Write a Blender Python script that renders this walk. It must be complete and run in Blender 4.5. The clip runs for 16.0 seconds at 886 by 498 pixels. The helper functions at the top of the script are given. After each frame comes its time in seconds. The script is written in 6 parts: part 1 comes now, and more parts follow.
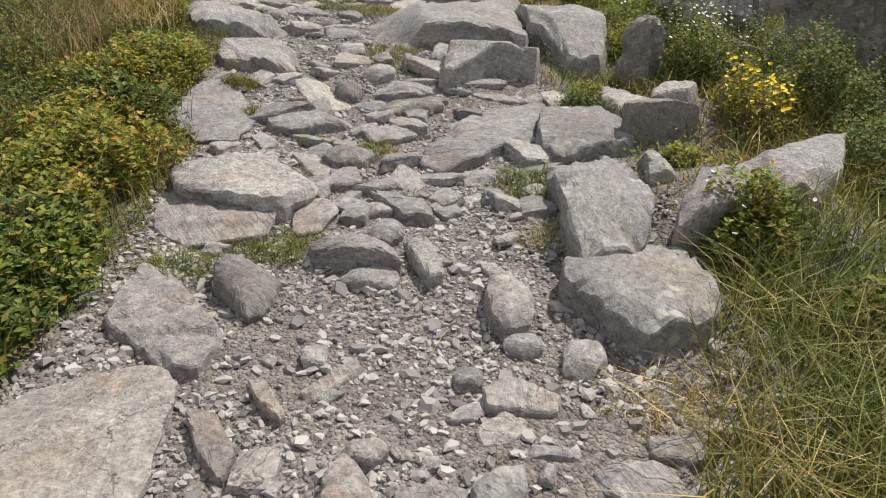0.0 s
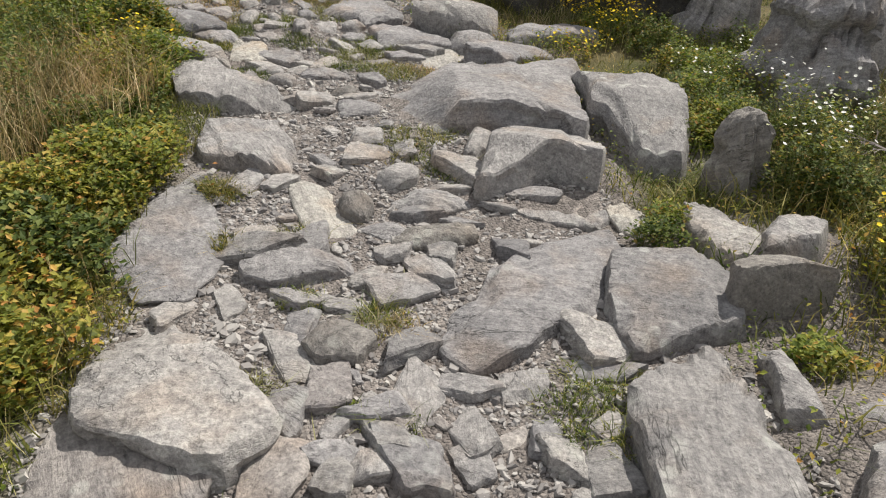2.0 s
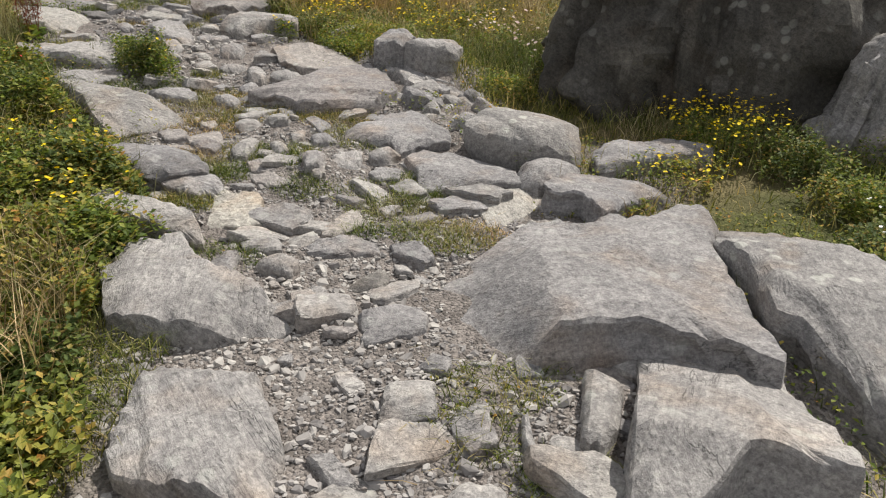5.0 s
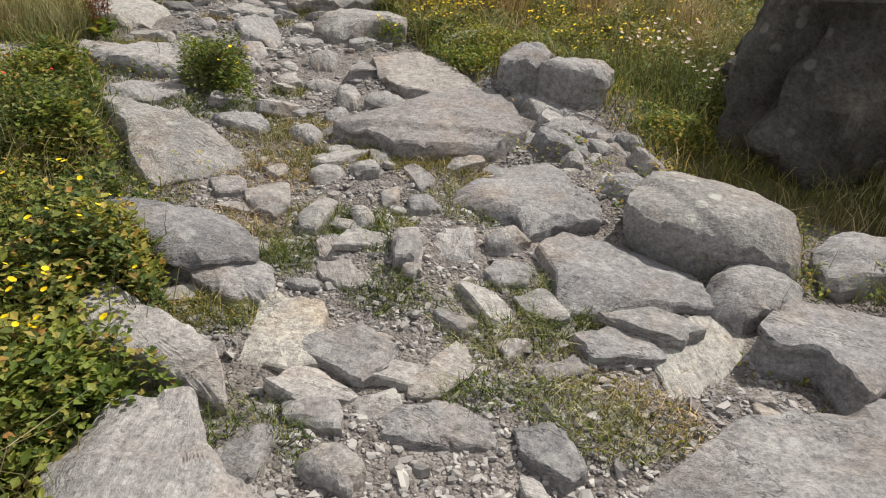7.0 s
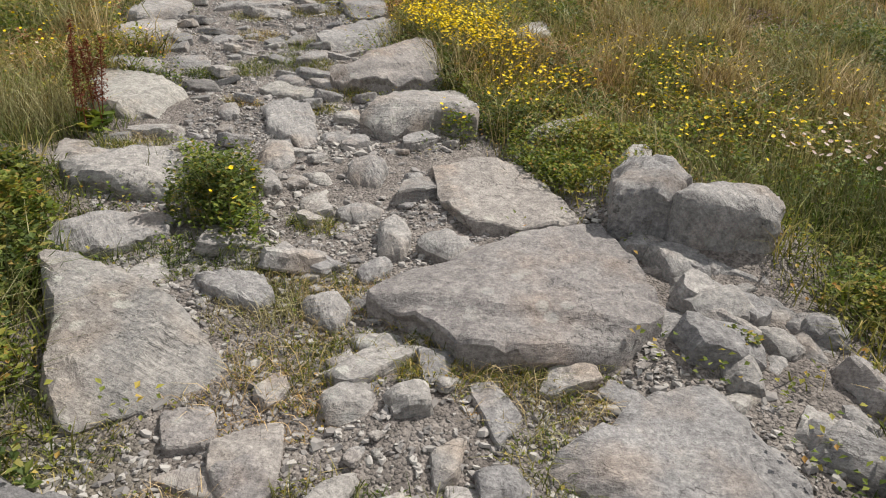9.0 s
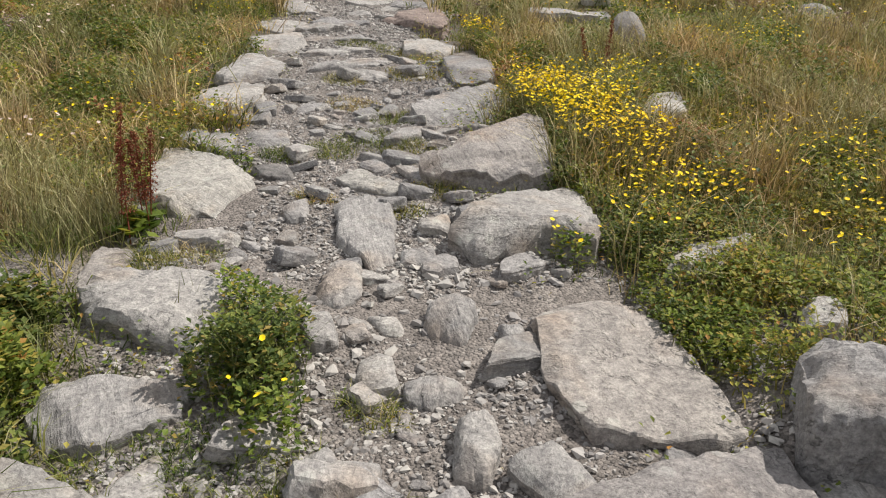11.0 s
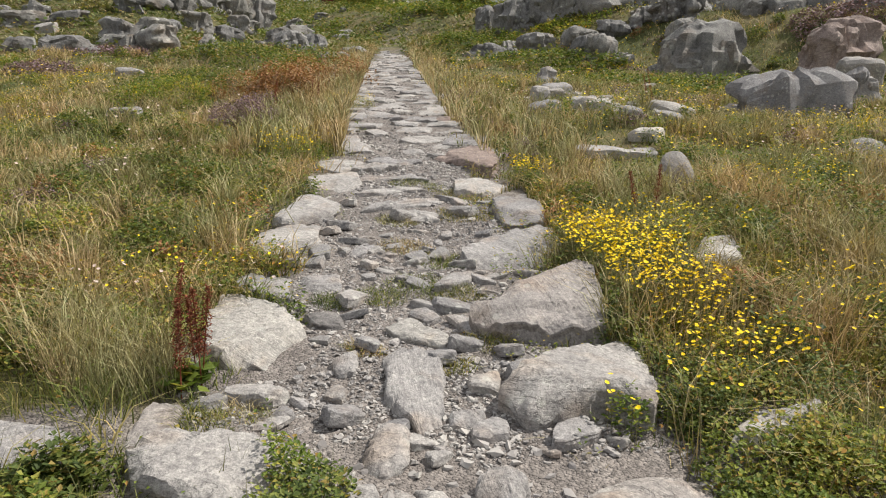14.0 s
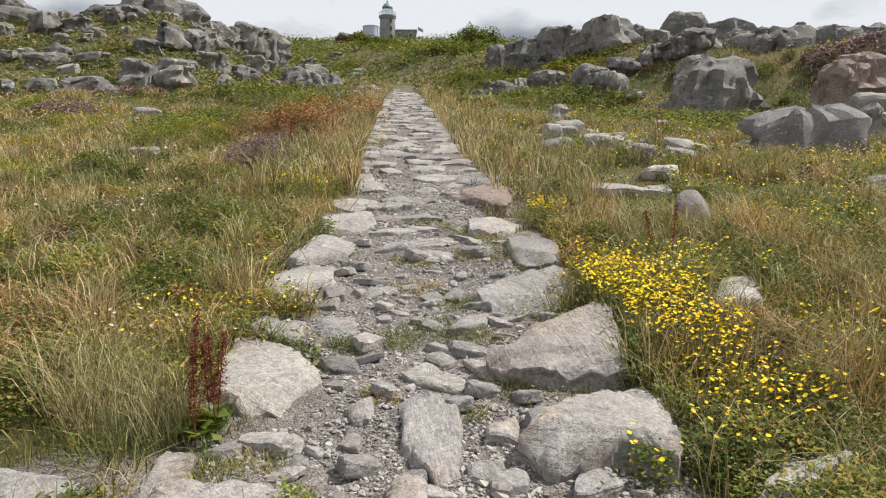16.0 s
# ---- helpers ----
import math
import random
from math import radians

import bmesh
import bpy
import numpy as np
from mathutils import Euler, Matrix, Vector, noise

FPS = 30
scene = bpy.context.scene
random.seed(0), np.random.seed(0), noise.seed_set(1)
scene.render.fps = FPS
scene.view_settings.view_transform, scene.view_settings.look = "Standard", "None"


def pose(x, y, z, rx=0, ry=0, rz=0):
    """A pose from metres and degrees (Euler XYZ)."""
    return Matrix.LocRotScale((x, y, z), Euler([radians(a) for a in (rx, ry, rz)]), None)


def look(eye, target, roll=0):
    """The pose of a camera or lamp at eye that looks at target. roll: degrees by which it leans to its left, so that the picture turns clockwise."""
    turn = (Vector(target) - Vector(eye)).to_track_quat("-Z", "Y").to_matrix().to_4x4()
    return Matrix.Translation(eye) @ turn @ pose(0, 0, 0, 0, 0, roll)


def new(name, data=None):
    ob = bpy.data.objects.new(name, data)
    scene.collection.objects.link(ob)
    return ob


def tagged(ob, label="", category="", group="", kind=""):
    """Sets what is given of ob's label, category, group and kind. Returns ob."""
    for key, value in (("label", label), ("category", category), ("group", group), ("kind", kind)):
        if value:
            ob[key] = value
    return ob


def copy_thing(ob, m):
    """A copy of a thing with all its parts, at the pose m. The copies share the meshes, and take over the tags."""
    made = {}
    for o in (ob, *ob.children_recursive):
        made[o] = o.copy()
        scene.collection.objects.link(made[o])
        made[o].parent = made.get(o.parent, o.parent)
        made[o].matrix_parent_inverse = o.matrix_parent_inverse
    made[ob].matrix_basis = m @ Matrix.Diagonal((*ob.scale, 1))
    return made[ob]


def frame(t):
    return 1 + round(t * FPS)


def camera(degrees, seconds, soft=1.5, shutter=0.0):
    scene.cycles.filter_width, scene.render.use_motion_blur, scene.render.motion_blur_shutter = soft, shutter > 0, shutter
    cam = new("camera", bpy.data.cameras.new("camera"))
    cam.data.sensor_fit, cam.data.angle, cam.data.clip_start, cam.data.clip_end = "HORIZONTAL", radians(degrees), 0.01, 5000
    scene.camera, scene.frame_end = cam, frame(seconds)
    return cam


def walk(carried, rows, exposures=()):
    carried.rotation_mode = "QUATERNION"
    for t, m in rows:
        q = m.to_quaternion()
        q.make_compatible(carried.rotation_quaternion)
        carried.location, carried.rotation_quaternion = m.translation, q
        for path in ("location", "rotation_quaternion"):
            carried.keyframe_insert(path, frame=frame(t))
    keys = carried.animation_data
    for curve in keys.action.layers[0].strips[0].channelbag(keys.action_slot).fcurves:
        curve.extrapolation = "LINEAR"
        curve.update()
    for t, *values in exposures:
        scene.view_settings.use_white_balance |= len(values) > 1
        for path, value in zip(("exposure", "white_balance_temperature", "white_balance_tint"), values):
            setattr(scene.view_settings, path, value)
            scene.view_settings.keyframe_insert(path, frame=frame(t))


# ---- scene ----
cam = camera(65.9, 16.0, soft=1.15)
METRES, EYE, TILT, LEAN, TURN = 7.55, 1.38, -27.0, -1.0, 0.0
ROWS = [
    (0.0, 0.0, 0.0, 0.0, -0.0, 0.0, 0.0),
    (0.5, -0.0026, 0.035, 0.0249, -1.22, -0.08, 0.3),
    (1.0, 0.001, 0.0719, 0.0519, -1.51, -0.24, -0.04),
    (1.5, 0.0053, 0.1031, 0.0821, 0.62, 0.03, -0.47),
    (2.0, 0.0004, 0.1367, 0.1054, 2.91, 0.18, -2.14),
    (2.5, -0.0112, 0.1651, 0.1313, 2.85, 0.63, -1.67),
    (3.0, -0.0204, 0.1932, 0.1529, 1.93, 1.48, -1.1),
    (3.5, -0.0275, 0.2302, 0.1689, 1.88, 3.65, -1.45),
    (4.0, -0.0285, 0.2696, 0.1906, 4.11, 4.79, -1.25),
    (6.5, -0.0798, 0.4677, 0.3019, 8.78, 3.58, -4.2),
    (7.0, -0.0916, 0.5063, 0.3264, 13.24, 2.85, -6.76),
    (7.5, -0.1108, 0.5436, 0.349, 15.49, 2.56, -8.4),
    (8.0, -0.1286, 0.5803, 0.3803, 15.44, 3.55, -7.1),
    (8.5, -0.1416, 0.624, 0.4025, 15.32, 4.97, -7.03),
    (9.0, -0.1559, 0.6662, 0.4354, 18.49, 4.91, -8.56),
    (9.5, -0.1699, 0.6975, 0.4674, 24.3, 4.0, -11.5),
    (10.0, -0.1877, 0.7301, 0.4909, 25.15, 4.12, -11.87),
    (12.5, -0.2127, 0.7648, 0.5435, 29.78, 11.19, -13.41),
    (13.0, -0.2122, 0.7619, 0.5459, 29.97, 13.12, -13.17),
    (13.5, -0.2125, 0.7598, 0.5467, 30.22, 14.28, -13.5),
    (14.0, -0.2131, 0.7583, 0.5474, 30.63, 14.82, -13.65),
    (14.5, -0.2142, 0.7571, 0.5484, 30.97, 15.44, -13.76),
    (15.0, -0.2152, 0.757, 0.5494, 31.36, 15.93, -13.81),
    (15.5, -0.2162, 0.7565, 0.5514, 31.68, 16.54, -13.77),
    (16.0, -0.2183, 0.7571, 0.5543, 31.67, 17.48, -13.83),
]
walk(cam, [(t, pose(0, 0, EYE, TILT, LEAN, TURN) @ pose(METRES * x, METRES * y, METRES * z, 90 + pitch, roll, yaw)) for t, x, y, z, yaw, pitch, roll in ROWS],
     exposures=((0, 0.20), (4, 0.20), (8, 0.14), (10, 0.17), (12.5, 0.30), (16, 0.33)))

# ---- world, sun, exposure ----
SUN_AZ, SUN_EL = 40.0, 52.0          # degrees clockwise of +y, and above the horizon
world = bpy.data.worlds.new("sky")
scene.world = world
world.use_nodes = True
wn, wl = world.node_tree.nodes, world.node_tree.links
wn.clear()
sky = wn.new("ShaderNodeTexSky")
sky.sky_type, sky.sun_disc = "NISHITA", False
sky.sun_elevation, sky.sun_rotation = radians(SUN_EL), radians(SUN_AZ)
sky.air_density, sky.dust_density, sky.ozone_density = 1.0, 2.5, 1.0
wtc = wn.new("ShaderNodeTexCoord")
wmap = wn.new("ShaderNodeMapping")
wmap.inputs["Scale"].default_value = (1.0, 1.0, 2.6)
wnoise = wn.new("ShaderNodeTexNoise")
wnoise.inputs["Scale"].default_value, wnoise.inputs["Detail"].default_value = 3.6, 6.0
wramp = wn.new("ShaderNodeValToRGB")
wramp.color_ramp.elements[0].position, wramp.color_ramp.elements[1].position = 0.30, 0.50
wmix = wn.new("ShaderNodeMixRGB")
wmix.inputs[2].default_value = (21.5, 22.3, 23.6, 1)
wbg = wn.new("ShaderNodeBackground")
wbg.inputs["Strength"].default_value = 0.030
wout = wn.new("ShaderNodeOutputWorld")
wl.new(wtc.outputs["Generated"], wmap.inputs[0])
wl.new(wmap.outputs[0], wnoise.inputs["Vector"])
wl.new(wnoise.outputs["Fac"], wramp.inputs[0])
wl.new(wramp.outputs[0], wmix.inputs[0])
wl.new(sky.outputs[0], wmix.inputs[1])
wl.new(wmix.outputs[0], wbg.inputs[0])
wl.new(wbg.outputs[0], wout.inputs[0])

sun = new("sun", bpy.data.lights.new("sun", "SUN"))
sun.data.energy, sun.data.angle, sun.data.color = 5.0, radians(0.6), (1.0, 0.955, 0.88)
sa, se = radians(SUN_AZ), radians(SUN_EL)
sun.matrix_world = look((0, 0, 30), (-30 * math.sin(sa) * math.cos(se), -30 * math.cos(sa) * math.cos(se), 30 - 30 * math.sin(se)))

# ---- materials ----
def material(name, rough=0.85, spec=0.3):
    m = bpy.data.materials.new(name)
    m.use_nodes = True
    b = m.node_tree.nodes["Principled BSDF"]
    b.inputs["Roughness"].default_value = rough
    b.inputs["Specular IOR Level"].default_value = spec
    return m, m.node_tree.nodes, m.node_tree.links, b


def ramp(nodes, links, fac, stops):
    r = nodes.new("ShaderNodeValToRGB")
    e = r.color_ramp.elements
    while len(e) < len(stops):
        e.new(0.5)
    for el, (p, c) in zip(e, stops):
        el.position, el.color = p, (*c, 1)
    links.new(fac, r.inputs[0])
    return r.outputs[0]


def noise_node(nodes, links, co, scale, detail=4.0, rough=0.55, stretch=None):
    if stretch:
        mp = nodes.new("ShaderNodeMapping")
        mp.inputs["Scale"].default_value = stretch
        mp.inputs["Rotation"].default_value = (0.35, 0.2, 0.5)
        links.new(co, mp.inputs[0])
        co = mp.outputs[0]
    n = nodes.new("ShaderNodeTexNoise")
    n.inputs["Scale"].default_value, n.inputs["Detail"].default_value, n.inputs["Roughness"].default_value = scale, detail, rough
    links.new(co, n.inputs["Vector"])
    return n.outputs["Fac"]


def blend(nodes, links, fac, a, b, mode="MIX"):
    m = nodes.new("ShaderNodeMixRGB")
    m.blend_type = mode
    for i, v in enumerate((fac, a, b)):
        if isinstance(v, (int, float)):
            m.inputs[i].default_value = v
        elif isinstance(v, tuple):
            m.inputs[i].default_value = (*v, 1)
        else:
            links.new(v, m.inputs[i])
    return m.outputs[0]


def bump(nodes, links, height, strength, distance, normal=None):
    b = nodes.new("ShaderNodeBump")
    b.inputs["Strength"].default_value, b.inputs["Distance"].default_value = strength, distance
    links.new(height, b.inputs["Height"])
    if normal is not None:
        links.new(normal, b.inputs["Normal"])
    return b.outputs[0]


def rock_material(name, dark, mid, light, lichen=0.5, scale=1.0):
    m, n, l, b = material(name, 0.88, 0.25)
    co = n.new("ShaderNodeNewGeometry").outputs["Position"]
    rnd = n.new("ShaderNodeObjectInfo").outputs["Random"]
    spin = n.new("ShaderNodeVectorRotate")
    spin.inputs["Axis"].default_value = (0.3, 0.4, 0.85)
    swing = n.new("ShaderNodeMath")
    swing.operation = "MULTIPLY"
    swing.inputs[1].default_value = 9.0
    l.new(rnd, swing.inputs[0])
    l.new(co, spin.inputs["Vector"])
    l.new(swing.outputs[0], spin.inputs["Angle"])
    co = spin.outputs[0]
    big = noise_node(n, l, co, 2.2 * scale, 5, 0.6)
    col = ramp(n, l, big, [(0.15, dark), (0.5, mid), (0.85, light)])
    grain = noise_node(n, l, co, 85 * scale, 6, 0.75)
    col = blend(n, l, 0.5, col, ramp(n, l, grain, [(0.36, (0.2, 0.2, 0.2)), (0.5, (0.52, 0.52, 0.52)), (0.62, (0.74, 0.74, 0.73))]), "OVERLAY")
    streak = noise_node(n, l, co, 14 * scale, 6, 0.72, (0.5, 1.6, 4.2))
    col = blend(n, l, 0.5, col, ramp(n, l, streak, [(0.36, (0.3, 0.29, 0.3)), (0.62, (0.66, 0.66, 0.65))]), "OVERLAY")
    mottle = noise_node(n, l, co, 30 * scale, 5, 0.7)
    col = blend(n, l, 0.4, col, ramp(n, l, mottle, [(0.4, (0.27, 0.27, 0.28)), (0.6, (0.66, 0.655, 0.64))]), "OVERLAY")
    # small dark pits
    pits = ramp(n, l, noise_node(n, l, co, 38 * scale, 3, 0.6), [(0.34, (0.45, 0.44, 0.43)), (0.42, (1, 1, 1))])
    col = blend(n, l, 0.4, col, pits, "MULTIPLY")
    # warm weathered patches
    warm = ramp(n, l, noise_node(n, l, co, 3.1 * scale, 3), [(0.52, (0, 0, 0)), (0.72, (0.75, 0.75, 0.75))])
    col = blend(n, l, warm, col, blend(n, l, 1.0, col, (1.0, 0.86, 0.74), "MULTIPLY"))
    # pale lichen discs
    v = n.new("ShaderNodeTexVoronoi")
    v.inputs["Scale"].default_value = 11 * scale
    l.new(co, v.inputs["Vector"])
    disc = ramp(n, l, v.outputs["Distance"], [(0.25, (1, 1, 1)), (0.34, (0, 0, 0))])
    where = ramp(n, l, noise_node(n, l, co, 2.6 * scale, 3), [(0.5, (0, 0, 0)), (0.62, (lichen, lichen, lichen))])
    col = blend(n, l, blend(n, l, 1.0, disc, where, "MULTIPLY"), col, (0.56, 0.57, 0.52))
    # per stone tone
    tone = ramp(n, l, rnd, [(0.0, (0.80, 0.79, 0.80)), (0.5, (0.95, 0.93, 0.91)), (1.0, (1.08, 1.05, 1.0))])
    col = blend(n, l, 1.0, col, tone, "MULTIPLY")
    l.new(col, b.inputs["Base Color"])
    # a few meandering cracks
    seam = noise_node(n, l, co, 1.1 * scale, 6, 0.62, (0.3, 1.5, 2.4))
    line = ramp(n, l, seam, [(0.4955, (1, 1, 1)), (0.4995, (0, 0, 0)), (0.5005, (0, 0, 0)), (0.5045, (1, 1, 1))])
    some = ramp(n, l, noise_node(n, l, co, 1.9 * scale, 2), [(0.47, (1, 1, 1)), (0.55, (0, 0, 0))])
    line = blend(n, l, some, line, (1.0, 1.0, 1.0))
    l.new(blend(n, l, 0.5, col, line, "MULTIPLY"), b.inputs["Base Color"])
    nb = bump(n, l, line, 0.5, 0.012 / scale)
    nb = bump(n, l, pits, 0.5, 0.006 / scale, nb)
    nb = bump(n, l, streak, 0.7, 0.014 / scale, nb)
    nb = bump(n, l, mottle, 0.6, 0.009 / scale, nb)
    nb = bump(n, l, grain, 0.5, 0.006 / scale, nb)
    l.new(nb, b.inputs["Normal"])
    return m


ROCK = rock_material("grey_rock", (0.188, 0.182, 0.181), (0.295, 0.285, 0.278), (0.415, 0.40, 0.387), 0.3)
ROCK_LICHEN = rock_material("lichened_grey_rock", (0.16, 0.157, 0.158), (0.24, 0.233, 0.23), (0.35, 0.34, 0.33), 0.45)
ROCK_PALE = rock_material("pale_rock", (0.30, 0.29, 0.27), (0.38, 0.365, 0.335), (0.45, 0.43, 0.39), 0.3)
ROCK_WARM = rock_material("warm_rock", (0.20, 0.188, 0.18), (0.29, 0.27, 0.257), (0.37, 0.348, 0.33), 0.3)
ROCK_DARK = rock_material("dark_rock", (0.12, 0.115, 0.11), (0.19, 0.18, 0.17), (0.29, 0.275, 0.26), 0.4)
# lichened rock with the big boulder's shade put into its base colour
ROCK_SHADE = rock_material("shaded_lichened_rock", (0.035, 0.033, 0.03), (0.085, 0.08, 0.072), (0.19, 0.175, 0.15), 0.2, 0.8)
ROCK_FAR = rock_material("cliff_rock", (0.09, 0.09, 0.087), (0.185, 0.182, 0.175), (0.36, 0.353, 0.335), 0.5, 0.3)
ROCK_RED = rock_material("reddish_rock", (0.16, 0.13, 0.12), (0.23, 0.185, 0.17), (0.31, 0.265, 0.245), 0.2, 0.4)


def island_material(name, stops, rough=0.7, through_light=0.0, spec=0.25, stands=0.0):
    """A material whose tone varies from piece to piece of a joined mesh."""
    m, n, l, b = material(name, rough, spec)
    geo = n.new("ShaderNodeNewGeometry")
    col = ramp(n, l, geo.outputs["Random Per Island"], stops)
    patch = noise_node(n, l, geo.outputs["Position"], 1.1, 3)
    col = blend(n, l, 0.35, col, ramp(n, l, patch, [(0.35, (0.4, 0.4, 0.4)), (0.65, (0.62, 0.62, 0.58))]), "OVERLAY")
    if stands:
        # greener and tanner stands of plants
        stand = noise_node(n, l, geo.outputs["Position"], 0.75, 4, 0.65)
        tint = ramp(n, l, stand, [(0.34, (0.45, 0.62, 0.42)), (0.46, (0.82, 0.92, 0.78)), (0.54, (1.08, 1.0, 0.92)), (0.66, (1.35, 1.1, 0.95))])
        col = blend(n, l, stands, col, blend(n, l, 1.0, col, tint, "MULTIPLY"))
    l.new(col, b.inputs["Base Color"])
    if through_light:
        t = n.new("ShaderNodeBsdfTranslucent")
        l.new(blend(n, l, 1.0, col, (1.25, 1.3, 0.7), "MULTIPLY"), t.inputs["Color"])
        mx = n.new("ShaderNodeMixShader")
        mx.inputs[0].default_value = through_light
        l.new(b.outputs[0], mx.inputs[1])
        l.new(t.outputs[0], mx.inputs[2])
        l.new(mx.outputs[0], n["Material Output"].inputs["Surface"])
    return m


GRAVEL = island_material("gravel", [(0.0, (0.16, 0.147, 0.143)), (0.35, (0.255, 0.236, 0.225)), (0.7, (0.345, 0.32, 0.303)), (1.0, (0.40, 0.375, 0.35))], 0.85)
GRASS = island_material("green_grass", [(0.0, (0.045, 0.06, 0.016)), (0.4, (0.12, 0.14, 0.038)), (0.72, (0.23, 0.215, 0.075)), (1.0, (0.45, 0.385, 0.20))], 0.65, 0.22, 0.12, stands=0.85)
DRY = island_material("dry_grass", [(0.0, (0.13, 0.095, 0.05)), (0.5, (0.34, 0.265, 0.145)), (1.0, (0.58, 0.49, 0.32))], 0.7, 0.15, stands=0.85)
LEAF = island_material("shrub_leaf", [(0.0, (0.06, 0.085, 0.02)), (0.42, (0.155, 0.19, 0.04)), (0.74, (0.29, 0.30, 0.065)), (0.92, (0.42, 0.32, 0.09)), (1.0, (0.40, 0.19, 0.06))], 0.6, 0.35, 0.2, stands=0.85)
LEAF_DARK = island_material("dark_leaf", [(0.0, (0.035, 0.055, 0.015)), (0.5, (0.095, 0.13, 0.032)), (0.85, (0.20, 0.22, 0.055)), (1.0, (0.34, 0.22, 0.07))], 0.6, 0.32, 0.2)
HEATH = island_material("heath_green", [(0.0, (0.08, 0.095, 0.04)), (0.5, (0.14, 0.16, 0.062)), (0.8, (0.24, 0.22, 0.115)), (1.0, (0.34, 0.27, 0.19))], 0.75, 0.2, 0.1, stands=0.85)
YELLOW = island_material("yellow_petal", [(0.0, (0.72, 0.48, 0.0)), (1.0, (0.84, 0.63, 0.012))], 0.7, 0.12)
WHITE = island_material("white_petal", [(0.0, (0.72, 0.70, 0.64)), (1.0, (0.85, 0.83, 0.8))], 0.6, 0.25)
PINK = island_material("faded_pink_petal", [(0.0, (0.5, 0.36, 0.32)), (1.0, (0.62, 0.52, 0.47))], 0.6, 0.2)
HEATHER = island_material("heather", [(0.0, (0.13, 0.08, 0.10)), (0.6, (0.20, 0.13, 0.15)), (1.0, (0.32, 0.22, 0.27))], 0.8, 0.15)
RUST = island_material("rusty_seed_head", [(0.0, (0.11, 0.025, 0.015)), (0.7, (0.22, 0.055, 0.03)), (1.0, (0.32, 0.12, 0.06))], 0.7, 0.1)
BRACKEN = island_material("rust_bracken", [(0.0, (0.20, 0.09, 0.04)), (0.6, (0.31, 0.15, 0.07)), (1.0, (0.36, 0.24, 0.11))], 0.8, 0.15)
TWIG = island_material("grey_twig", [(0.0, (0.16, 0.13, 0.12)), (1.0, (0.34, 0.30, 0.28))], 0.85)
STEM = island_material("green_stem", [(0.0, (0.10, 0.12, 0.04)), (1.0, (0.2, 0.18, 0.08))], 0.7)
REDHIP = island_material("red_rosehip", [(0.0, (0.45, 0.02, 0.015)), (1.0, (0.6, 0.05, 0.03))], 0.35)


def plain(name, colour, rough=0.8, metal=0.0, vary=0.25, scale=3.0):
    m, n, l, b = material(name, rough)
    co = n.new("ShaderNodeNewGeometry").outputs["Position"]
    f = noise_node(n, l, co, scale, 5)
    lo, hi = tuple(c * (1 - vary) for c in colour), tuple(min(1, c * (1 + vary)) for c in colour)
    l.new(ramp(n, l, f, [(0.3, lo), (0.7, hi)]), b.inputs["Base Color"])
    l.new(bump(n, l, f, 0.3, 0.02), b.inputs["Normal"])
    b.inputs["Metallic"].default_value = metal
    return m


# ---- the lie of the land ----
UP_Q = np.array([-400, -55, 0, 3.2, 5.3, 6.7, 9.7, 18.4, 55, 75, 107, 157, 206, 232, 650])
UP_Z = np.array([-20, -2.3, 0.035, 0.184, 0.414, 0.61, 1.105, 2.58, 8.7, 12.4, 18.4, 29.8, 41.8, 42.6, 41])
TABLE = np.random.RandomState(7).rand(64, 64, 64)


def vnoise(p):
    """Smooth value noise, -1 to 1, of points (n, 3)."""
    i = np.floor(p).astype(int)
    f = p - i
    f = f * f * (3 - 2 * f)
    out = np.zeros(len(p))
    for dx in (0, 1):
        for dy in (0, 1):
            for dz in (0, 1):
                wgt = (f[:, 0] if dx else 1 - f[:, 0]) * (f[:, 1] if dy else 1 - f[:, 1]) * (f[:, 2] if dz else 1 - f[:, 2])
                out += wgt * TABLE[(i[:, 0] + dx) % 64, (i[:, 1] + dy) % 64, (i[:, 2] + dz) % 64]
    return out * 2 - 1


def fractal(p, octaves=4, gain=0.5):
    out, a = np.zeros(len(p)), 1.0
    for k in range(octaves):
        out += a * vnoise(p * 2 ** k + 17.3 * k)
        a *= gain
    return out


def smooth(v):
    v = np.clip(v, 0, 1)
    return v * v * (3 - 2 * v)


TRAIL = np.array([(0, -3), (-0.05, 1.4), (-0.12, 2.8), (-0.35, 4.2), (-0.8, 5.7), (-1.5, 7.1), (-2.5, 8.6), (-3.8, 9.9), (-7.4, 15), (-10, 18.1), (-26.5, 39.4), (-34, 49), (-47, 68)])


def beside(x, y):
    """Signed distance from the trail's middle (right is positive) and the length along it."""
    best, side, along, run = np.full(x.shape, 1e9), np.zeros(x.shape), np.zeros(x.shape), 0.0
    for a, b in zip(TRAIL[:-1], TRAIL[1:]):
        e = b - a
        ln = math.hypot(*e)
        e = e / ln
        s = np.clip((x - a[0]) * e[0] + (y - a[1]) * e[1], 0, ln)
        px, py = x - a[0] - s * e[0], y - a[1] - s * e[1]
        d = np.hypot(px, py)
        hit = d < best
        best = np.where(hit, d, best)
        side = np.where(hit, np.sign(e[1] * px - e[0] * py) * d, side)
        along = np.where(hit, run + s, along)
        run += ln
    return side, along


def trail_edge(side, along):
    """Metres from the trail's edge, positive in the vegetation."""
    half = np.where(side < 0, 0.98, 1.0 - 0.1 * smooth((along - 9) / 3)) * (1 - 0.5 * smooth((along - 35) / 25)) * (1 - smooth((along - 55) / 8))
    return np.abs(side) - half


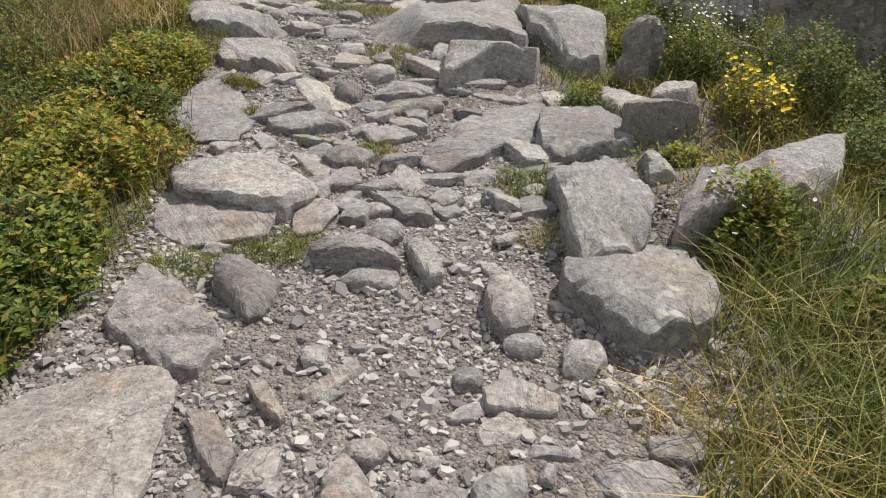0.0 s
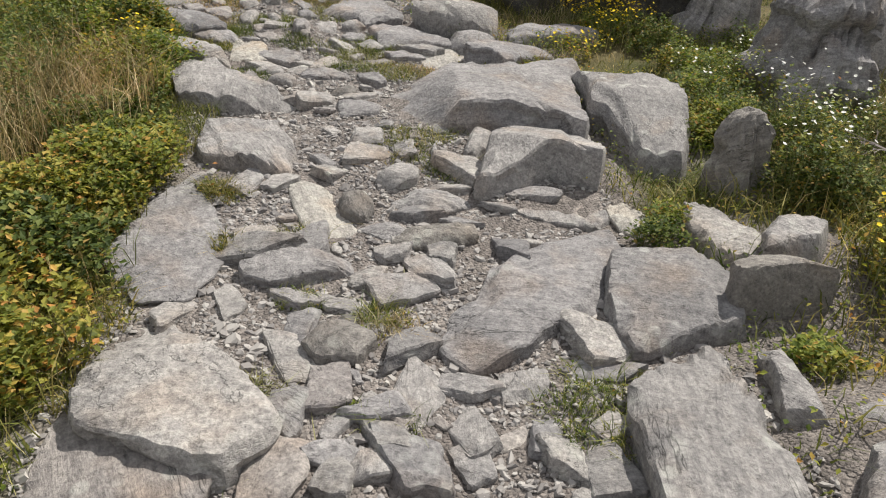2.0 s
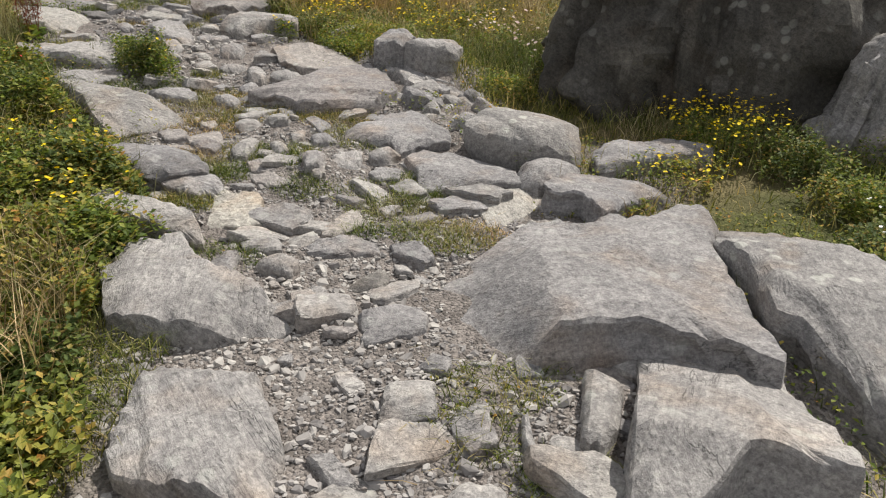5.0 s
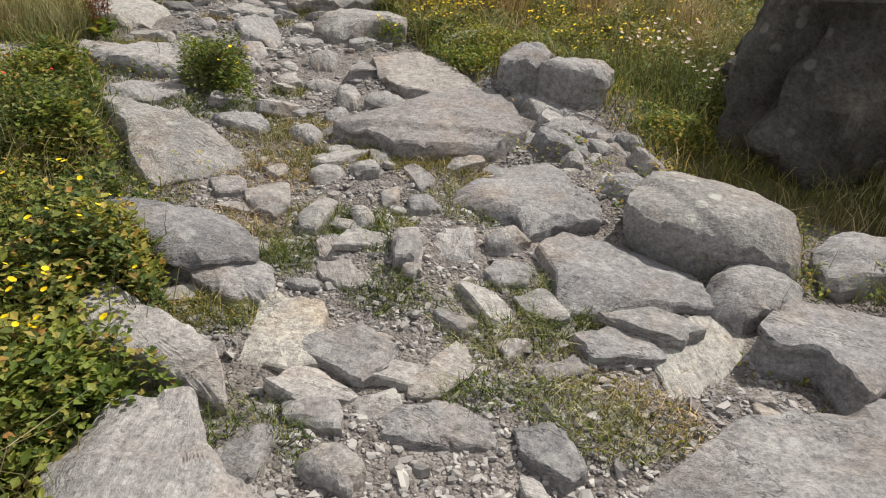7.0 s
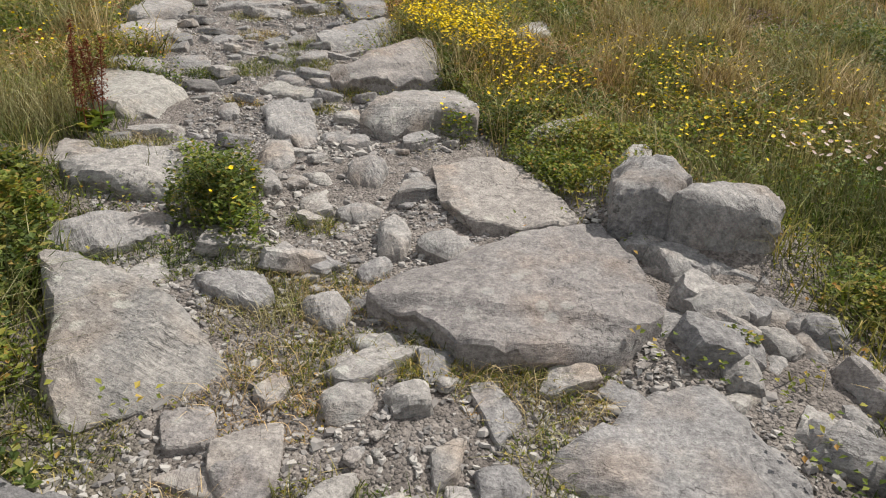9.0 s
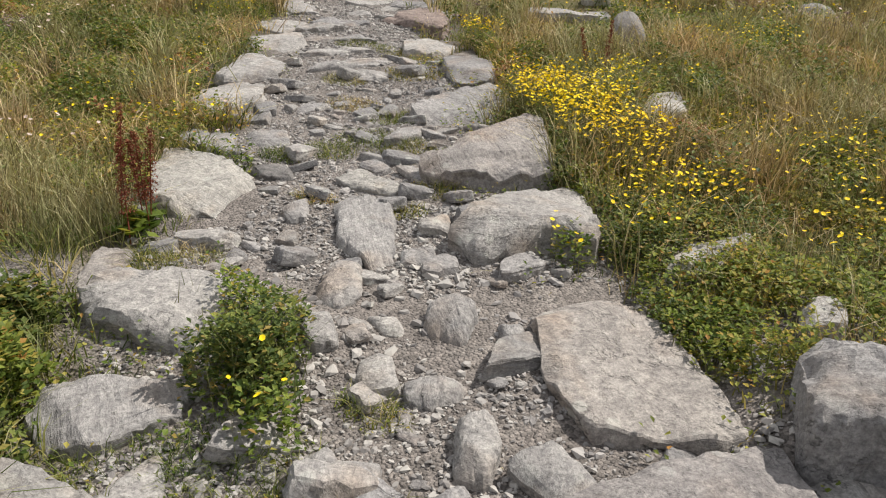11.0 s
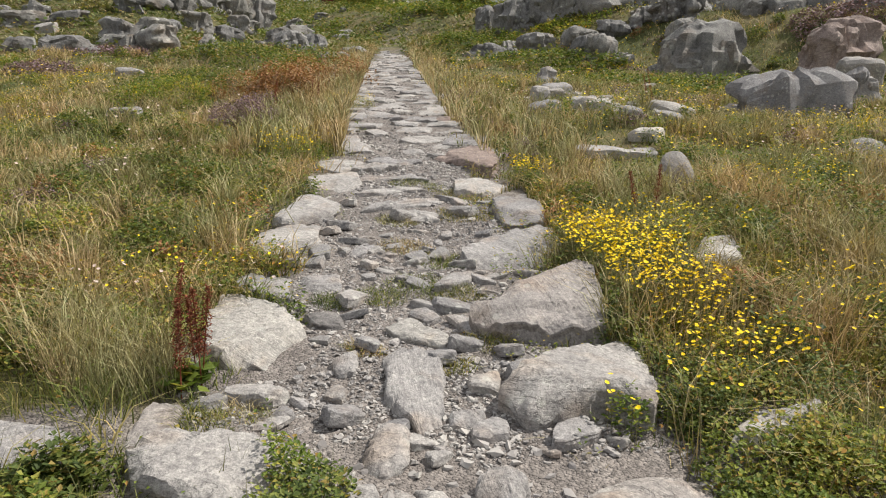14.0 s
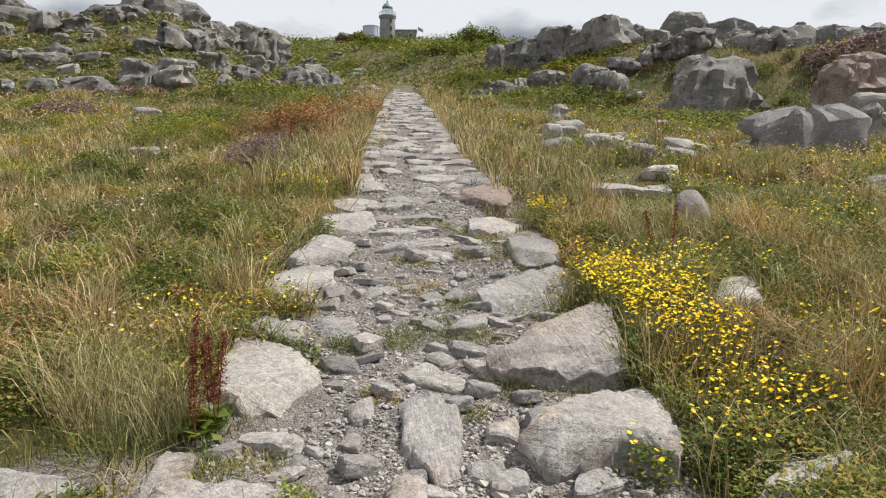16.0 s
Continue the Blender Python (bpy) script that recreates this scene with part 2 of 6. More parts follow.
def bare(x, y):
    x, y = np.asarray(x, float), np.asarray(y, float)
    q, w = y * 0.83 - x * 0.56, x * 0.83 + y * 0.56
    z = np.interp(q, UP_Q, UP_Z)
    for k in (0.35, -0.35):
        z = z + 0.25 * (np.interp(q + k, UP_Q, UP_Z) - z)
    right = smooth((w - (10 + (54 - q) * 0.58) + 7) / 9) * smooth((q - 18) / 18) * smooth((130 - q) / 50)
    left = smooth((-w / np.maximum(q, 20) - 0.17) / 0.15) * smooth((q - 34) / 26) * smooth((200 - q) / 90)
    z = z + 2.4 * right + 4.9 * left
    flat = np.stack([x.ravel(), y.ravel(), np.zeros(x.size)], 1)
    side, along = beside(x, y)
    off = smooth(trail_edge(side, along) / 1.5)
    bumps = 0.02 * fractal(flat * 1.7, 3).reshape(x.shape)
    hills = 0.09 * fractal(flat * 0.5 + 5, 2).reshape(x.shape) * off
    far = smooth((q - 14) / 20)
    hills = hills + 0.55 * far * off * fractal(flat * 0.11 + 9, 3).reshape(x.shape)
    return z + bumps + hills


def bare1(x, y):
    return float(bare(np.array([x]), np.array([y]))[0])


BANKS = []      # soil banked against the stones: x, y, radius, height


def ground(x, y):
    """The ground with the soil that lies banked against the stones."""
    x, y = np.asarray(x, float), np.asarray(y, float)
    flat_x, flat_y = x.ravel(), y.ravel()
    rise = np.zeros(flat_x.shape)
    order = np.argsort(flat_x)
    xs = flat_x[order]
    for cx, cy, rad, amp in BANKS:
        reach = rad + 0.45
        sel = order[np.searchsorted(xs, cx - reach):np.searchsorted(xs, cx + reach)]
        sel = sel[np.abs(flat_y[sel] - cy) < reach]
        if len(sel):
            d = np.hypot(flat_x[sel] - cx, flat_y[sel] - cy)
            rise[sel] = np.maximum(rise[sel], amp * smooth(1 - (d - rad) / 0.4))
    return bare(x, y) + rise.reshape(x.shape)


def ground1(x, y):
    return float(ground(np.array([x]), np.array([y]))[0])


# ---- mesh helpers ----
def mesh_from(name, verts, faces, mat, smooth_shade=False, sharp=None):
    verts, faces = np.asarray(verts, np.float32), np.asarray(faces, np.int32)
    me = bpy.data.meshes.new(name)
    k = faces.shape[1]
    me.vertices.add(len(verts))
    me.vertices.foreach_set("co", verts.ravel())
    me.loops.add(faces.size)
    me.loops.foreach_set("vertex_index", faces.ravel())
    me.polygons.add(len(faces))
    me.polygons.foreach_set("loop_start", np.arange(0, faces.size, k, dtype=np.int32))
    me.update(calc_edges=True)
    me.polygons.foreach_set("use_smooth", np.full(len(faces), smooth_shade))
    if sharp:
        me.set_sharp_from_angle(angle=radians(sharp))
    me.materials.append(mat)
    me.validate()
    return me


def part(name, bm, mat, parent, label=""):
    me = bpy.data.meshes.new(name)
    bm.to_mesh(me)
    bm.free()
    me.materials.append(mat)
    ob = new(name, me)
    ob.parent = parent
    if label:
        tagged(ob, label)
    return ob


def cube_grid(n):
    """The surface of a cube of side 2 with n x n quads a face."""
    t = np.linspace(-1, 1, n + 1)
    a, b = np.meshgrid(t, t, indexing="ij")
    vs, fs, base = [], [], 0
    idx = np.arange((n + 1) ** 2).reshape(n + 1, n + 1)
    quad = np.stack([idx[:-1, :-1], idx[1:, :-1], idx[1:, 1:], idx[:-1, 1:]], -1).reshape(-1, 4)
    one = np.ones_like(a)
    for face, flip in (((a, b, one), 0), ((a, b, -one), 1), ((a, one, b), 1), ((a, -one, b), 0), ((one, a, b), 0), ((-one, a, b), 1)):
        vs.append(np.stack(face, -1).reshape(-1, 3))
        fs.append((quad[:, ::-1] if flip else quad) + base)
        base += (n + 1) ** 2
    v, f = np.concatenate(vs), np.concatenate(fs)
    _, first, inv = np.unique(np.round(v * 1000).astype(int), axis=0, return_index=True, return_inverse=True)
    return v[first], inv.ravel()[f]


GRIDS = {}


def rock_mesh(name, l, w, h, mat, seed, taper=0.0, taper2=0.0, skew=0.0, hard=7.0, cuts=6, rough=1.0, seg=None, lean_in=0.0):
    """A weathered block: a squared form chipped by planes, split in layers and roughened; its foot at z = 0."""
    rs = np.random.RandomState(seed)
    n = seg or int(np.clip(max(l, w, h) / 0.03, 7, 26))
    if n not in GRIDS:
        GRIDS[n] = cube_grid(n)
    c, faces = GRIDS[n]
    p = c / (np.sum(np.abs(c) ** hard, 1) ** (1 / hard))[:, None]
    # an uneven outline, the same all the way down
    ang = np.arctan2(p[:, 1], p[:, 0])
    ring = np.stack([np.cos(ang) * 1.6, np.sin(ang) * 1.6, np.full(len(p), rs.rand() * 60)], 1)
    p[:, :2] *= (1 + 0.11 * rough * vnoise(ring + 31) + 0.06 * rough * vnoise(ring * 2.7 + 11) + 0.03 * rough * vnoise(ring * 7 + p * 3))[:, None]
    for k in range(cuts):
        a = rs.rand() * 6.283
        low = k % 3 > 0
        up = rs.uniform(-0.25, 0.3) if low else rs.uniform(1.6, 4.0)
        nv = np.array([math.cos(a), math.sin(a), up])
        reach = (np.abs(nv[:2]).sum() if low else np.abs(nv[:2]).sum() * 0.8) + abs(up)
        nv, reach = nv / np.linalg.norm(nv), reach / np.linalg.norm(nv)
        d = reach * (rs.uniform(0.78, 0.95) if low else rs.uniform(0.84, 0.97))
        over = np.maximum(p @ nv - d, 0)
        p = p - over[:, None] * nv
    u, v, t = p[:, 0].copy(), p[:, 1].copy(), (p[:, 2] + 1) / 2
    out = 1 + lean_in * (1 - t)
    x = l / 2 * u * (1 + taper * v) * out + w / 2 * v * skew
    y = w / 2 * v * (1 + taper2 * u) * out
    q = np.stack([x, y, t * h], 1)
    size = (l * w * max(h, 0.05)) ** (1 / 3)
    off = rs.rand(3) * 50
    nrm = (q - np.array([0, 0, h * 0.5])) / np.array([l / 2, w / 2, h / 2 + 0.02])
    nrm = nrm ** 5
    nrm /= np.linalg.norm(nrm, axis=1)[:, None] + 1e-6
    ridged = 0.5 - np.abs(vnoise(q / size * 3.1 + off))
    amp = rough * (0.035 * size * vnoise(q / size * 1.7 + off) + 0.04 * size * ridged + 0.016 * size * fractal(q / size * 7 + off, 3))
    q = q + nrm * amp[:, None] * np.array([1.0, 1.0, 0.6])
    # split layers: small steps on the upper face, and a crack or two
    step = np.floor((vnoise(q / size * np.array([1.2, 2.4, 0.5]) + off + 9) + 1) * 2.4) / 2.4
    top = np.where(t > 0.75, 1, 0)
    q[:, 2] -= top * rough * 0.04 * size * (step - 0.5)
    # chipped upper edges
    rim = smooth((np.maximum(np.abs(u), np.abs(v)) - 0.6) / 0.4)
    chips = np.clip(vnoise(q / size * 3.3 + off + 21) + 0.15, 0, 1)
    q[:, 2] -= np.where(t > 0.55, 1, 0) * rim * chips * 0.16 * min(h, 0.5 * size + 0.05)
    # one long split across the upper face
    if l > 0.3:
        turn = rs.uniform(0, 3.14)
        split = q[:, 0] * math.cos(turn) + q[:, 1] * math.sin(turn) + 0.12 * size * vnoise(q / size * 1.5 + off + 5) - rs.uniform(-0.2, 0.2) * l
        q[:, 2] -= top * np.where(split > 0, 0.03 * size + 0.004, 0)
    return mesh_from(name, q, faces, mat, True, 17)


TAKEN = []      # footprints that stones cover
PLANS = []      # footprints of the stones laid by their plan: x, y, corners


def clear_of_stones(x, y, margin=0.0):
    ok = np.ones(len(x), bool)
    order = np.argsort(x)
    xs = x[order]
    for cx, cy, l, w, yaw, taper, taper2, skew in TAKEN:
        reach = 0.75 * (l + w) + 0.1
        sel = order[np.searchsorted(xs, cx - reach):np.searchsorted(xs, cx + reach)]
        sel = sel[np.abs(y[sel] - cy) < reach]
        if not len(sel):
            continue
        a = radians(yaw)
        dx, dy = x[sel] - cx, y[sel] - cy
        u, v = dx * math.cos(a) + dy * math.sin(a), -dx * math.sin(a) + dy * math.cos(a)
        v = v / max(w / 2 + margin, 0.005)
        u = (u - w / 2 * v * skew) / max(l / 2 + margin, 0.005) / np.maximum(1 + taper * v, 0.2)
        v = v / np.maximum(1 + taper2 * u, 0.2)
        ok[sel] &= ~((np.abs(u) < 1) & (np.abs(v) < 1))
    for cx, cy, ring in PLANS:
        reach = float(np.max(np.hypot(ring[:, 0], ring[:, 1])))
        grown = ring * (1 + margin / reach)
        sel = order[np.searchsorted(xs, cx - reach - 0.1):np.searchsorted(xs, cx + reach + 0.1)]
        sel = sel[np.abs(y[sel] - cy) < reach + 0.1]
        if not len(sel):
            continue
        px, py, inside = x[sel] - cx, y[sel] - cy, np.zeros(len(sel), bool)
        for (ax, ay), (bx, by) in zip(grown, np.roll(grown, 1, axis=0)):
            if ay != by:
                inside ^= ((ay > py) != (by > py)) & (px < (bx - ax) * (py - ay) / (by - ay) + ax)
        ok[sel] &= ~inside
    return ok

# ---- stones laid along the trail ----
STONES = {
    "flat": (ROCK_WARM, "flush pinkish grey rock slab trodden into the trail", 16.0, 6, 0.9, 0.05),
    "slab": (ROCK, "flat grey stone slab bedded in the trail", 16.0, 9, 1.1, -0.08),
    "pale": (ROCK_PALE, "smooth pale buff stone slab in the trail", 7.0, 6, 0.8, -0.05),
    "big": (ROCK_LICHEN, "broad grey lichened rock slab edging the trail", 13.0, 9, 0.9, -0.06),
    "block": (ROCK, "angular grey stone block with a shaded face", 22.0, 8, 0.75, -0.03),
    "rock": (ROCK, "small angular grey rock half sunk in gravel", 10.0, 11, 1.3, 0.0),
    "boulder": (ROCK_LICHEN, "rounded grey boulder lying beside the trail", 5.0, 9, 1.1, -0.1),
    "long": (ROCK_LICHEN, "long grey boulder with a shaded underside", 7.0, 8, 0.8, -0.25),
    "wedge": (ROCK_DARK, "dark pointed rock standing in the grass", 4.0, 8, 1.0, 0.4),
}
COUNT = [100]


def stone(kind, x, y, l, w, h, yaw, taper=0.0, taper2=0.0, skew=0.0, mat=None, label=None, tilt=(0, 0)):
    """A stone whose upper face stands h above the ground; length l along yaw."""
    COUNT[0] += 1
    lop = random.Random(COUNT[0])
    base, text, hard, cuts, rough, lean_in = STONES[kind]
    sink = 0.12 + 0.4 * h
    name = {"rock": "rock", "boulder": "boulder", "long": "boulder", "wedge": "rock", "block": "angular_rock"}.get(kind, "flat_rock")
    me = rock_mesh(name, l, w, h + sink, mat or base, COUNT[0], taper, taper2, skew, hard, cuts, rough, seg=7 if y > 15 else None, lean_in=lean_in)
    ob = new(name, me)
    # lie parallel to the slope
    gx_, gy_ = (bare1(x + 0.4, y) - bare1(x - 0.4, y)) / 0.8, (bare1(x, y + 0.4) - bare1(x, y - 0.4)) / 0.8
    nrm = Vector((-gx_, -gy_, 1)).normalized()
    lie = Vector((0, 0, 1)).rotation_difference(nrm).to_matrix().to_4x4()
    ob.matrix_world = Matrix.Translation((x, y, float(bare1(x, y)) - sink)) @ lie @ pose(0, 0, 0, tilt[0] + lop.uniform(-5, 3), tilt[1] + lop.uniform(-4, 4), yaw)
    tagged(ob, label or text, "boulder" if name == "boulder" else "rock", "stones of the trail")
    TAKEN.append((x, y, l, w, yaw, taper, taper2, skew))
    if h > 0.05 and kind not in ("flat", "wedge"):
        BANKS.append((x, y, 0.22 * (l + w), (0.2 if kind in ("boulder", "long") else 0.45) * h))
    return ob

def plan_mesh(name, corners, h, sink, lay, tip, mat, seed, kind):
    """A split stone over a plan of a few corners: a stepped upper face, chipped rim and broken sides. lay: the slope it lies on."""
    rs = np.random.RandomState(seed)
    base, text, hard, cuts, rough, lean_in = STONES[kind]
    ring = np.array(corners)
    round_off = {"boulder": (0.16,), "long": (0.13,), "pale": (0.12,), "rock": (0.1,)}.get(kind, (0.09,))
    for cut in round_off:
        nxt = np.roll(ring, -1, axis=0)
        ring = np.stack([ring + (nxt - ring) * cut, nxt - (nxt - ring) * cut], 1).reshape(-1, 2)
    span = float(np.mean(np.hypot(ring[:, 0], ring[:, 1])))
    edge = np.hypot(*(np.roll(ring, -1, axis=0) - ring).T)
    step = max(edge.sum() / 84, 0.012)
    rim = np.concatenate([a + (b - a) * np.linspace(0, 1, max(1, int(round(d / step))), endpoint=False)[:, None] for a, b, d in zip(ring, np.roll(ring, -1, axis=0), edge)])
    n = len(rim)
    off = rs.rand(3) * 50
    flat = np.column_stack([rim, np.zeros(n)]) / span
    rim = rim * (1 + 0.035 * rough * vnoise(flat * 3.1 + off) + 0.028 * rough * vnoise(flat * 9 + off))[:, None]
    out = np.roll(rim, -1, axis=0) - np.roll(rim, 1, axis=0)
    out = np.stack([out[:, 1], -out[:, 0]], 1)
    out /= np.linalg.norm(out, axis=1)[:, None] + 1e-9
    tops = int(np.clip(span / 0.026, 5, 15))
    rows = []
    dome = {"boulder": 0.2, "long": 0.14, "pale": 0.12, "rock": 0.2}.get(kind, 0.02)
    turn, shift = rs.uniform(0, 6.283), rs.uniform(-0.35, 0.35) * span
    turn2 = turn + rs.uniform(1.0, 2.1)
    chip = np.clip(vnoise(flat * 4.3 + off + 7) - 0.1, 0, 1) + 0.5 * np.clip(vnoise(flat * 11 + off + 3), 0, 1)
    tip = np.array(tip) + rs.uniform(-0.04, 0.04, 2) * rough
    facets = []
    if kind not in ("flat", "pale"):
        for _ in range(3 if kind in ("rock", "boulder", "long") else 2):
            a = rs.uniform(0, 6.283)
            facets.append((math.cos(a), math.sin(a), rs.uniform(0.35, 0.75), rs.uniform(0.2, 0.55)))
    for k in range(tops + 1):
        f = 0.02 + 0.98 * (k / tops) ** 0.8
        p = rim * f
        q = np.column_stack([p, np.zeros(n)]) / span
        z = h - dome * h * f ** 3 + p @ tip
        z = z + span * rough * (0.035 * vnoise(q * 1.1 + off) + 0.02 * (0.5 - np.abs(vnoise(q * 2.6 + off))) + 0.012 * fractal(q * 6 + off, 3))
        split = p[:, 0] * math.cos(turn) + p[:, 1] * math.sin(turn) + 0.16 * span * vnoise(q * 2.2 + off + 5) - shift
        z = z - 0.03 * span * smooth(0.5 + (split - 0.25 * span) / (0.12 * span))
        split = p[:, 0] * math.cos(turn2) + p[:, 1] * math.sin(turn2) + 0.2 * span * vnoise(q * 1.7 + off + 15) - 0.45 * span
        z = z - 0.06 * span * smooth(0.5 + split / (0.14 * span))
        for fx, fy, start, fall in facets:
            z = z - np.minimum(np.maximum(p[:, 0] * fx + p[:, 1] * fy - start * span, 0) * fall, 0.6 * h)
        if f > 0.8:
            z = z - (f - 0.8) / 0.2 * chip * min(0.35 * (h + 0.03), 0.16 * span)
        rows.append(np.column_stack([p, z]))
    brow = rows[-1][:, 2]
    lean = {"boulder": -0.1, "long": -0.3, "rock": 0.12}.get(kind, 0.05) - lean_in * 0.3
    for k, f in enumerate((0.04, 0.16, 0.32, 0.5, 0.68, 0.84, 1.0)):
        z = brow + (-sink - brow) * f
        deep = (brow - z)
        q = np.column_stack([rim, z]) / max(span, 0.05)
        push = 0.008 * span + 0.004 + lean * deep * np.sin(min(f * 1.6, 1.57))
        push = push + span * rough * (0.05 * vnoise(q * np.array([1.5, 1.5, 3.0]) + off) + 0.025 * np.sign(vnoise(q * np.array([0.8, 0.8, 5.0]) + off + 30)) + 0.02 * fractal(q * 5 + off, 2)) * min(1, f * 6)
        rows.append(np.column_stack([rim + out * push[:, None], z]))
    v = np.stack(rows)
    v[..., 2] += v[..., 0] * lay[0] + v[..., 1] * lay[1]
    r, c = len(rows), np.arange(n)
    i = np.arange(r * n).reshape(r, n)
    a, b, d, e = i[:-1], i[1:], np.roll(i, -1, axis=1)[1:], np.roll(i, -1, axis=1)[:-1]
    f = np.concatenate([np.stack([a, b, d], -1).reshape(-1, 3), np.stack([a, d, e], -1).reshape(-1, 3)])
    lid = np.stack([np.zeros(n - 2, int), c[1:-1], c[2:]], 1)
    return mesh_from(name, v.reshape(-1, 3), np.concatenate([f, lid]), mat, True, 20)


def laid(kind, x, y, h, corners, mat=None, tip=(0, 0)):
    """A stone laid in the trail at x, y whose upper face stands h above the ground and rises by tip; the corners of its plan count from there."""
    COUNT[0] += 1
    base, text = STONES[kind][:2]
    name = {"rock": "rock", "boulder": "boulder", "long": "boulder", "block": "angular_rock"}.get(kind, "flat_rock")
    sink = 0.12 + 0.3 * h
    lay = ((bare1(x + 0.4, y) - bare1(x - 0.4, y)) / 0.8, (bare1(x, y + 0.4) - bare1(x, y - 0.4)) / 0.8)
    ob = new(name, plan_mesh(name, corners, h, sink, lay, tip, mat or base, COUNT[0], kind))
    ob.location = (x, y, bare1(x, y))
    ring = np.array(corners)
    PLANS.append((x, y, ring))
    reach = float(np.mean(np.hypot(ring[:, 0], ring[:, 1])))
    if h > 0.05 and kind != "flat":
        BANKS.append((x, y, 0.8 * reach, (0.1 if kind in ("boulder", "long") else 0.2) * h))
    dark = mat is ROCK_DARK
    return tagged(ob, "reddish flat edging stone of the trail" if mat is ROCK_RED else text.replace("grey", "dark grey", 1) if dark else text, "boulder" if name == "boulder" else "rock", "stones of the trail")


laid("flat", 0.00, 1.16, 0.04, ((-0.09, -0.05), (0.09, -0.05), (0.08, 0.03), (0.00, 0.05), (-0.09, 0.02)))
laid("rock", 0.16, 1.19, 0.07, ((-0.05, -0.07), (0.01, -0.07), (0.06, 0.01), (0.06, 0.07), (-0.01, 0.06), (-0.07, -0.01)))
laid("flat", -0.21, 1.19, 0.04, ((-0.05, -0.09), (0.08, -0.09), (0.05, 0.02), (-0.01, 0.12), (-0.06, 0.05)))
laid("slab", 0.52, 1.24, 0.06, ((-0.10, -0.01), (-0.06, -0.06), (0.05, -0.05), (0.11, -0.01), (0.11, 0.08), (-0.11, 0.05)))
laid("rock", -0.18, 1.32, 0.05, ((-0.04, -0.03), (0.02, -0.04), (0.06, -0.00), (0.03, 0.06), (-0.06, 0.01)))
laid("flat", -0.58, 1.35, 0.04, ((-0.02, -0.04), (0.06, -0.13), (0.07, -0.04), (-0.02, 0.10), (-0.10, 0.11)))
laid("flat", -0.90, 1.37, 0.05, ((-0.21, -0.33), (0.20, -0.31), (0.21, -0.16), (0.18, -0.00), (0.16, 0.17), (0.10, 0.27), (-0.07, 0.25), (-0.22, 0.16), (-0.36, -0.05)))
laid("flat", 0.66, 1.39, 0.04, ((-0.08, -0.03), (0.03, -0.05), (0.08, -0.01), (0.05, 0.06), (-0.08, 0.04)))
laid("flat", 0.18, 1.42, 0.03, ((-0.05, -0.07), (0.04, -0.04), (0.07, 0.04), (0.01, 0.07), (-0.07, -0.00)))
laid("flat", -0.47, 1.51, 0.04, ((-0.03, -0.00), (0.05, -0.08), (0.06, -0.06), (-0.02, 0.07), (-0.07, 0.08)))
laid("flat", 0.24, 1.56, 0.05, ((-0.09, -0.06), (0.10, -0.06), (0.12, 0.02), (-0.03, 0.08), (-0.10, 0.01)))
laid("flat", -0.30, 1.63, 0.02, ((-0.04, -0.10), (0.07, 0.06), (0.05, 0.11), (-0.09, -0.07)))
laid("rock", 0.47, 1.75, 0.07, ((-0.08, -0.06), (0.00, -0.08), (0.06, -0.01), (0.07, 0.10), (-0.06, 0.06)))
laid("rock", 0.28, 1.81, 0.06, ((-0.06, -0.02), (0.00, -0.05), (0.06, -0.02), (0.06, 0.05), (-0.06, 0.04)))
laid("flat", -0.88, 1.87, 0.06, ((-0.20, 0.12), (-0.16, -0.05), (0.06, -0.22), (0.17, -0.25), (0.21, -0.13), (0.17, -0.03), (-0.07, 0.25), (-0.18, 0.31)))
laid("rock", 0.24, 2.01, 0.11, ((-0.07, 0.01), (-0.06, -0.12), (-0.01, -0.17), (0.08, -0.10), (0.09, 0.04), (0.02, 0.16), (-0.04, 0.18)))
laid("rock", -0.68, 2.06, 0.12, ((-0.08, -0.01), (0.06, -0.18), (0.11, -0.14), (0.12, 0.07), (-0.09, 0.18), (-0.11, 0.08)), ROCK_DARK)
laid("block", 0.71, 2.08, 0.14, ((-0.27, -0.03), (-0.18, -0.15), (-0.07, -0.31), (0.19, -0.21), (0.25, -0.10), (0.28, 0.18), (0.21, 0.34), (-0.15, 0.19), (-0.25, 0.10)), ROCK_LICHEN, tip=(0.0, -0.1))
laid("slab", -0.23, 2.16, 0.06, ((-0.07, -0.05), (0.07, -0.05), (0.09, 0.01), (0.06, 0.10), (-0.14, -0.01)))
laid("slab", -0.31, 2.28, 0.12, ((-0.16, -0.01), (0.03, -0.05), (0.17, -0.06), (0.16, -0.01), (-0.02, 0.08), (-0.18, 0.05)), ROCK_WARM)
laid("slab", -0.05, 2.31, 0.08, ((-0.06, 0.04), (0.02, -0.18), (0.07, -0.16), (0.06, -0.06), (-0.02, 0.19), (-0.07, 0.16)))
laid("rock", -0.21, 2.51, 0.08, ((-0.05, -0.08), (0.02, -0.09), (0.07, -0.04), (0.06, 0.10), (-0.01, 0.12), (-0.08, -0.00)))
laid("flat", -0.94, 2.63, 0.05, ((-0.22, -0.12), (-0.03, -0.25), (0.25, -0.17), (0.26, -0.00), (0.20, 0.09), (-0.17, 0.26), (-0.29, 0.19)))
laid("slab", -0.52, 2.69, 0.05, ((-0.06, -0.20), (0.03, -0.17), (0.09, -0.00), (0.06, 0.23), (-0.03, 0.18), (-0.10, -0.04)), ROCK_WARM)
laid("slab", -0.24, 2.75, 0.05, ((0.05, -0.04), (0.10, 0.08), (-0.06, 0.04), (-0.09, -0.08)))
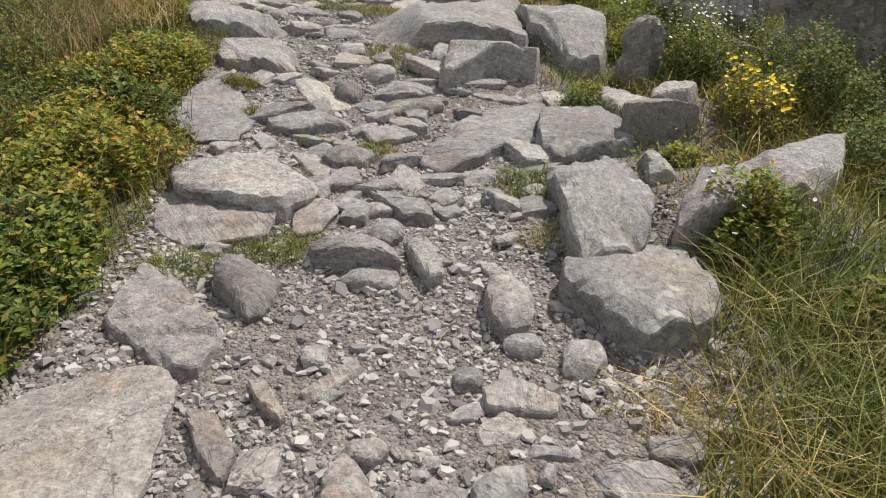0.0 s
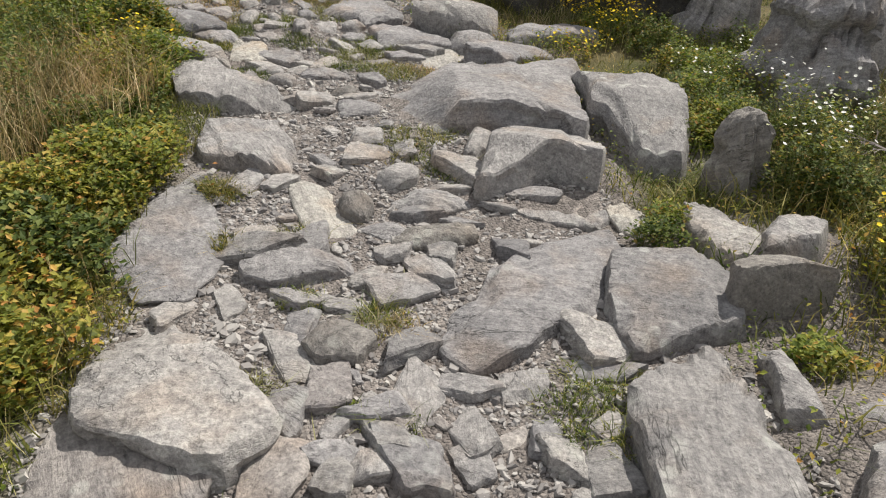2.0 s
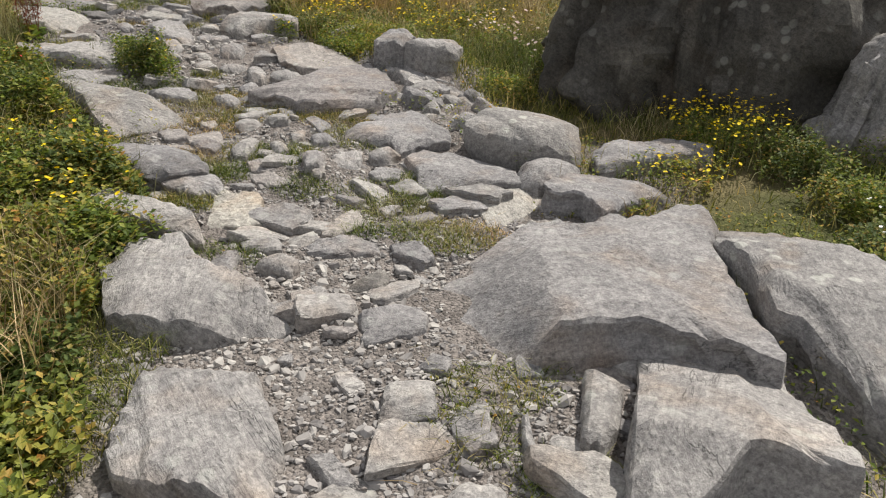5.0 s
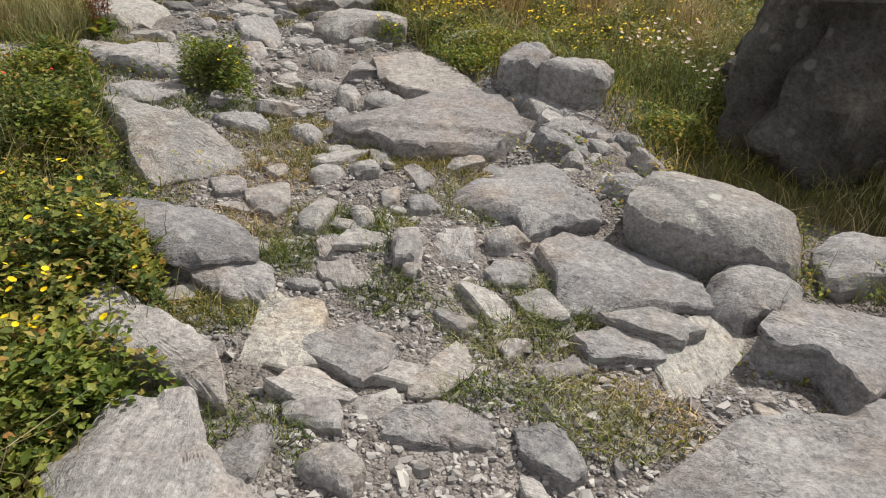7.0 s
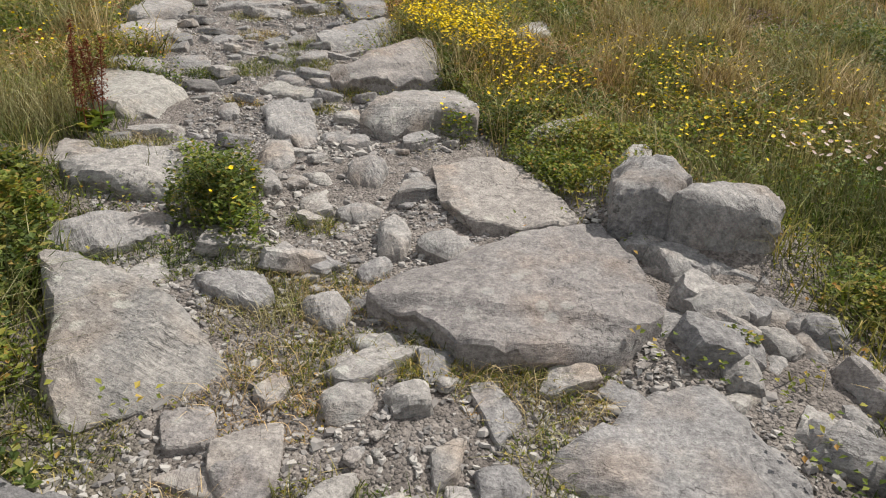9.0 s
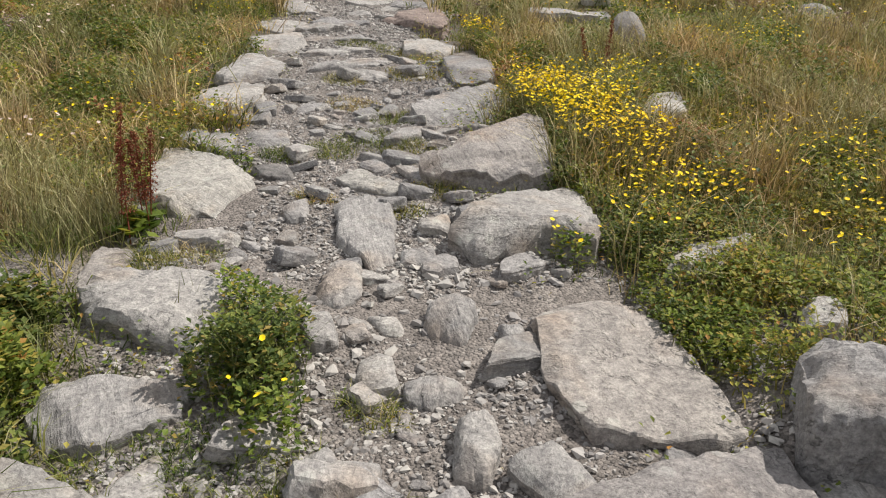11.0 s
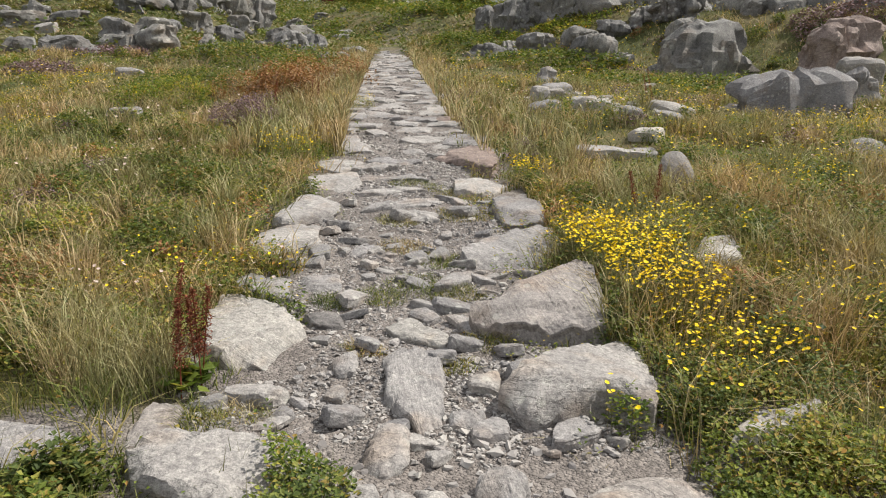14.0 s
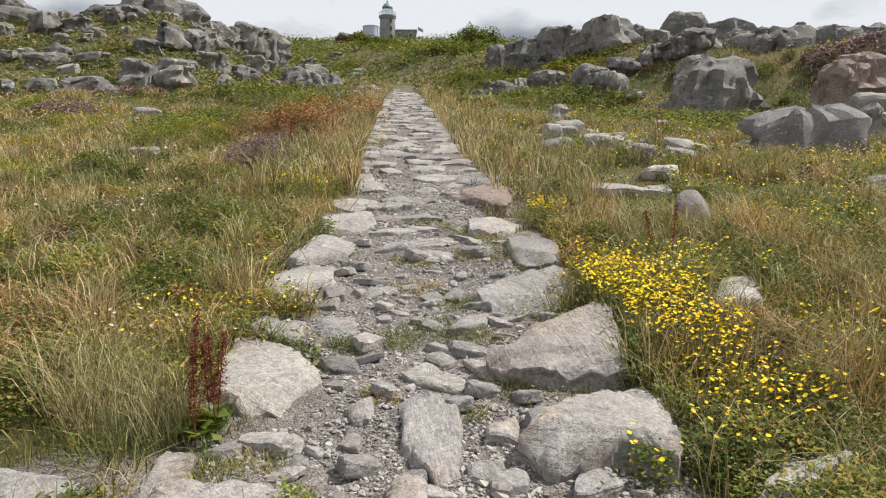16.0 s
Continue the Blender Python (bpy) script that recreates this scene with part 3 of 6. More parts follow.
laid("block", 0.68, 2.75, 0.19, ((-0.18, -0.35), (-0.15, -0.56), (0.09, -0.44), (0.22, -0.12), (0.23, 0.68), (-0.06, 0.47), (-0.16, 0.32)), ROCK_LICHEN, tip=(0.0, -0.1))
laid("flat", 0.15, 2.89, 0.03, ((-0.04, -0.05), (0.03, -0.03), (0.08, 0.05), (0.05, 0.07), (-0.11, -0.04)))
laid("slab", -0.94, 2.93, 0.12, ((-0.30, 0.06), (-0.19, -0.18), (0.04, -0.24), (0.27, -0.29), (0.39, -0.12), (0.22, 0.08), (-0.14, 0.40), (-0.30, 0.31)))
laid("slab", -0.24, 2.98, 0.06, ((-0.05, -0.07), (0.10, -0.01), (0.10, 0.03), (0.02, 0.08), (-0.16, -0.04)))
laid("flat", -0.46, 3.04, 0.05, ((-0.05, -0.01), (-0.06, -0.11), (0.03, -0.10), (0.10, -0.05), (0.05, 0.16), (-0.07, 0.11)))
laid("rock", -0.47, 3.28, 0.10, ((-0.04, -0.12), (0.10, -0.08), (0.14, 0.04), (0.01, 0.10), (-0.09, 0.10), (-0.12, -0.04)), ROCK_DARK)
laid("block", 0.80, 3.65, 0.13, ((-0.26, 0.02), (-0.26, -0.23), (-0.21, -0.36), (0.09, -0.20), (0.23, -0.13), (0.33, 0.20), (0.28, 0.38), (-0.19, 0.32)), ROCK_LICHEN)
laid("slab", 0.26, 3.68, 0.07, ((-0.23, -0.04), (-0.33, -0.15), (-0.36, -0.36), (-0.22, -0.48), (-0.04, -0.35), (0.01, -0.26), (0.23, -0.11), (0.28, 0.13), (0.42, 0.42), (0.37, 0.60), (0.05, 0.40), (-0.18, 0.18)))
laid("block", 1.20, 3.69, 0.28, ((-0.20, -0.11), (0.01, -0.04), (0.22, -0.01), (0.24, 0.10), (-0.08, 0.06), (-0.19, -0.00)), ROCK_DARK, tip=(0.0, -0.2))
laid("slab", -0.71, 3.75, 0.08, ((-0.21, -0.12), (-0.08, -0.15), (0.08, -0.05), (0.24, 0.05), (0.26, 0.11), (0.11, 0.11), (-0.14, 0.08), (-0.25, -0.04)))
laid("flat", -1.30, 3.93, 0.05, ((-0.22, 0.20), (-0.19, 0.06), (-0.21, -0.28), (0.05, -0.52), (0.23, -0.49), (0.27, -0.17), (0.18, -0.11), (0.16, 0.09), (0.05, 0.28), (-0.12, 0.49), (-0.19, 0.45)), ROCK)
laid("rock", -0.17, 4.09, 0.09, ((-0.02, -0.09), (0.19, 0.03), (0.17, 0.12), (-0.13, 0.03), (-0.21, -0.10)), ROCK_DARK)
laid("slab", 1.18, 4.29, 0.12, ((-0.16, 0.04), (-0.06, -0.26), (0.15, -0.27), (0.19, -0.10), (-0.00, 0.30), (-0.11, 0.31)))
laid("pale", -0.74, 4.30, 0.03, ((-0.14, -0.01), (0.02, -0.29), (0.14, -0.31), (0.20, -0.14), (0.08, -0.00), (0.03, 0.12), (-0.06, 0.32), (-0.27, 0.32)))
laid("rock", 1.56, 4.30, 0.07, ((-0.13, -0.03), (-0.11, -0.12), (0.09, -0.10), (0.16, 0.05), (0.08, 0.12), (-0.09, 0.08)))
laid("boulder", -0.58, 4.32, 0.09, ((-0.05, -0.08), (0.05, -0.11), (0.09, 0.01), (0.01, 0.13), (-0.09, 0.05)), ROCK_DARK)
laid("flat", 0.47, 4.47, 0.04, ((-0.22, -0.07), (0.00, -0.11), (0.11, -0.11), (0.21, -0.01), (0.19, 0.28), (-0.30, 0.01)), ROCK)
laid("rock", -0.19, 4.48, 0.07, ((0.03, -0.15), (0.22, 0.03), (0.10, 0.10), (-0.10, 0.09), (-0.24, -0.08)))
laid("slab", 0.76, 4.48, 0.05, ((-0.08, -0.01), (-0.04, -0.12), (0.07, -0.17), (0.14, -0.03), (0.01, 0.20), (-0.09, 0.14)), ROCK_PALE)
laid("rock", -0.40, 4.63, 0.10, ((-0.03, -0.13), (0.09, -0.02), (0.09, 0.09), (-0.03, 0.10), (-0.12, -0.04)))
laid("block", -1.28, 4.82, 0.12, ((-0.22, -0.13), (-0.14, -0.22), (0.30, -0.26), (0.29, -0.04), (0.07, 0.30), (-0.31, 0.34)))
laid("block", 0.32, 4.97, 0.24, ((-0.27, -0.20), (-0.31, -0.45), (-0.08, -0.31), (0.06, -0.16), (0.35, -0.24), (0.36, 0.65), (-0.10, 0.71)), tip=(0.05, -0.25))
laid("big", -1.62, 5.60, 0.15, ((-0.34, -0.09), (-0.19, -0.32), (0.17, -0.30), (0.42, -0.23), (0.45, -0.15), (0.33, -0.04), (0.22, 0.05), (0.05, 0.14), (-0.09, 0.24), (-0.23, 0.39), (-0.38, 0.27), (-0.42, 0.04)), ROCK)
laid("flat", -1.17, 5.65, 0.06, ((-0.03, -0.06), (0.03, -0.05), (0.06, 0.01), (0.01, 0.07), (-0.06, 0.02)))
laid("rock", -0.92, 5.86, 0.06, ((-0.06, -0.08), (0.07, -0.04), (0.06, 0.08), (0.02, 0.08), (-0.10, -0.05)), ROCK_DARK)
laid("rock", -1.36, 5.89, 0.09, ((-0.06, -0.04), (0.07, -0.07), (0.10, 0.02), (0.01, 0.08), (-0.12, 0.02)))
laid("block", 0.94, 5.91, 0.33, ((-0.29, 0.33), (-0.22, 0.08), (-0.25, -0.33), (-0.15, -0.37), (0.02, -0.82), (0.23, -0.85), (0.36, -0.30), (0.38, 0.02), (0.13, 0.64), (-0.03, 0.84), (-0.19, 0.76)), ROCK_LICHEN, tip=(0.06, -0.05))
laid("big", 0.12, 5.94, 0.23, ((-0.69, -0.35), (-0.40, -0.57), (0.01, -0.48), (0.31, -0.58), (0.53, -0.65), (0.54, -0.23), (0.49, 0.28), (0.59, 0.64), (0.53, 0.89), (-0.13, 0.55), (-0.37, 0.43), (-0.67, 0.10), (-0.74, -0.02)), ROCK, tip=(0.03, -0.05))
laid("block", -2.10, 6.14, 0.17, ((-0.15, -0.09), (0.04, -0.10), (0.24, -0.12), (0.35, -0.12), (0.23, 0.02), (-0.05, 0.12), (-0.30, 0.22), (-0.35, 0.08)))
laid("slab", -1.14, 6.15, 0.05, ((-0.13, -0.08), (-0.03, -0.09), (0.20, -0.02), (0.17, 0.10), (-0.02, 0.09), (-0.18, -0.00)))
laid("slab", -0.79, 6.16, 0.06, ((-0.07, -0.05), (0.07, -0.11), (0.12, -0.05), (-0.01, 0.13), (-0.12, 0.08)))
laid("flat", -1.18, 6.38, 0.03, ((-0.07, -0.13), (0.03, -0.09), (0.11, 0.06), (0.02, 0.22), (-0.09, -0.05)))
laid("flat", -1.75, 6.39, 0.04, ((0.01, -0.15), (0.08, -0.15), (0.17, -0.09), (0.08, 0.19), (-0.09, 0.19), (-0.17, 0.19), (-0.07, -0.19)), ROCK_PALE)
laid("flat", -0.79, 6.54, 0.03, ((-0.05, -0.08), (0.10, 0.03), (0.05, 0.08), (-0.10, -0.02)))
laid("rock", -2.06, 6.61, 0.10, ((-0.13, -0.07), (0.06, -0.13), (0.18, -0.06), (0.11, 0.12), (-0.04, 0.15), (-0.18, -0.02)))
laid("boulder", -2.44, 6.78, 0.17, ((-0.31, -0.06), (-0.01, -0.19), (0.23, -0.21), (0.43, -0.12), (0.38, 0.01), (0.19, 0.14), (-0.08, 0.18), (-0.36, 0.18), (-0.46, 0.08)))
laid("pale", -0.31, 6.81, 0.04, ((-0.11, -0.30), (-0.04, -0.27), (0.18, 0.09), (0.19, 0.32), (-0.02, 0.22), (-0.19, -0.06)))
laid("flat", -1.70, 6.86, 0.04, ((-0.08, -0.09), (0.07, -0.14), (0.15, -0.07), (0.08, 0.09), (-0.07, 0.17), (-0.15, 0.03)))
laid("flat", -1.79, 6.98, 0.05, ((-0.03, -0.11), (0.11, -0.06), (0.07, 0.07), (-0.04, 0.09), (-0.10, 0.01)))
laid("block", 0.21, 6.99, 0.17, ((-0.33, -0.23), (-0.14, -0.20), (-0.05, -0.42), (0.25, 0.00), (0.47, 0.19), (0.33, 0.32), (0.05, 0.42), (-0.23, 0.07), (-0.35, -0.15)))
laid("rock", -1.06, 7.08, 0.05, ((-0.02, -0.13), (0.08, -0.07), (0.08, 0.13), (-0.03, 0.12), (-0.11, -0.05)))
laid("slab", -1.33, 7.15, 0.06, ((-0.06, -0.16), (0.10, -0.10), (0.08, 0.07), (0.05, 0.18), (-0.08, 0.11), (-0.09, -0.10)))
laid("rock", -0.11, 7.18, 0.15, ((-0.16, -0.15), (-0.04, -0.20), (0.17, -0.04), (0.21, 0.14), (-0.02, 0.25), (-0.17, -0.00)))
laid("slab", -0.66, 7.20, 0.09, ((-0.22, -0.11), (-0.18, -0.37), (0.13, -0.24), (0.41, -0.14), (0.27, 0.33), (-0.09, 0.45), (-0.32, 0.08)))
laid("rock", -1.98, 7.21, 0.09, ((-0.01, -0.15), (0.05, -0.13), (0.05, 0.08), (0.02, 0.18), (-0.03, 0.08), (-0.07, -0.07)))
laid("slab", -2.22, 7.22, 0.06, ((-0.04, -0.07), (0.07, -0.10), (0.08, 0.04), (0.01, 0.12), (-0.12, -0.00)), ROCK_WARM)
laid("rock", -1.77, 7.25, 0.08, ((0.01, -0.09), (0.07, -0.06), (0.04, 0.01), (-0.04, 0.11), (-0.08, 0.03)))
laid("rock", -1.12, 7.28, 0.10, ((-0.06, -0.09), (0.01, -0.07), (0.11, 0.05), (0.03, 0.12), (-0.09, -0.01)))
laid("flat", -2.27, 7.29, 0.05, ((-0.07, -0.08), (0.07, -0.10), (0.12, -0.02), (0.02, 0.17), (-0.14, 0.03)))
laid("flat", -2.50, 7.33, 0.05, ((-0.01, -0.10), (0.11, -0.02), (0.02, 0.10), (-0.12, 0.02)))
laid("rock", -1.56, 7.48, 0.07, ((-0.03, -0.09), (0.10, -0.00), (0.02, 0.07), (-0.09, 0.03)))
laid("slab", -1.73, 7.50, 0.05, ((-0.00, -0.10), (0.04, -0.04), (0.02, 0.11), (-0.06, 0.02)))
laid("big", -2.95, 7.53, 0.14, ((-0.25, 0.00), (-0.06, -0.23), (0.15, -0.37), (0.32, -0.14), (0.47, 0.04), (0.19, 0.17), (-0.24, 0.30), (-0.58, 0.23)), ROCK_LICHEN)
laid("flat", -1.85, 7.61, 0.04, ((-0.05, -0.08), (0.07, -0.00), (0.08, 0.05), (0.01, 0.07), (-0.11, -0.03)))
laid("rock", -2.11, 7.62, 0.08, ((-0.02, -0.10), (0.10, -0.06), (0.07, 0.06), (-0.05, 0.12), (-0.09, -0.02)))
laid("long", -0.26, 7.62, 0.30, ((-0.27, -0.25), (0.02, -0.31), (0.36, -0.22), (0.38, 0.11), (0.10, 0.37), (-0.21, 0.41), (-0.38, -0.12)), ROCK_LICHEN, tip=(0.0, -0.1))
laid("slab", -1.03, 7.67, 0.11, ((-0.09, -0.19), (-0.01, -0.32), (0.12, -0.21), (0.31, -0.09), (0.26, 0.15), (0.04, 0.45), (-0.20, 0.31), (-0.43, -0.10)))
laid("slab", 0.58, 7.76, 0.17, ((-0.34, -0.32), (-0.02, -0.19), (0.44, 0.09), (0.47, 0.22), (0.08, 0.19), (-0.24, 0.10), (-0.38, -0.08)))
laid("rock", -2.15, 7.95, 0.05, ((-0.07, -0.05), (0.08, -0.06), (0.10, 0.02), (-0.00, 0.09), (-0.12, 0.00)))
laid("slab", -2.78, 7.98, 0.08, ((-0.13, -0.05), (0.13, -0.07), (0.16, 0.01), (0.06, 0.09), (-0.22, 0.03)))
laid("rock", -2.41, 8.02, 0.08, ((-0.03, -0.07), (0.08, -0.09), (0.08, 0.04), (-0.02, 0.12), (-0.11, -0.00)))
laid("slab", -3.54, 8.09, 0.10, ((-0.19, -0.13), (0.00, -0.18), (0.13, -0.11), (0.22, 0.12), (0.17, 0.28), (-0.34, 0.02)))
laid("rock", -2.77, 8.30, 0.07, ((0.02, -0.07), (0.05, 0.02), (-0.03, 0.07), (-0.04, -0.02)))
laid("big", -1.77, 8.33, 0.17, ((-0.48, -0.05), (-0.52, -0.23), (-0.21, -0.32), (-0.05, -0.40), (0.17, -0.34), (0.44, -0.19), (0.58, 0.03), (0.42, 0.36), (0.20, 0.70), (-0.22, 0.29), (-0.34, 0.14)), ROCK_WARM)
laid("rock", -2.37, 8.36, 0.07, ((-0.00, -0.11), (0.06, 0.05), (0.01, 0.10), (-0.06, -0.04)))
laid("block", -3.86, 8.61, 0.13, ((-0.20, -0.18), (0.12, -0.15), (0.38, -0.08), (0.35, 0.06), (0.09, 0.31), (-0.34, 0.13), (-0.39, -0.08)), tip=(0.0, -0.1))
laid("rock", -2.39, 8.61, 0.10, ((-0.01, -0.13), (0.09, -0.12), (0.07, 0.04), (-0.06, 0.18), (-0.09, 0.03)))
laid("rock", -2.65, 8.79, 0.06, ((-0.06, -0.09), (0.04, -0.08), (0.11, 0.04), (0.02, 0.14), (-0.12, -0.01)))
laid("rock", -3.01, 9.04, 0.06, ((0.01, -0.05), (0.10, -0.00), (0.00, 0.06), (-0.11, -0.00)))
laid("rock", -3.36, 9.18, 0.09, ((0.09, -0.15), (0.13, -0.02), (-0.03, 0.19), (-0.14, 0.12), (-0.04, -0.14)))
laid("rock", -2.54, 9.22, 0.07, ((-0.00, -0.07), (0.07, -0.05), (0.01, 0.08), (-0.08, 0.04)))
laid("rock", -2.81, 9.22, 0.10, ((-0.04, -0.13), (0.12, -0.13), (0.07, 0.07), (-0.04, 0.21), (-0.11, -0.02)))
laid("slab", -2.16, 9.33, 0.10, ((-0.17, -0.31), (0.06, -0.47), (0.27, -0.40), (0.53, -0.26), (0.40, -0.07), (-0.02, 0.41), (-0.22, 0.60), (-0.42, 0.35), (-0.41, 0.15)), ROCK_WARM)
laid("big", -4.76, 9.69, 0.10, ((-0.05, -0.32), (0.20, -0.35), (0.42, -0.21), (0.49, 0.03), (0.13, 0.25), (-0.20, 0.34), (-0.58, 0.29), (-0.40, -0.03)), ROCK_PALE)
laid("slab", -3.63, 9.74, 0.09, ((-0.02, -0.18), (0.30, -0.33), (0.35, -0.22), (-0.01, 0.26), (-0.29, 0.30), (-0.32, 0.18)))
laid("rock", -4.55, 10.10, 0.07, ((0.00, -0.11), (0.15, -0.01), (0.01, 0.16), (-0.16, -0.04)), ROCK_DARK)
laid("block", -2.84, 10.14, 0.19, ((-0.08, -0.46), (0.14, -0.16), (0.40, -0.13), (0.16, 0.46), (-0.05, 0.63), (-0.28, 0.02), (-0.30, -0.36)), ROCK, tip=(0.0, -0.12))
laid("slab", -3.94, 10.22, 0.06, ((-0.08, -0.09), (0.23, -0.04), (0.21, 0.06), (-0.14, 0.13), (-0.21, -0.05)), ROCK_PALE)
laid("slab", -5.31, 10.24, 0.06, ((-0.06, -0.13), (0.39, -0.05), (0.16, 0.08), (-0.32, 0.17), (-0.18, -0.07)))
laid("slab", -5.01, 10.54, 0.04, ((0.01, -0.15), (0.20, -0.01), (-0.00, 0.18), (-0.21, -0.02)))
laid("slab", -3.41, 10.93, 0.20, ((-0.00, -0.49), (0.29, -0.35), (0.46, -0.17), (0.04, 0.63), (-0.22, 0.81), (-0.25, 0.07), (-0.33, -0.50)), ROCK_WARM)
laid("slab", -5.93, 11.05, 0.10, ((0.21, -0.42), (0.33, 0.03), (-0.01, 0.49), (-0.41, 0.19), (-0.12, -0.28)))
laid("slab", -6.39, 11.88, 0.10, ((0.17, -0.53), (0.30, -0.01), (-0.14, 0.76), (-0.35, 0.29), (0.03, -0.50)))
laid("slab", -4.16, 11.93, 0.13, ((-0.11, -0.52), (0.30, -0.24), (0.39, 0.13), (-0.02, 0.67), (-0.23, 0.29), (-0.32, -0.35)))
laid("slab", -7.12, 12.98, 0.08, ((0.43, -0.53), (0.38, 0.03), (-0.12, 0.59), (-0.66, 0.35), (-0.03, -0.44)))
laid("block", -4.72, 13.02, 0.12, ((-0.09, -0.25), (0.23, -0.61), (0.50, -0.43), (0.27, -0.01), (-0.43, 0.95), (-0.49, 0.35)))
laid("slab", -5.49, 13.72, 0.10, ((-0.07, -0.48), (0.24, -0.41), (0.24, 0.30), (-0.06, 0.66), (-0.36, -0.07)))
laid("slab", -7.70, 13.86, 0.06, ((0.35, -0.38), (0.48, 0.02), (-0.09, 0.48), (-0.57, 0.21), (-0.18, -0.32)))
laid("slab", -6.40, 14.98, 0.12, ((0.08, -0.38), (0.69, -0.71), (0.43, -0.03), (-0.51, 1.23), (-0.69, -0.10)), ROCK_RED)
stone("rock", 0.26, 1.25, 0.04, 0.07, 0.06, -10, -0.15, -0.02, 0.15)
stone("flat", -0.45, 1.28, 0.12, 0.14, 0.03, 12, 0.03, 0.15, 0.21)
stone("rock", 0.30, 1.35, 0.12, 0.05, 0.04, 0, -0.03, -0.11, 0.21)
stone("rock", 0.10, 1.64, 0.09, 0.07, 0.05, 9, 0.12, 0.05, 0.08)
stone("block", 1.40, 2.80, 0.88, 0.34, 0.33, 24, 0.05, 0.09, 1.20)
stone("rock", 1.32, 3.06, 0.21, 0.14, 0.17, 36, 0.03, -0.16, -0.60)
stone("rock", 1.06, 3.13, 0.11, 0.39, 0.17, -16, -0.18, -0.03, -0.19)
stone("slab", 0.20, 3.16, 0.18, 0.16, 0.04, 14, 0.08, -0.06, 0.22)
stone("flat", -0.99, 4.00, 0.19, 0.16, 0.03, 3, 0.16, 0.10, -0.06)
stone("rock", 1.44, 4.02, 0.28, 0.26, 0.25, 13, -0.01, -0.12, 0.75)
stone("slab", -0.14, 4.62, 0.23, 0.06, 0.06, 9, 0.01, 0.01, 0.17)
stone("slab", -0.84, 4.76, 0.10, 0.14, 0.05, 10, 0.01, 0.00, -0.74)
stone("slab", -0.07, 4.95, 0.25, 0.14, 0.06, 7, 0.01, -0.09, -0.05)
stone("slab", -0.26, 4.97, 0.04, 0.24, 0.08, -10, -0.23, 0.04, -0.30)
stone("rock", -0.64, 5.07, 0.20, 0.19, 0.10, 15, 0.03, 0.08, 0.14)
stone("slab", -0.02, 5.11, 0.14, 0.33, 0.14, -37, 0.31, -0.09, -0.46)
stone("rock", -0.80, 5.56, 0.29, 0.21, 0.07, 27, 0.08, -0.00, 0.26)
stone("slab", -1.50, 6.09, 0.18, 0.11, 0.05, 11, 0.06, 0.12, -0.27)
stone("rock", -1.51, 7.02, 0.12, 0.24, 0.13, 20, 0.03, 0.00, 0.08)
stone("rock", -1.51, 7.04, 0.11, 0.37, 0.09, 25, 0.05, 0.04, 0.09)
stone("rock", -1.93, 7.68, 0.14, 0.12, 0.11, 33, 0.14, 0.06, 0.02)
stone("slab", -4.66, 8.35, 0.40, 0.43, 0.10, 47, -0.07, -0.29, -0.49)
stone("flat", -4.41, 8.79, 0.20, 0.41, 0.03, 33, -0.20, 0.00, -0.15)
stone("rock", -3.22, 8.87, 0.13, 0.22, 0.10, 44, 0.10, -0.04, -0.18)
stone("rock", -1.04, 9.18, 0.44, 0.32, 0.34, 13, -0.06, 0.08, 0.41)
stone("rock", -1.34, 9.27, 0.34, 0.46, 0.36, -5, 0.15, -0.19, -0.07)
stone("slab", -1.67, 9.54, 0.19, 0.12, 0.10, 21, -0.05, -0.09, 0.38)
stone("rock", -3.07, 9.59, 0.18, 0.16, 0.07, 53, -0.02, 0.12, 0.35)
stone("rock", -3.23, 9.63, 0.17, 0.13, 0.07, 35, 0.07, 0.04, 0.08)
stone("rock", -4.07, 9.72, 0.15, 0.20, 0.07, 72, 0.43, 0.34, 0.61)
stone("block", -1.48, 9.88, 0.19, 0.25, 0.18, 33, 0.10, 0.14, 0.51)
stone("rock", -3.33, 9.97, 0.16, 0.20, 0.09, 33, 0.04, 0.17, 0.14)
stone("slab", -2.00, 10.26, 0.30, 0.37, 0.13, 30, 0.21, 0.04, 0.81)
stone("slab", -5.30, 10.40, 0.19, 0.17, 0.04, 29, 0.17, 0.08, -0.36)
stone("rock", -4.23, 11.11, 0.28, 0.25, 0.09, 59, -0.24, -0.12, 0.85)
stone("pale", -2.76, 12.57, 0.45, 0.61, 0.22, 54, -0.15, -0.02, 0.90)
stone("wedge", -3.62, 15.2, 0.34, 0.62, 0.5, 41, -0.2, -0.03, 0.5, tilt=(0, -16))
stone("pale", -4.95, 17.9, 0.5, 0.42, 0.28, 20, 0.2, 0.1, 0.1, label="pale buff stone standing in the dry grass")
stone("boulder", -2.86, 33.4, 1.3, 1.0, 0.9, 20, label="dark grey boulder below the outcrops")
stone("rock", -5.5, 20.9, 0.95, 0.5, 0.32, -30, 0.1, 0.1, 0.2, mat=ROCK_PALE, label="pale sunlit rock lying in the grass")
stone("slab", -5.05, 16.5, 1.0, 0.5, 0.2, 22, 0.07, -0.28, -0.04)
stone("rock", -4.80, 17.14, 0.47, 0.52, 0.12, 34, -0.02, 0.00, 0.26)
stone("rock", -5.40, 20.40, 0.69, 1.44, 0.20, -15, 0.12, 0.00, -0.62)
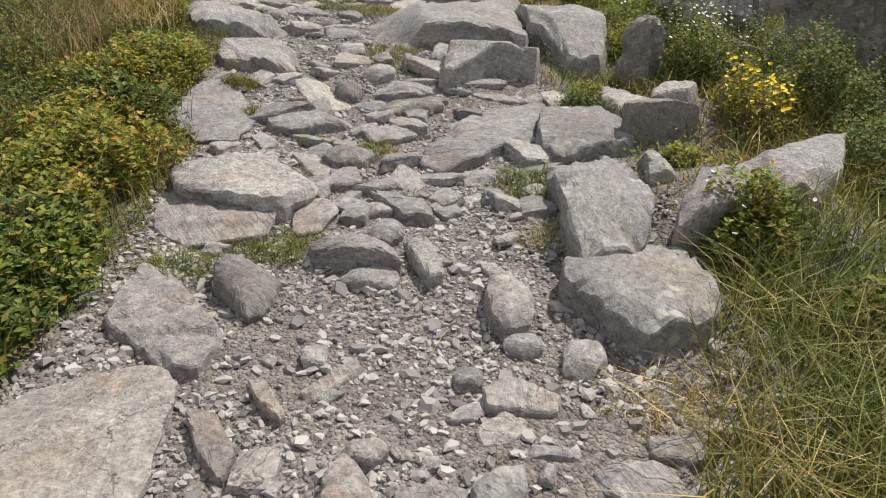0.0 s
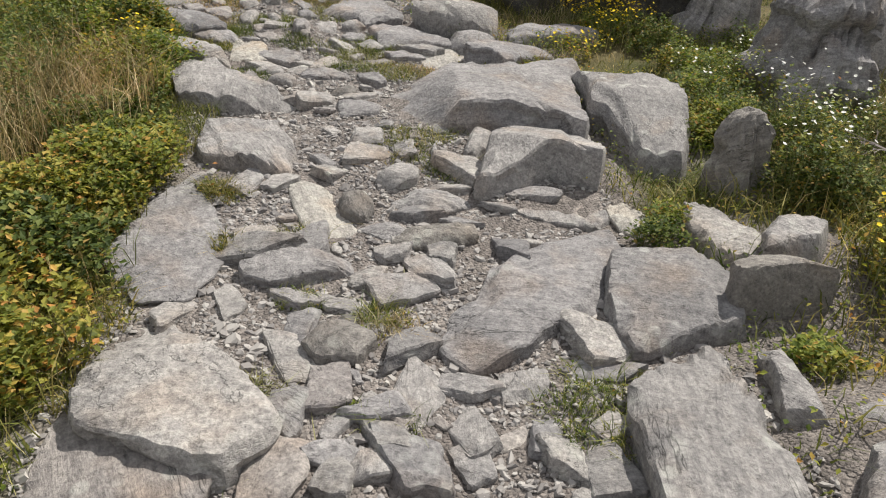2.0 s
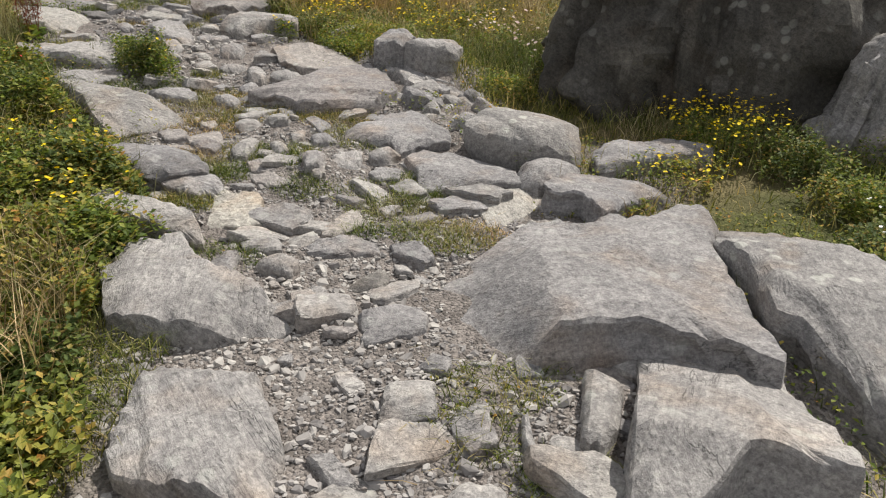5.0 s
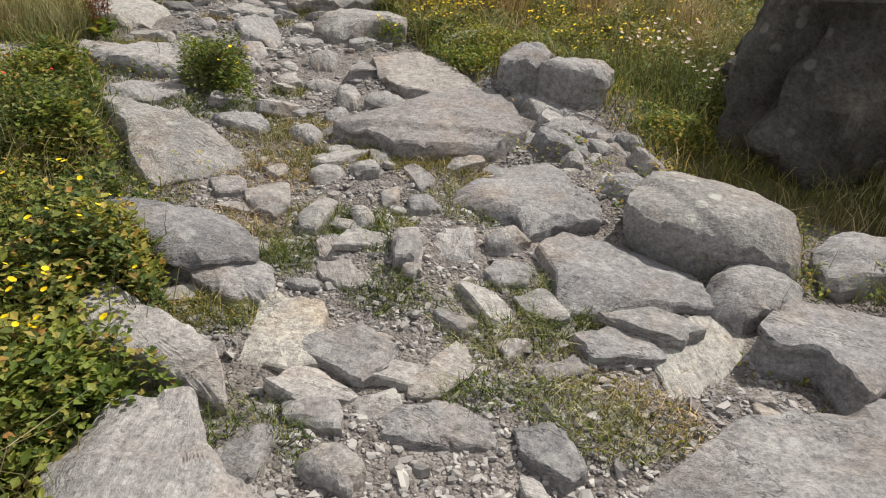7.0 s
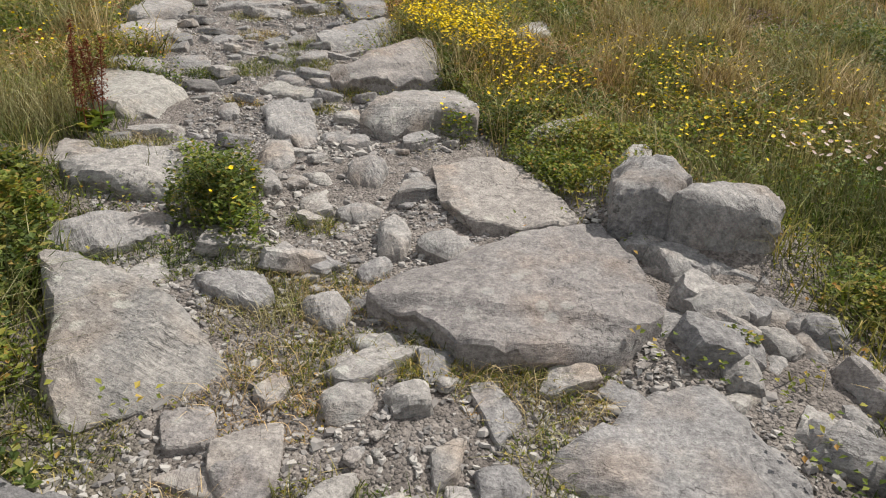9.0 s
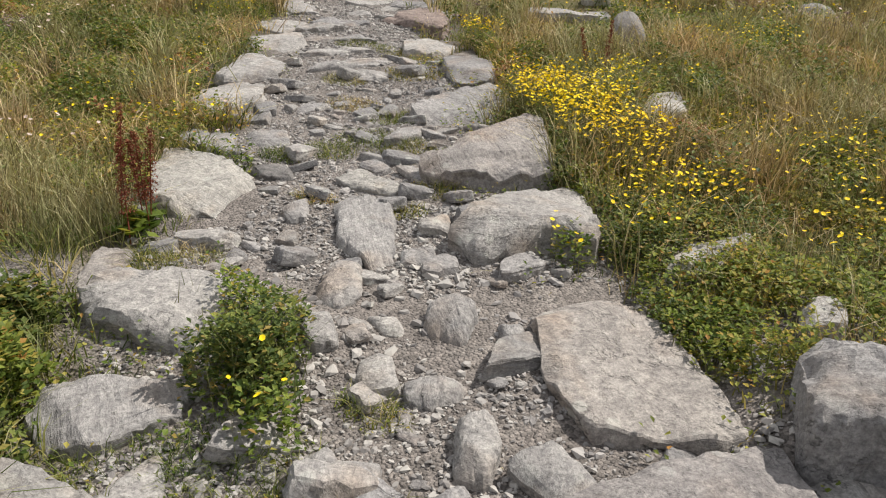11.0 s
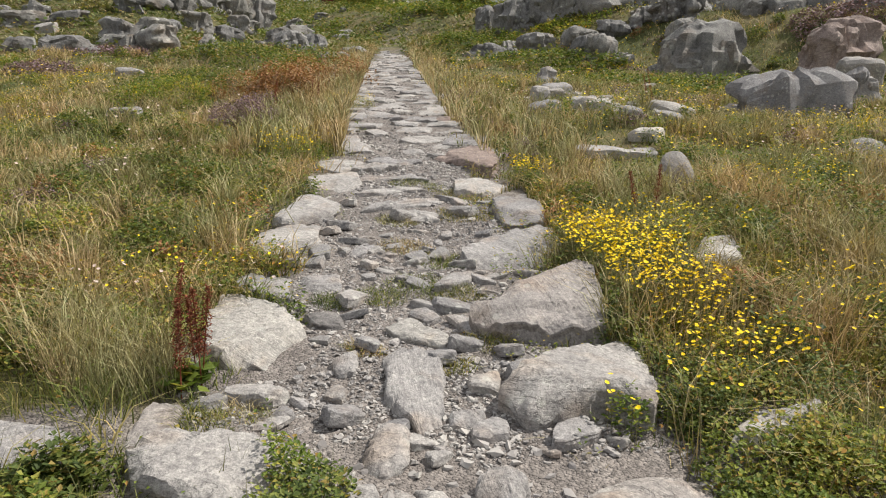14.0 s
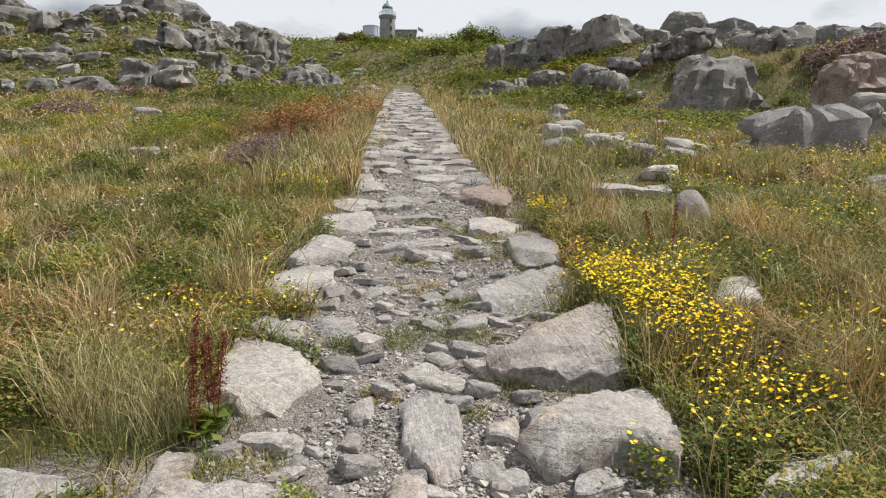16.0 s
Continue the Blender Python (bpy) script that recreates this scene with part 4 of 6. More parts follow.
def fissure(me, l, seed, depth=1.0, step=0.14):
    """Upright clefts and ledges weathered into an outcrop."""
    co = np.zeros(len(me.vertices) * 3)
    me.vertices.foreach_get("co", co)
    co = co.reshape(-1, 3)
    f = 1 / (0.22 * l + 0.12)
    cleft = np.abs(vnoise(co * np.array([f, f, 0.25 * f]) + seed * 3.7))
    ledge = vnoise(co * np.array([0.4 * f, 0.4 * f, 1.6 * f]) + seed * 1.3 + 40)
    co[:, :2] *= (1 - 0.34 * depth * np.clip(1 - cleft / 0.22, 0, 1) + step * depth * np.sign(ledge) * np.minimum(np.abs(ledge) * 3, 1))[:, None]
    me.vertices.foreach_set("co", co.ravel())
    me.update()


# ---- large boulders beside the trail ----
def standing(x, y, l, w, h, yaw, seed, mat, label, lean_in=0.55, hard=3.5, tilt=(0, 0), rough=2.0, cuts=12):
    me = rock_mesh("boulder", l, w, h + 0.3, mat, seed, 0, 0, 0, hard, cuts, rough, seg=int(np.clip(max(l, h) / 0.035, 16, 44)), lean_in=lean_in)
    ob = new("boulder", me)
    ob.matrix_world = Matrix.Translation((x, y, bare1(x, y) - 0.25)) @ pose(0, 0, 0, tilt[0], tilt[1], yaw)
    TAKEN.append((x, y, l * 1.2, w * 1.2, yaw, 0, 0, 0))
    return tagged(ob, label, "boulder", "boulders beside the trail")


# its shaded side is darkened by the rock colour itself
big_dark = standing(1.45, 9.75, 1.85, 1.6, 1.85, -8, 301, ROCK_SHADE, "huge dark cleft boulder beside the trail, shade put into its colour", 0.6, 4.0, (0, 0), 2.6, 22)
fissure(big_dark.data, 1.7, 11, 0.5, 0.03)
for x, y, l, w, h, yaw, seed, mat, text, lean_in, tilt in (
    (2.1, 8.3, 0.42, 0.42, 0.85, 20, 302, ROCK, "upright weathered grey boulder among yellow flowers", 0.7, (6, 10)),
    (2.45, 6.75, 0.5, 0.6, 1.0, 10, 303, ROCK, "tall furrowed grey boulder in the scrub", 0.9, (0, 8)),
    (1.5, 4.95, 0.26, 0.28, 0.42, 25, 304, ROCK_DARK, "dark grey boulder standing among white flowers", 0.5, (0, -8)),
    (3.3, 5.1, 1.1, 0.9, 0.95, -20, 305, ROCK_DARK, "dark grey boulder behind a thorny shrub", 0.5, (0, 0)),
    (3.9, 8.3, 1.4, 1.1, 1.0, 30, 306, ROCK, "weathered grey boulder in the scrub", 0.5, (0, 0)),
):
    ob = standing(x, y, l, w, h, yaw, seed, mat, text, lean_in, 3.2, tilt)
    fissure(ob.data, l * 1.2, seed, 0.6)


# ---- rocky outcrops and field rocks further up ----
CRAG = [400]


def crag(x, y, z, l, h, yaw):
    """A weathered outcrop l wide whose top stands h above z."""
    CRAG[0] += 1
    k = CRAG[0]
    g = bare1(x, y)
    foot = min(g, z) - 0.3
    tall = z + h - foot
    red = k in (414, 431)
    r = np.random.RandomState(k)
    near = math.hypot(x + 1.7, y - 7) < 29
    ob = new("rock_outcrop")
    ob.matrix_world = pose(x, y, foot, 0, 0, yaw)
    for j in range(5):
        s = 1.0 if j == 0 else r.uniform(0.35, 0.7)
        me = rock_mesh("rock", l * s * r.uniform(0.5, 0.75), l * s * r.uniform(0.4, 0.6), tall * (1 if j == 0 else r.uniform(0.45, 0.95)), ROCK_RED if red else ROCK_LICHEN if near else ROCK_FAR,
                       k * 7 + j, r.uniform(-0.3, 0.3), 0, r.uniform(-0.4, 0.4), 6.0, 24, 2.6, seg=9, lean_in=0.4)
        fissure(me, l, k + j)
        lump = new("rock", me)
        lump.parent = ob
        lump.matrix_basis = pose(0 if j == 0 else r.uniform(-0.42, 0.42) * l, r.uniform(-0.2, 0.2) * l, -0.05 * tall, r.uniform(-10, 10), r.uniform(-14, 14), r.uniform(-40, 40))
    TAKEN.append((x, y, l, l * 0.7, yaw, 0, 0, 0))
    return tagged(ob, "reddish weathered rock outcrop on the slope" if red else "dark grey weathered rock outcrop on the grassy slope", "rock outcrop", "outcrops on the slope")


crag(-8.3, 36.2, 5.3, 3.30, 2.18, 12)
crag(-9.8, 35.9, 5.3, 1.52, 1.05, 15)
crag(-21.1, 48.7, 10.4, 3.50, 2.02, 24)
crag(-18.1, 49.9, 10.5, 4.28, 2.17, 20)
crag(-14.6, 53.2, 11.1, 3.04, 2.13, 15)
crag(-15.7, 50.8, 10.3, 2.72, 1.43, 17)
crag(-12.1, 55.9, 11.6, 3.80, 1.39, 12)
crag(-12.1, 47.7, 9.0, 3.19, 1.61, 14)
crag(-8.6, 46.4, 7.9, 3.72, 2.08, 9)
crag(-6.7, 44.7, 7.0, 4.17, 3.05, 7)
crag(-6.7, 45.7, 9.6, 0.82, 0.65, 7)
crag(-5.0, 46.9, 8.0, 3.04, 1.71, 4)
crag(-3.8, 50.9, 9.0, 3.35, 1.59, 2)
crag(-3.4, 36.9, 5.6, 3.04, 1.79, 3)
crag(-23.2, 47.6, 10.6, 2.72, 1.11, 27)
crag(-26.5, 50.4, 11.2, 1.69, 1.01, 29)
crag(-14.9, 40.5, 7.2, 2.13, 0.72, 21)
crag(-20.5, 40.0, 7.0, 2.89, 0.93, 29)
crag(-3.7, 23.9, 3.0, 2.73, 1.07, 6)
crag(-2.5, 27.0, 3.8, 1.01, 0.56, 2)
crag(-1.9, 19.0, 1.9, 0.81, 0.68, 1)
crag(-11.0, 26.9, 4.2, 1.02, 0.66, 25)
crag(-10.0, 25.2, 3.6, 1.35, 0.41, 24)
crag(-6.2, 23.4, 3.0, 0.86, 0.44, 15)
crag(-21.1, 50.9, 11.1, 4.87, 1.15, 23)
crag(-6.2, 48.7, 8.0, 4.26, 1.82, 6)
crag(-53.8, 36.7, 11.0, 3.04, 1.98, 60)
crag(-53.1, 33.8, 10.3, 2.94, 1.25, 62)
crag(-61.2, 35.4, 13.5, 7.81, 2.55, 64)
crag(-59.3, 39.1, 14.1, 4.46, 1.91, 60)
crag(-57.8, 41.7, 13.9, 4.46, 1.71, 58)
crag(-50.1, 42.5, 12.2, 4.06, 1.61, 53)
crag(-57.2, 46.3, 15.2, 2.87, 1.55, 54)
crag(-63.1, 58.3, 18.5, 4.06, 1.37, 50)
crag(-63.0, 61.4, 18.4, 4.16, 1.61, 48)
crag(-30.1, 21.7, 5.2, 2.70, 0.74, 62)
crag(-27.3, 32.3, 6.9, 2.43, 1.16, 45)
crag(-64.9, 47.4, 18.5, 12.68, 1.39, 57)
crag(-54.1, 31.9, 10.2, 2.45, 1.02, 64)
crag(-63.3, 54.8, 18.2, 5.27, 1.20, 52)
crag(-65.5, 35.7, 16.4, 4.73, 1.69, 65)
crag(-49.7, 39.4, 11.6, 2.94, 0.88, 55)
crag(-47.2, 46.1, 12.1, 2.03, 0.80, 49)

# ---- edging slabs and stepping stones up the trail ----
def on_trail(run, off):
    for a, b in zip(TRAIL[:-1], TRAIL[1:]):
        ln = math.hypot(*(b - a))
        if run <= ln:
            break
        run -= ln
    e = (b - a) / ln
    return a[0] + e[0] * run + e[1] * off, a[1] + e[1] * run - e[0] * off, math.degrees(math.atan2(e[1], e[0]))


pick = random.Random(5)
for hand in (-1, 1):
    run = 20.6 if hand < 0 else 20.2
    while run < 62:
        ln = pick.uniform(0.45, 1.0)
        half = 1.0 * (1 - 0.5 * min(max((run - 35) / 25, 0), 1))
        x, y, yaw = on_trail(run, hand * (half + pick.uniform(-0.28, 0.08)))
        ob = stone("slab" if pick.random() < 0.7 else "block", x, y, ln, pick.uniform(0.4, 0.85), pick.uniform(0.03, 0.10), yaw + pick.uniform(-24, 24), pick.uniform(-0.2, 0.2), 0, pick.uniform(-0.3, 0.3),
                   ROCK_RED if hand > 0 and 23.3 < run < 24.3 else None, "flat grey edging stone of the trail" if not (hand > 0 and 23.3 < run < 24.3) else "reddish flat edging stone of the trail")
        run += ln + pick.uniform(0.0, 0.15)
run = 17.0
while run < 60:
    x, y, yaw = on_trail(run, pick.uniform(-0.55, 0.55) * (0.6 if run > 40 else 1))
    stone("slab" if pick.random() < 0.6 else "rock", x, y, pick.uniform(0.3, 0.85), pick.uniform(0.2, 0.45), pick.uniform(0.04, 0.13), yaw + 90 + pick.uniform(-35, 35), pick.uniform(-0.3, 0.3), 0, pick.uniform(-0.4, 0.4), None, "grey stepping stone across the gravel trail")
    run += pick.uniform(0.28, 0.6)

# a strewn heap of small rocks beside the upper trail
for k in range(46):
    f = pick.random()
    x, y = -9.2 + 3.6 * f + pick.uniform(-0.5, 0.5), 23.4 - 3.4 * f + pick.uniform(-1.1, 1.1)
    sd, al = beside(np.array([x]), np.array([y]))
    if trail_edge(sd, al)[0] > 0.5 and clear_of_stones(np.array([x]), np.array([y]), 0.05)[0]:
        s = pick.uniform(0.2, 0.55) * (1.6 if k % 9 == 0 else 1)
        stone("boulder" if k % 2 else "wedge", x, y, s, s * pick.uniform(0.5, 0.85), s * pick.uniform(0.25, 0.7), pick.uniform(0, 180), mat=ROCK, label="small weathered rock of a strewn heap", tilt=(pick.uniform(-14, 14), pick.uniform(-14, 14)))

# field rocks in the grass
for k in range(26):
    r, a = 8 + 40 * pick.random() ** 1.1, radians(pick.uniform(-4, 33) if k % 4 else pick.uniform(48, 70))
    x, y = -1.7 - r * math.sin(a), 7.0 + r * math.cos(a)
    sd, al = beside(np.array([x]), np.array([y]))
    if trail_edge(sd, al)[0] < 0.7 or not clear_of_stones(np.array([x]), np.array([y]), 0.2)[0]:
        continue
    s = pick.uniform(0.2, 0.55) * (1 + r / 40)
    stone("boulder" if k % 3 else "rock", x, y, s, s * pick.uniform(0.5, 0.9), s * pick.uniform(0.2, 0.5), pick.uniform(0, 180), mat=ROCK_LICHEN if k % 3 else ROCK, label="weathered grey rock lying in the grass")

# heap of loose rubble between the slabs and the boulders
for k in range(95):
    f = pick.random()
    x, y = -1.05 + 0.45 * f + pick.uniform(-0.2, 0.2) - 0.1, 9.25 - 1.15 * f + pick.uniform(-0.14, 0.14)
    if clear_of_stones(np.array([x]), np.array([y]), -0.02)[0]:
        s = pick.uniform(0.10, 0.24)
        stone("rock", x, y, s, s * pick.uniform(0.5, 0.85), s * pick.uniform(0.3, 0.8), pick.uniform(0, 180), label="loose grey rubble stone in a heap", tilt=(pick.uniform(-25, 25), pick.uniform(-25, 25)))

for k in range(70):
    x, y = -1.22 + pick.uniform(-0.2, 0.25), 8.72 + pick.uniform(-0.4, 0.38)
    if clear_of_stones(np.array([x]), np.array([y]), -0.03)[0]:
        s = pick.uniform(0.12, 0.3)
        stone("rock", x, y, s, s * pick.uniform(0.5, 0.85), s * pick.uniform(0.3, 0.7), pick.uniform(0, 180), label="loose grey rubble stone in a heap", tilt=(pick.uniform(-25, 25), pick.uniform(-25, 25)))

# loose rocks strewn over the two ridges
for k in range(210):
    if k % 3 == 0:
        r, a = pick.uniform(34, 56), radians(pick.uniform(-2, 30))
    else:
        r, a = pick.uniform(32, 80), radians(pick.uniform(40, 70))
    x, y = -1.7 - r * math.sin(a), 7.0 + r * math.cos(a)
    s = pick.uniform(0.5, 1.9)
    me = rock_mesh("rock", s, s * pick.uniform(0.5, 0.9), s * pick.uniform(0.5, 1.0), ROCK_FAR, 900 + k, pick.uniform(-0.3, 0.3), 0, 0, 7.0, 18, 2.4, seg=8, lean_in=0.25)
    fissure(me, s, k)
    ob = new("boulder", me)
    ob.matrix_world = pose(x, y, bare1(x, y) - 0.2 * s, pick.uniform(-12, 12), pick.uniform(-12, 12), pick.uniform(0, 180))
    tagged(ob, "loose dark grey angular boulder on the stony ridge", "boulder", "rocks of the ridges")

# ---- the ground ----
def spread(lo, hi, step, a, b, grow):
    mid = list(np.arange(lo, hi, step))
    d, v = step, hi
    while v < b:
        mid.append(v)
        d *= grow
        v += d
    d, v = step, lo - step
    while v > a:
        mid.insert(0, v)
        d *= grow
        v -= d
    return np.array(mid + [b])


gx, gy = spread(-8, 4, 0.12, -900, 900, 1.06), spread(0, 14, 0.12, -900, 900, 1.06)
GX, GY = np.meshgrid(gx, gy, indexing="ij")
GZ = ground(GX.ravel(), GY.ravel()).reshape(GX.shape)
gi = np.arange(GX.size).reshape(GX.shape)
gf = np.stack([gi[:-1, :-1], gi[1:, :-1], gi[1:, 1:], gi[:-1, 1:]], -1).reshape(-1, 4)


def soil_material():
    m, n, l, b = material("soil_and_turf", 0.95, 0.15)
    co = n.new("ShaderNodeNewGeometry").outputs["Position"]
    a = n.new("ShaderNodeAttribute")
    a.attribute_name = "turf"
    fine = noise_node(n, l, co, 60, 5, 0.7)
    mid = noise_node(n, l, co, 5, 5, 0.6)
    wide = noise_node(n, l, co, 0.35, 5, 0.6)
    dirt = ramp(n, l, mid, [(0.3, (0.15, 0.134, 0.124)), (0.55, (0.21, 0.19, 0.176)), (0.75, (0.27, 0.248, 0.229))])
    dirt = blend(n, l, 0.6, dirt, ramp(n, l, fine, [(0.3, (0.3, 0.29, 0.29)), (0.65, (0.62, 0.61, 0.6))]), "OVERLAY")
    # packed grit, every grain its own tone
    grit = n.new("ShaderNodeTexVoronoi")
    grit.inputs["Scale"].default_value = 62.0
    l.new(co, grit.inputs["Vector"])
    grey = n.new("ShaderNodeRGBToBW")
    l.new(grit.outputs["Color"], grey.inputs[0])
    dirt = blend(n, l, 0.7, dirt, ramp(n, l, grey.outputs[0], [(0.2, (0.28, 0.275, 0.27)), (0.5, (0.5, 0.49, 0.48)), (0.8, (0.74, 0.72, 0.7))]), "OVERLAY")
    seams = ramp(n, l, grit.outputs["Distance"], [(0.3, (1, 1, 1)), (0.62, (0, 0, 0))])
    turf = ramp(n, l, wide, [(0.3, (0.055, 0.065, 0.024)), (0.45, (0.09, 0.095, 0.036)), (0.58, (0.15, 0.125, 0.065)), (0.72, (0.065, 0.075, 0.026))])
    turf = blend(n, l, 0.8, turf, ramp(n, l, noise_node(n, l, co, 2.4, 6, 0.75), [(0.3, (0.25, 0.25, 0.25)), (0.68, (0.68, 0.66, 0.62))]), "OVERLAY")
    l.new(blend(n, l, a.outputs["Fac"], dirt, turf), b.inputs["Base Color"])
    nb = bump(n, l, fine, 0.7, 0.012)
    nb = bump(n, l, noise_node(n, l, co, 16, 4, 0.6), 0.6, 0.03, nb)
    nb = bump(n, l, seams, 0.8, 0.01, nb)
    l.new(nb, b.inputs["Normal"])
    return m


me = mesh_from("ground", np.stack([GX, GY, GZ], -1).reshape(-1, 3), gf, soil_material(), True)
side, along = beside(GX.ravel(), GY.ravel())
edge = trail_edge(side, along) + 0.25 * fractal(np.stack([GX.ravel() * 3, GY.ravel() * 3, GX.ravel() * 0], 1), 2)
attr = me.attributes.new("turf", "FLOAT", "POINT")
banked = GZ.ravel() - bare(GX.ravel(), GY.ravel())
trodden = smooth(banked / 0.03) * (np.abs(side) < 2.2)
attr.data.foreach_set("value", (smooth(edge / 0.5 + 0.2) * (1 - trodden)).astype(np.float32))
land = tagged(new("ground", me), "grey gravelly trail on a grassy hillside of turf and soil", "ground", kind="structure")


# ---- loose stones and gravel on the trail ----
rs = np.random.RandomState(11)
LOOSE = [rock_mesh("stone", 1, rs.uniform(0.5, 0.85), rs.uniform(0.2, 0.5), ROCK if k % 4 else ROCK_WARM, 700 + k, rs.uniform(-0.4, 0.4), 0, rs.uniform(-0.5, 0.5), 5.0, 12, 1.9, seg=6, lean_in=0.0) for k in range(14)]
made = 0
while made < 180:
    run, off = rs.uniform(3.6, 17), rs.uniform(-1.0, 1.0)
    x, y, yaw = on_trail(run, off)
    s = 0.045 + 0.12 * rs.rand() ** 2.2
    if not clear_of_stones(np.array([x]), np.array([y]), 0.3 * s)[0]:
        continue
    ob = new("stone", LOOSE[made % 14])
    ob.parent = land
    ob.matrix_world = Matrix.Translation((x, y, ground1(x, y) - 0.1 * s)) @ pose(0, 0, 0, rs.uniform(-14, 14), rs.uniform(-14, 14), rs.uniform(0, 360)) @ Matrix.Diagonal((s, s, s, 1))
    TAKEN.append((x, y, s * 0.8, s * 0.5, 0, 0, 0, 0))
    made += 1

# thin plates of split stone, most of them on the lower trail
PLATES = [rock_mesh("stone_plate", 1, rs.uniform(0.45, 0.8), rs.uniform(0.18, 0.4), ROCK if k % 3 else ROCK_LICHEN, 760 + k, rs.uniform(-0.4, 0.4), rs.uniform(-0.2, 0.2), rs.uniform(-0.6, 0.6), 14.0, 10, 1.2, seg=7) for k in range(12)]
made = 0
while made < 130:
    run, off = 5.7 + 12 * rs.rand() ** 2.0, rs.uniform(-1.0, 1.0)
    x, y, yaw = on_trail(run, off)
    s = rs.uniform(0.13, 0.3)
    if not clear_of_stones(np.array([x]), np.array([y]), 0.18 * s)[0]:
        continue
    ob = new("stone_plate", PLATES[made % 12])
    ob.parent = land
    ob.matrix_world = Matrix.Translation((x, y, ground1(x, y) - 0.1 * s)) @ pose(0, 0, 0, rs.uniform(-16, 16), rs.uniform(-16, 16), rs.uniform(0, 360)) @ Matrix.Diagonal((s, s, s, 1))
    TAKEN.append((x, y, s * 0.9, s * 0.55, 0, 0, 0, 0))
    made += 1

# a five-sided chip, narrower above than below
turn = np.arange(5) * 2 * math.pi / 5
ICO_V = np.concatenate([np.stack([0.95 * np.cos(turn), 0.95 * np.sin(turn), np.full(5, -0.5)], 1), np.stack([0.68 * np.cos(turn + 0.3), 0.68 * np.sin(turn + 0.3), np.full(5, 0.75)], 1)])
ICO_F = np.array([[k, (k + 1) % 5, 5 + k] for k in range(5)] + [[(k + 1) % 5, 5 + (k + 1) % 5, 5 + k] for k in range(5)] + [[5, 6, 7], [5, 7, 8], [5, 8, 9]])


def pebbles(name, label, x, y, size, mat):
    n = len(x)
    z = ground(x, y)
    sc = np.stack([size * rs.uniform(0.8, 1.3, n), size * rs.uniform(0.5, 0.9, n), size * rs.uniform(0.22, 0.5, n)], 1)
    a, b = rs.uniform(0, 6.283, n), rs.uniform(-0.5, 0.5, n)
    v = ICO_V[None] * (1 + 0.38 * (rs.rand(n, len(ICO_V), 1) - 0.5) * 2) * sc[:, None]
    zz = v[..., 2] * np.cos(b)[:, None] + v[..., 0] * np.sin(b)[:, None]
    xx = v[..., 0] * np.cos(b)[:, None] - v[..., 2] * np.sin(b)[:, None]
    X = xx * np.cos(a)[:, None] - v[..., 1] * np.sin(a)[:, None] + x[:, None]
    Y = xx * np.sin(a)[:, None] + v[..., 1] * np.cos(a)[:, None] + y[:, None]
    Z = zz + (z + 0.15 * size)[:, None]
    f = (ICO_F[None] + (np.arange(n) * len(ICO_V))[:, None, None]).reshape(-1, 3)
    return tagged(new(name, mesh_from(name, np.stack([X, Y, Z], -1).reshape(-1, 3), f, mat)), label, "gravel", kind="stuff")


def trail_points(n, lo, hi, wide, power=1.0):
    run, off = lo + (hi - lo) * rs.rand(n) ** power, rs.uniform(-wide, wide, n)
    cum = np.concatenate([[0], np.cumsum(np.hypot(*np.diff(TRAIL, axis=0).T))])
    k = np.clip(np.searchsorted(cum, run) - 1, 0, len(TRAIL) - 2)
    e = (TRAIL[k + 1] - TRAIL[k]) / np.hypot(*(TRAIL[k + 1] - TRAIL[k]).T)[:, None]
    s = run - cum[k]
    return TRAIL[k, 0] + e[:, 0] * s + e[:, 1] * off, TRAIL[k, 1] + e[:, 1] * s - e[:, 0] * off


px, py = np.concatenate([trail_points(44000, 3.2, 14, 1.15, 1.2), trail_points(18000, 13, 22, 0.85, 1.1)], 1)
ok = clear_of_stones(px, py, -0.02) & (fractal(np.stack([px * 2.2, py * 2.2, px * 0], 1), 2) > -0.75 + 0.5 * rs.rand(len(px)))
px, py = px[ok], py[ok]
pebbles("gravel", "loose grey and pinkish gravel covering the trail", px, py, 0.006 + 0.015 * rs.rand(len(px)) ** 2.0, GRAVEL)
px, py = trail_points(6500, 3.4, 22, 1.15, 1.4)
ok = clear_of_stones(px, py, 0.0)
pebbles("rubble", "angular grey stone chips strewn over the trail", px[ok], py[ok], 0.016 + 0.022 * rs.rand(ok.sum()) ** 2, GRAVEL)
px, py = trail_points(9000, 18, 62, 0.8, 1.3)
ok = clear_of_stones(px, py, 0)
pebbles("gravel", "loose grey gravel on the upper trail", px[ok], py[ok], 0.012 + 0.03 * rs.rand(ok.sum()) ** 2, GRAVEL)

# ---- lighthouse and houses on the hilltop ----
TOWER = plain("tower_stone", (0.22, 0.22, 0.215), 0.85, 0, 0.3, 1.2)
WHITEWASH = plain("whitewash", (0.62, 0.62, 0.6), 0.8, 0, 0.15, 0.5)
ZINC = plain("zinc_sheet", (0.42, 0.46, 0.52), 0.5, 0.3, 0.12, 0.6)
REDWOOD = plain("red_painted_boards", (0.11, 0.02, 0.017), 0.8, 0, 0.2, 1.0)
ROOFING = plain("dark_roofing", (0.09, 0.085, 0.085), 0.8, 0, 0.2, 1.0)
IRON = plain("grey_green_iron", (0.24, 0.28, 0.27), 0.6, 0.2, 0.15, 2.0)
DARKPANE = plain("dark_pane", (0.05, 0.06, 0.07), 0.15, 0, 0.1, 1.0)
FLAGCLOTH = plain("flag_cloth", (0.25, 0.33, 0.38), 0.9, 0, 0.2, 2.0)
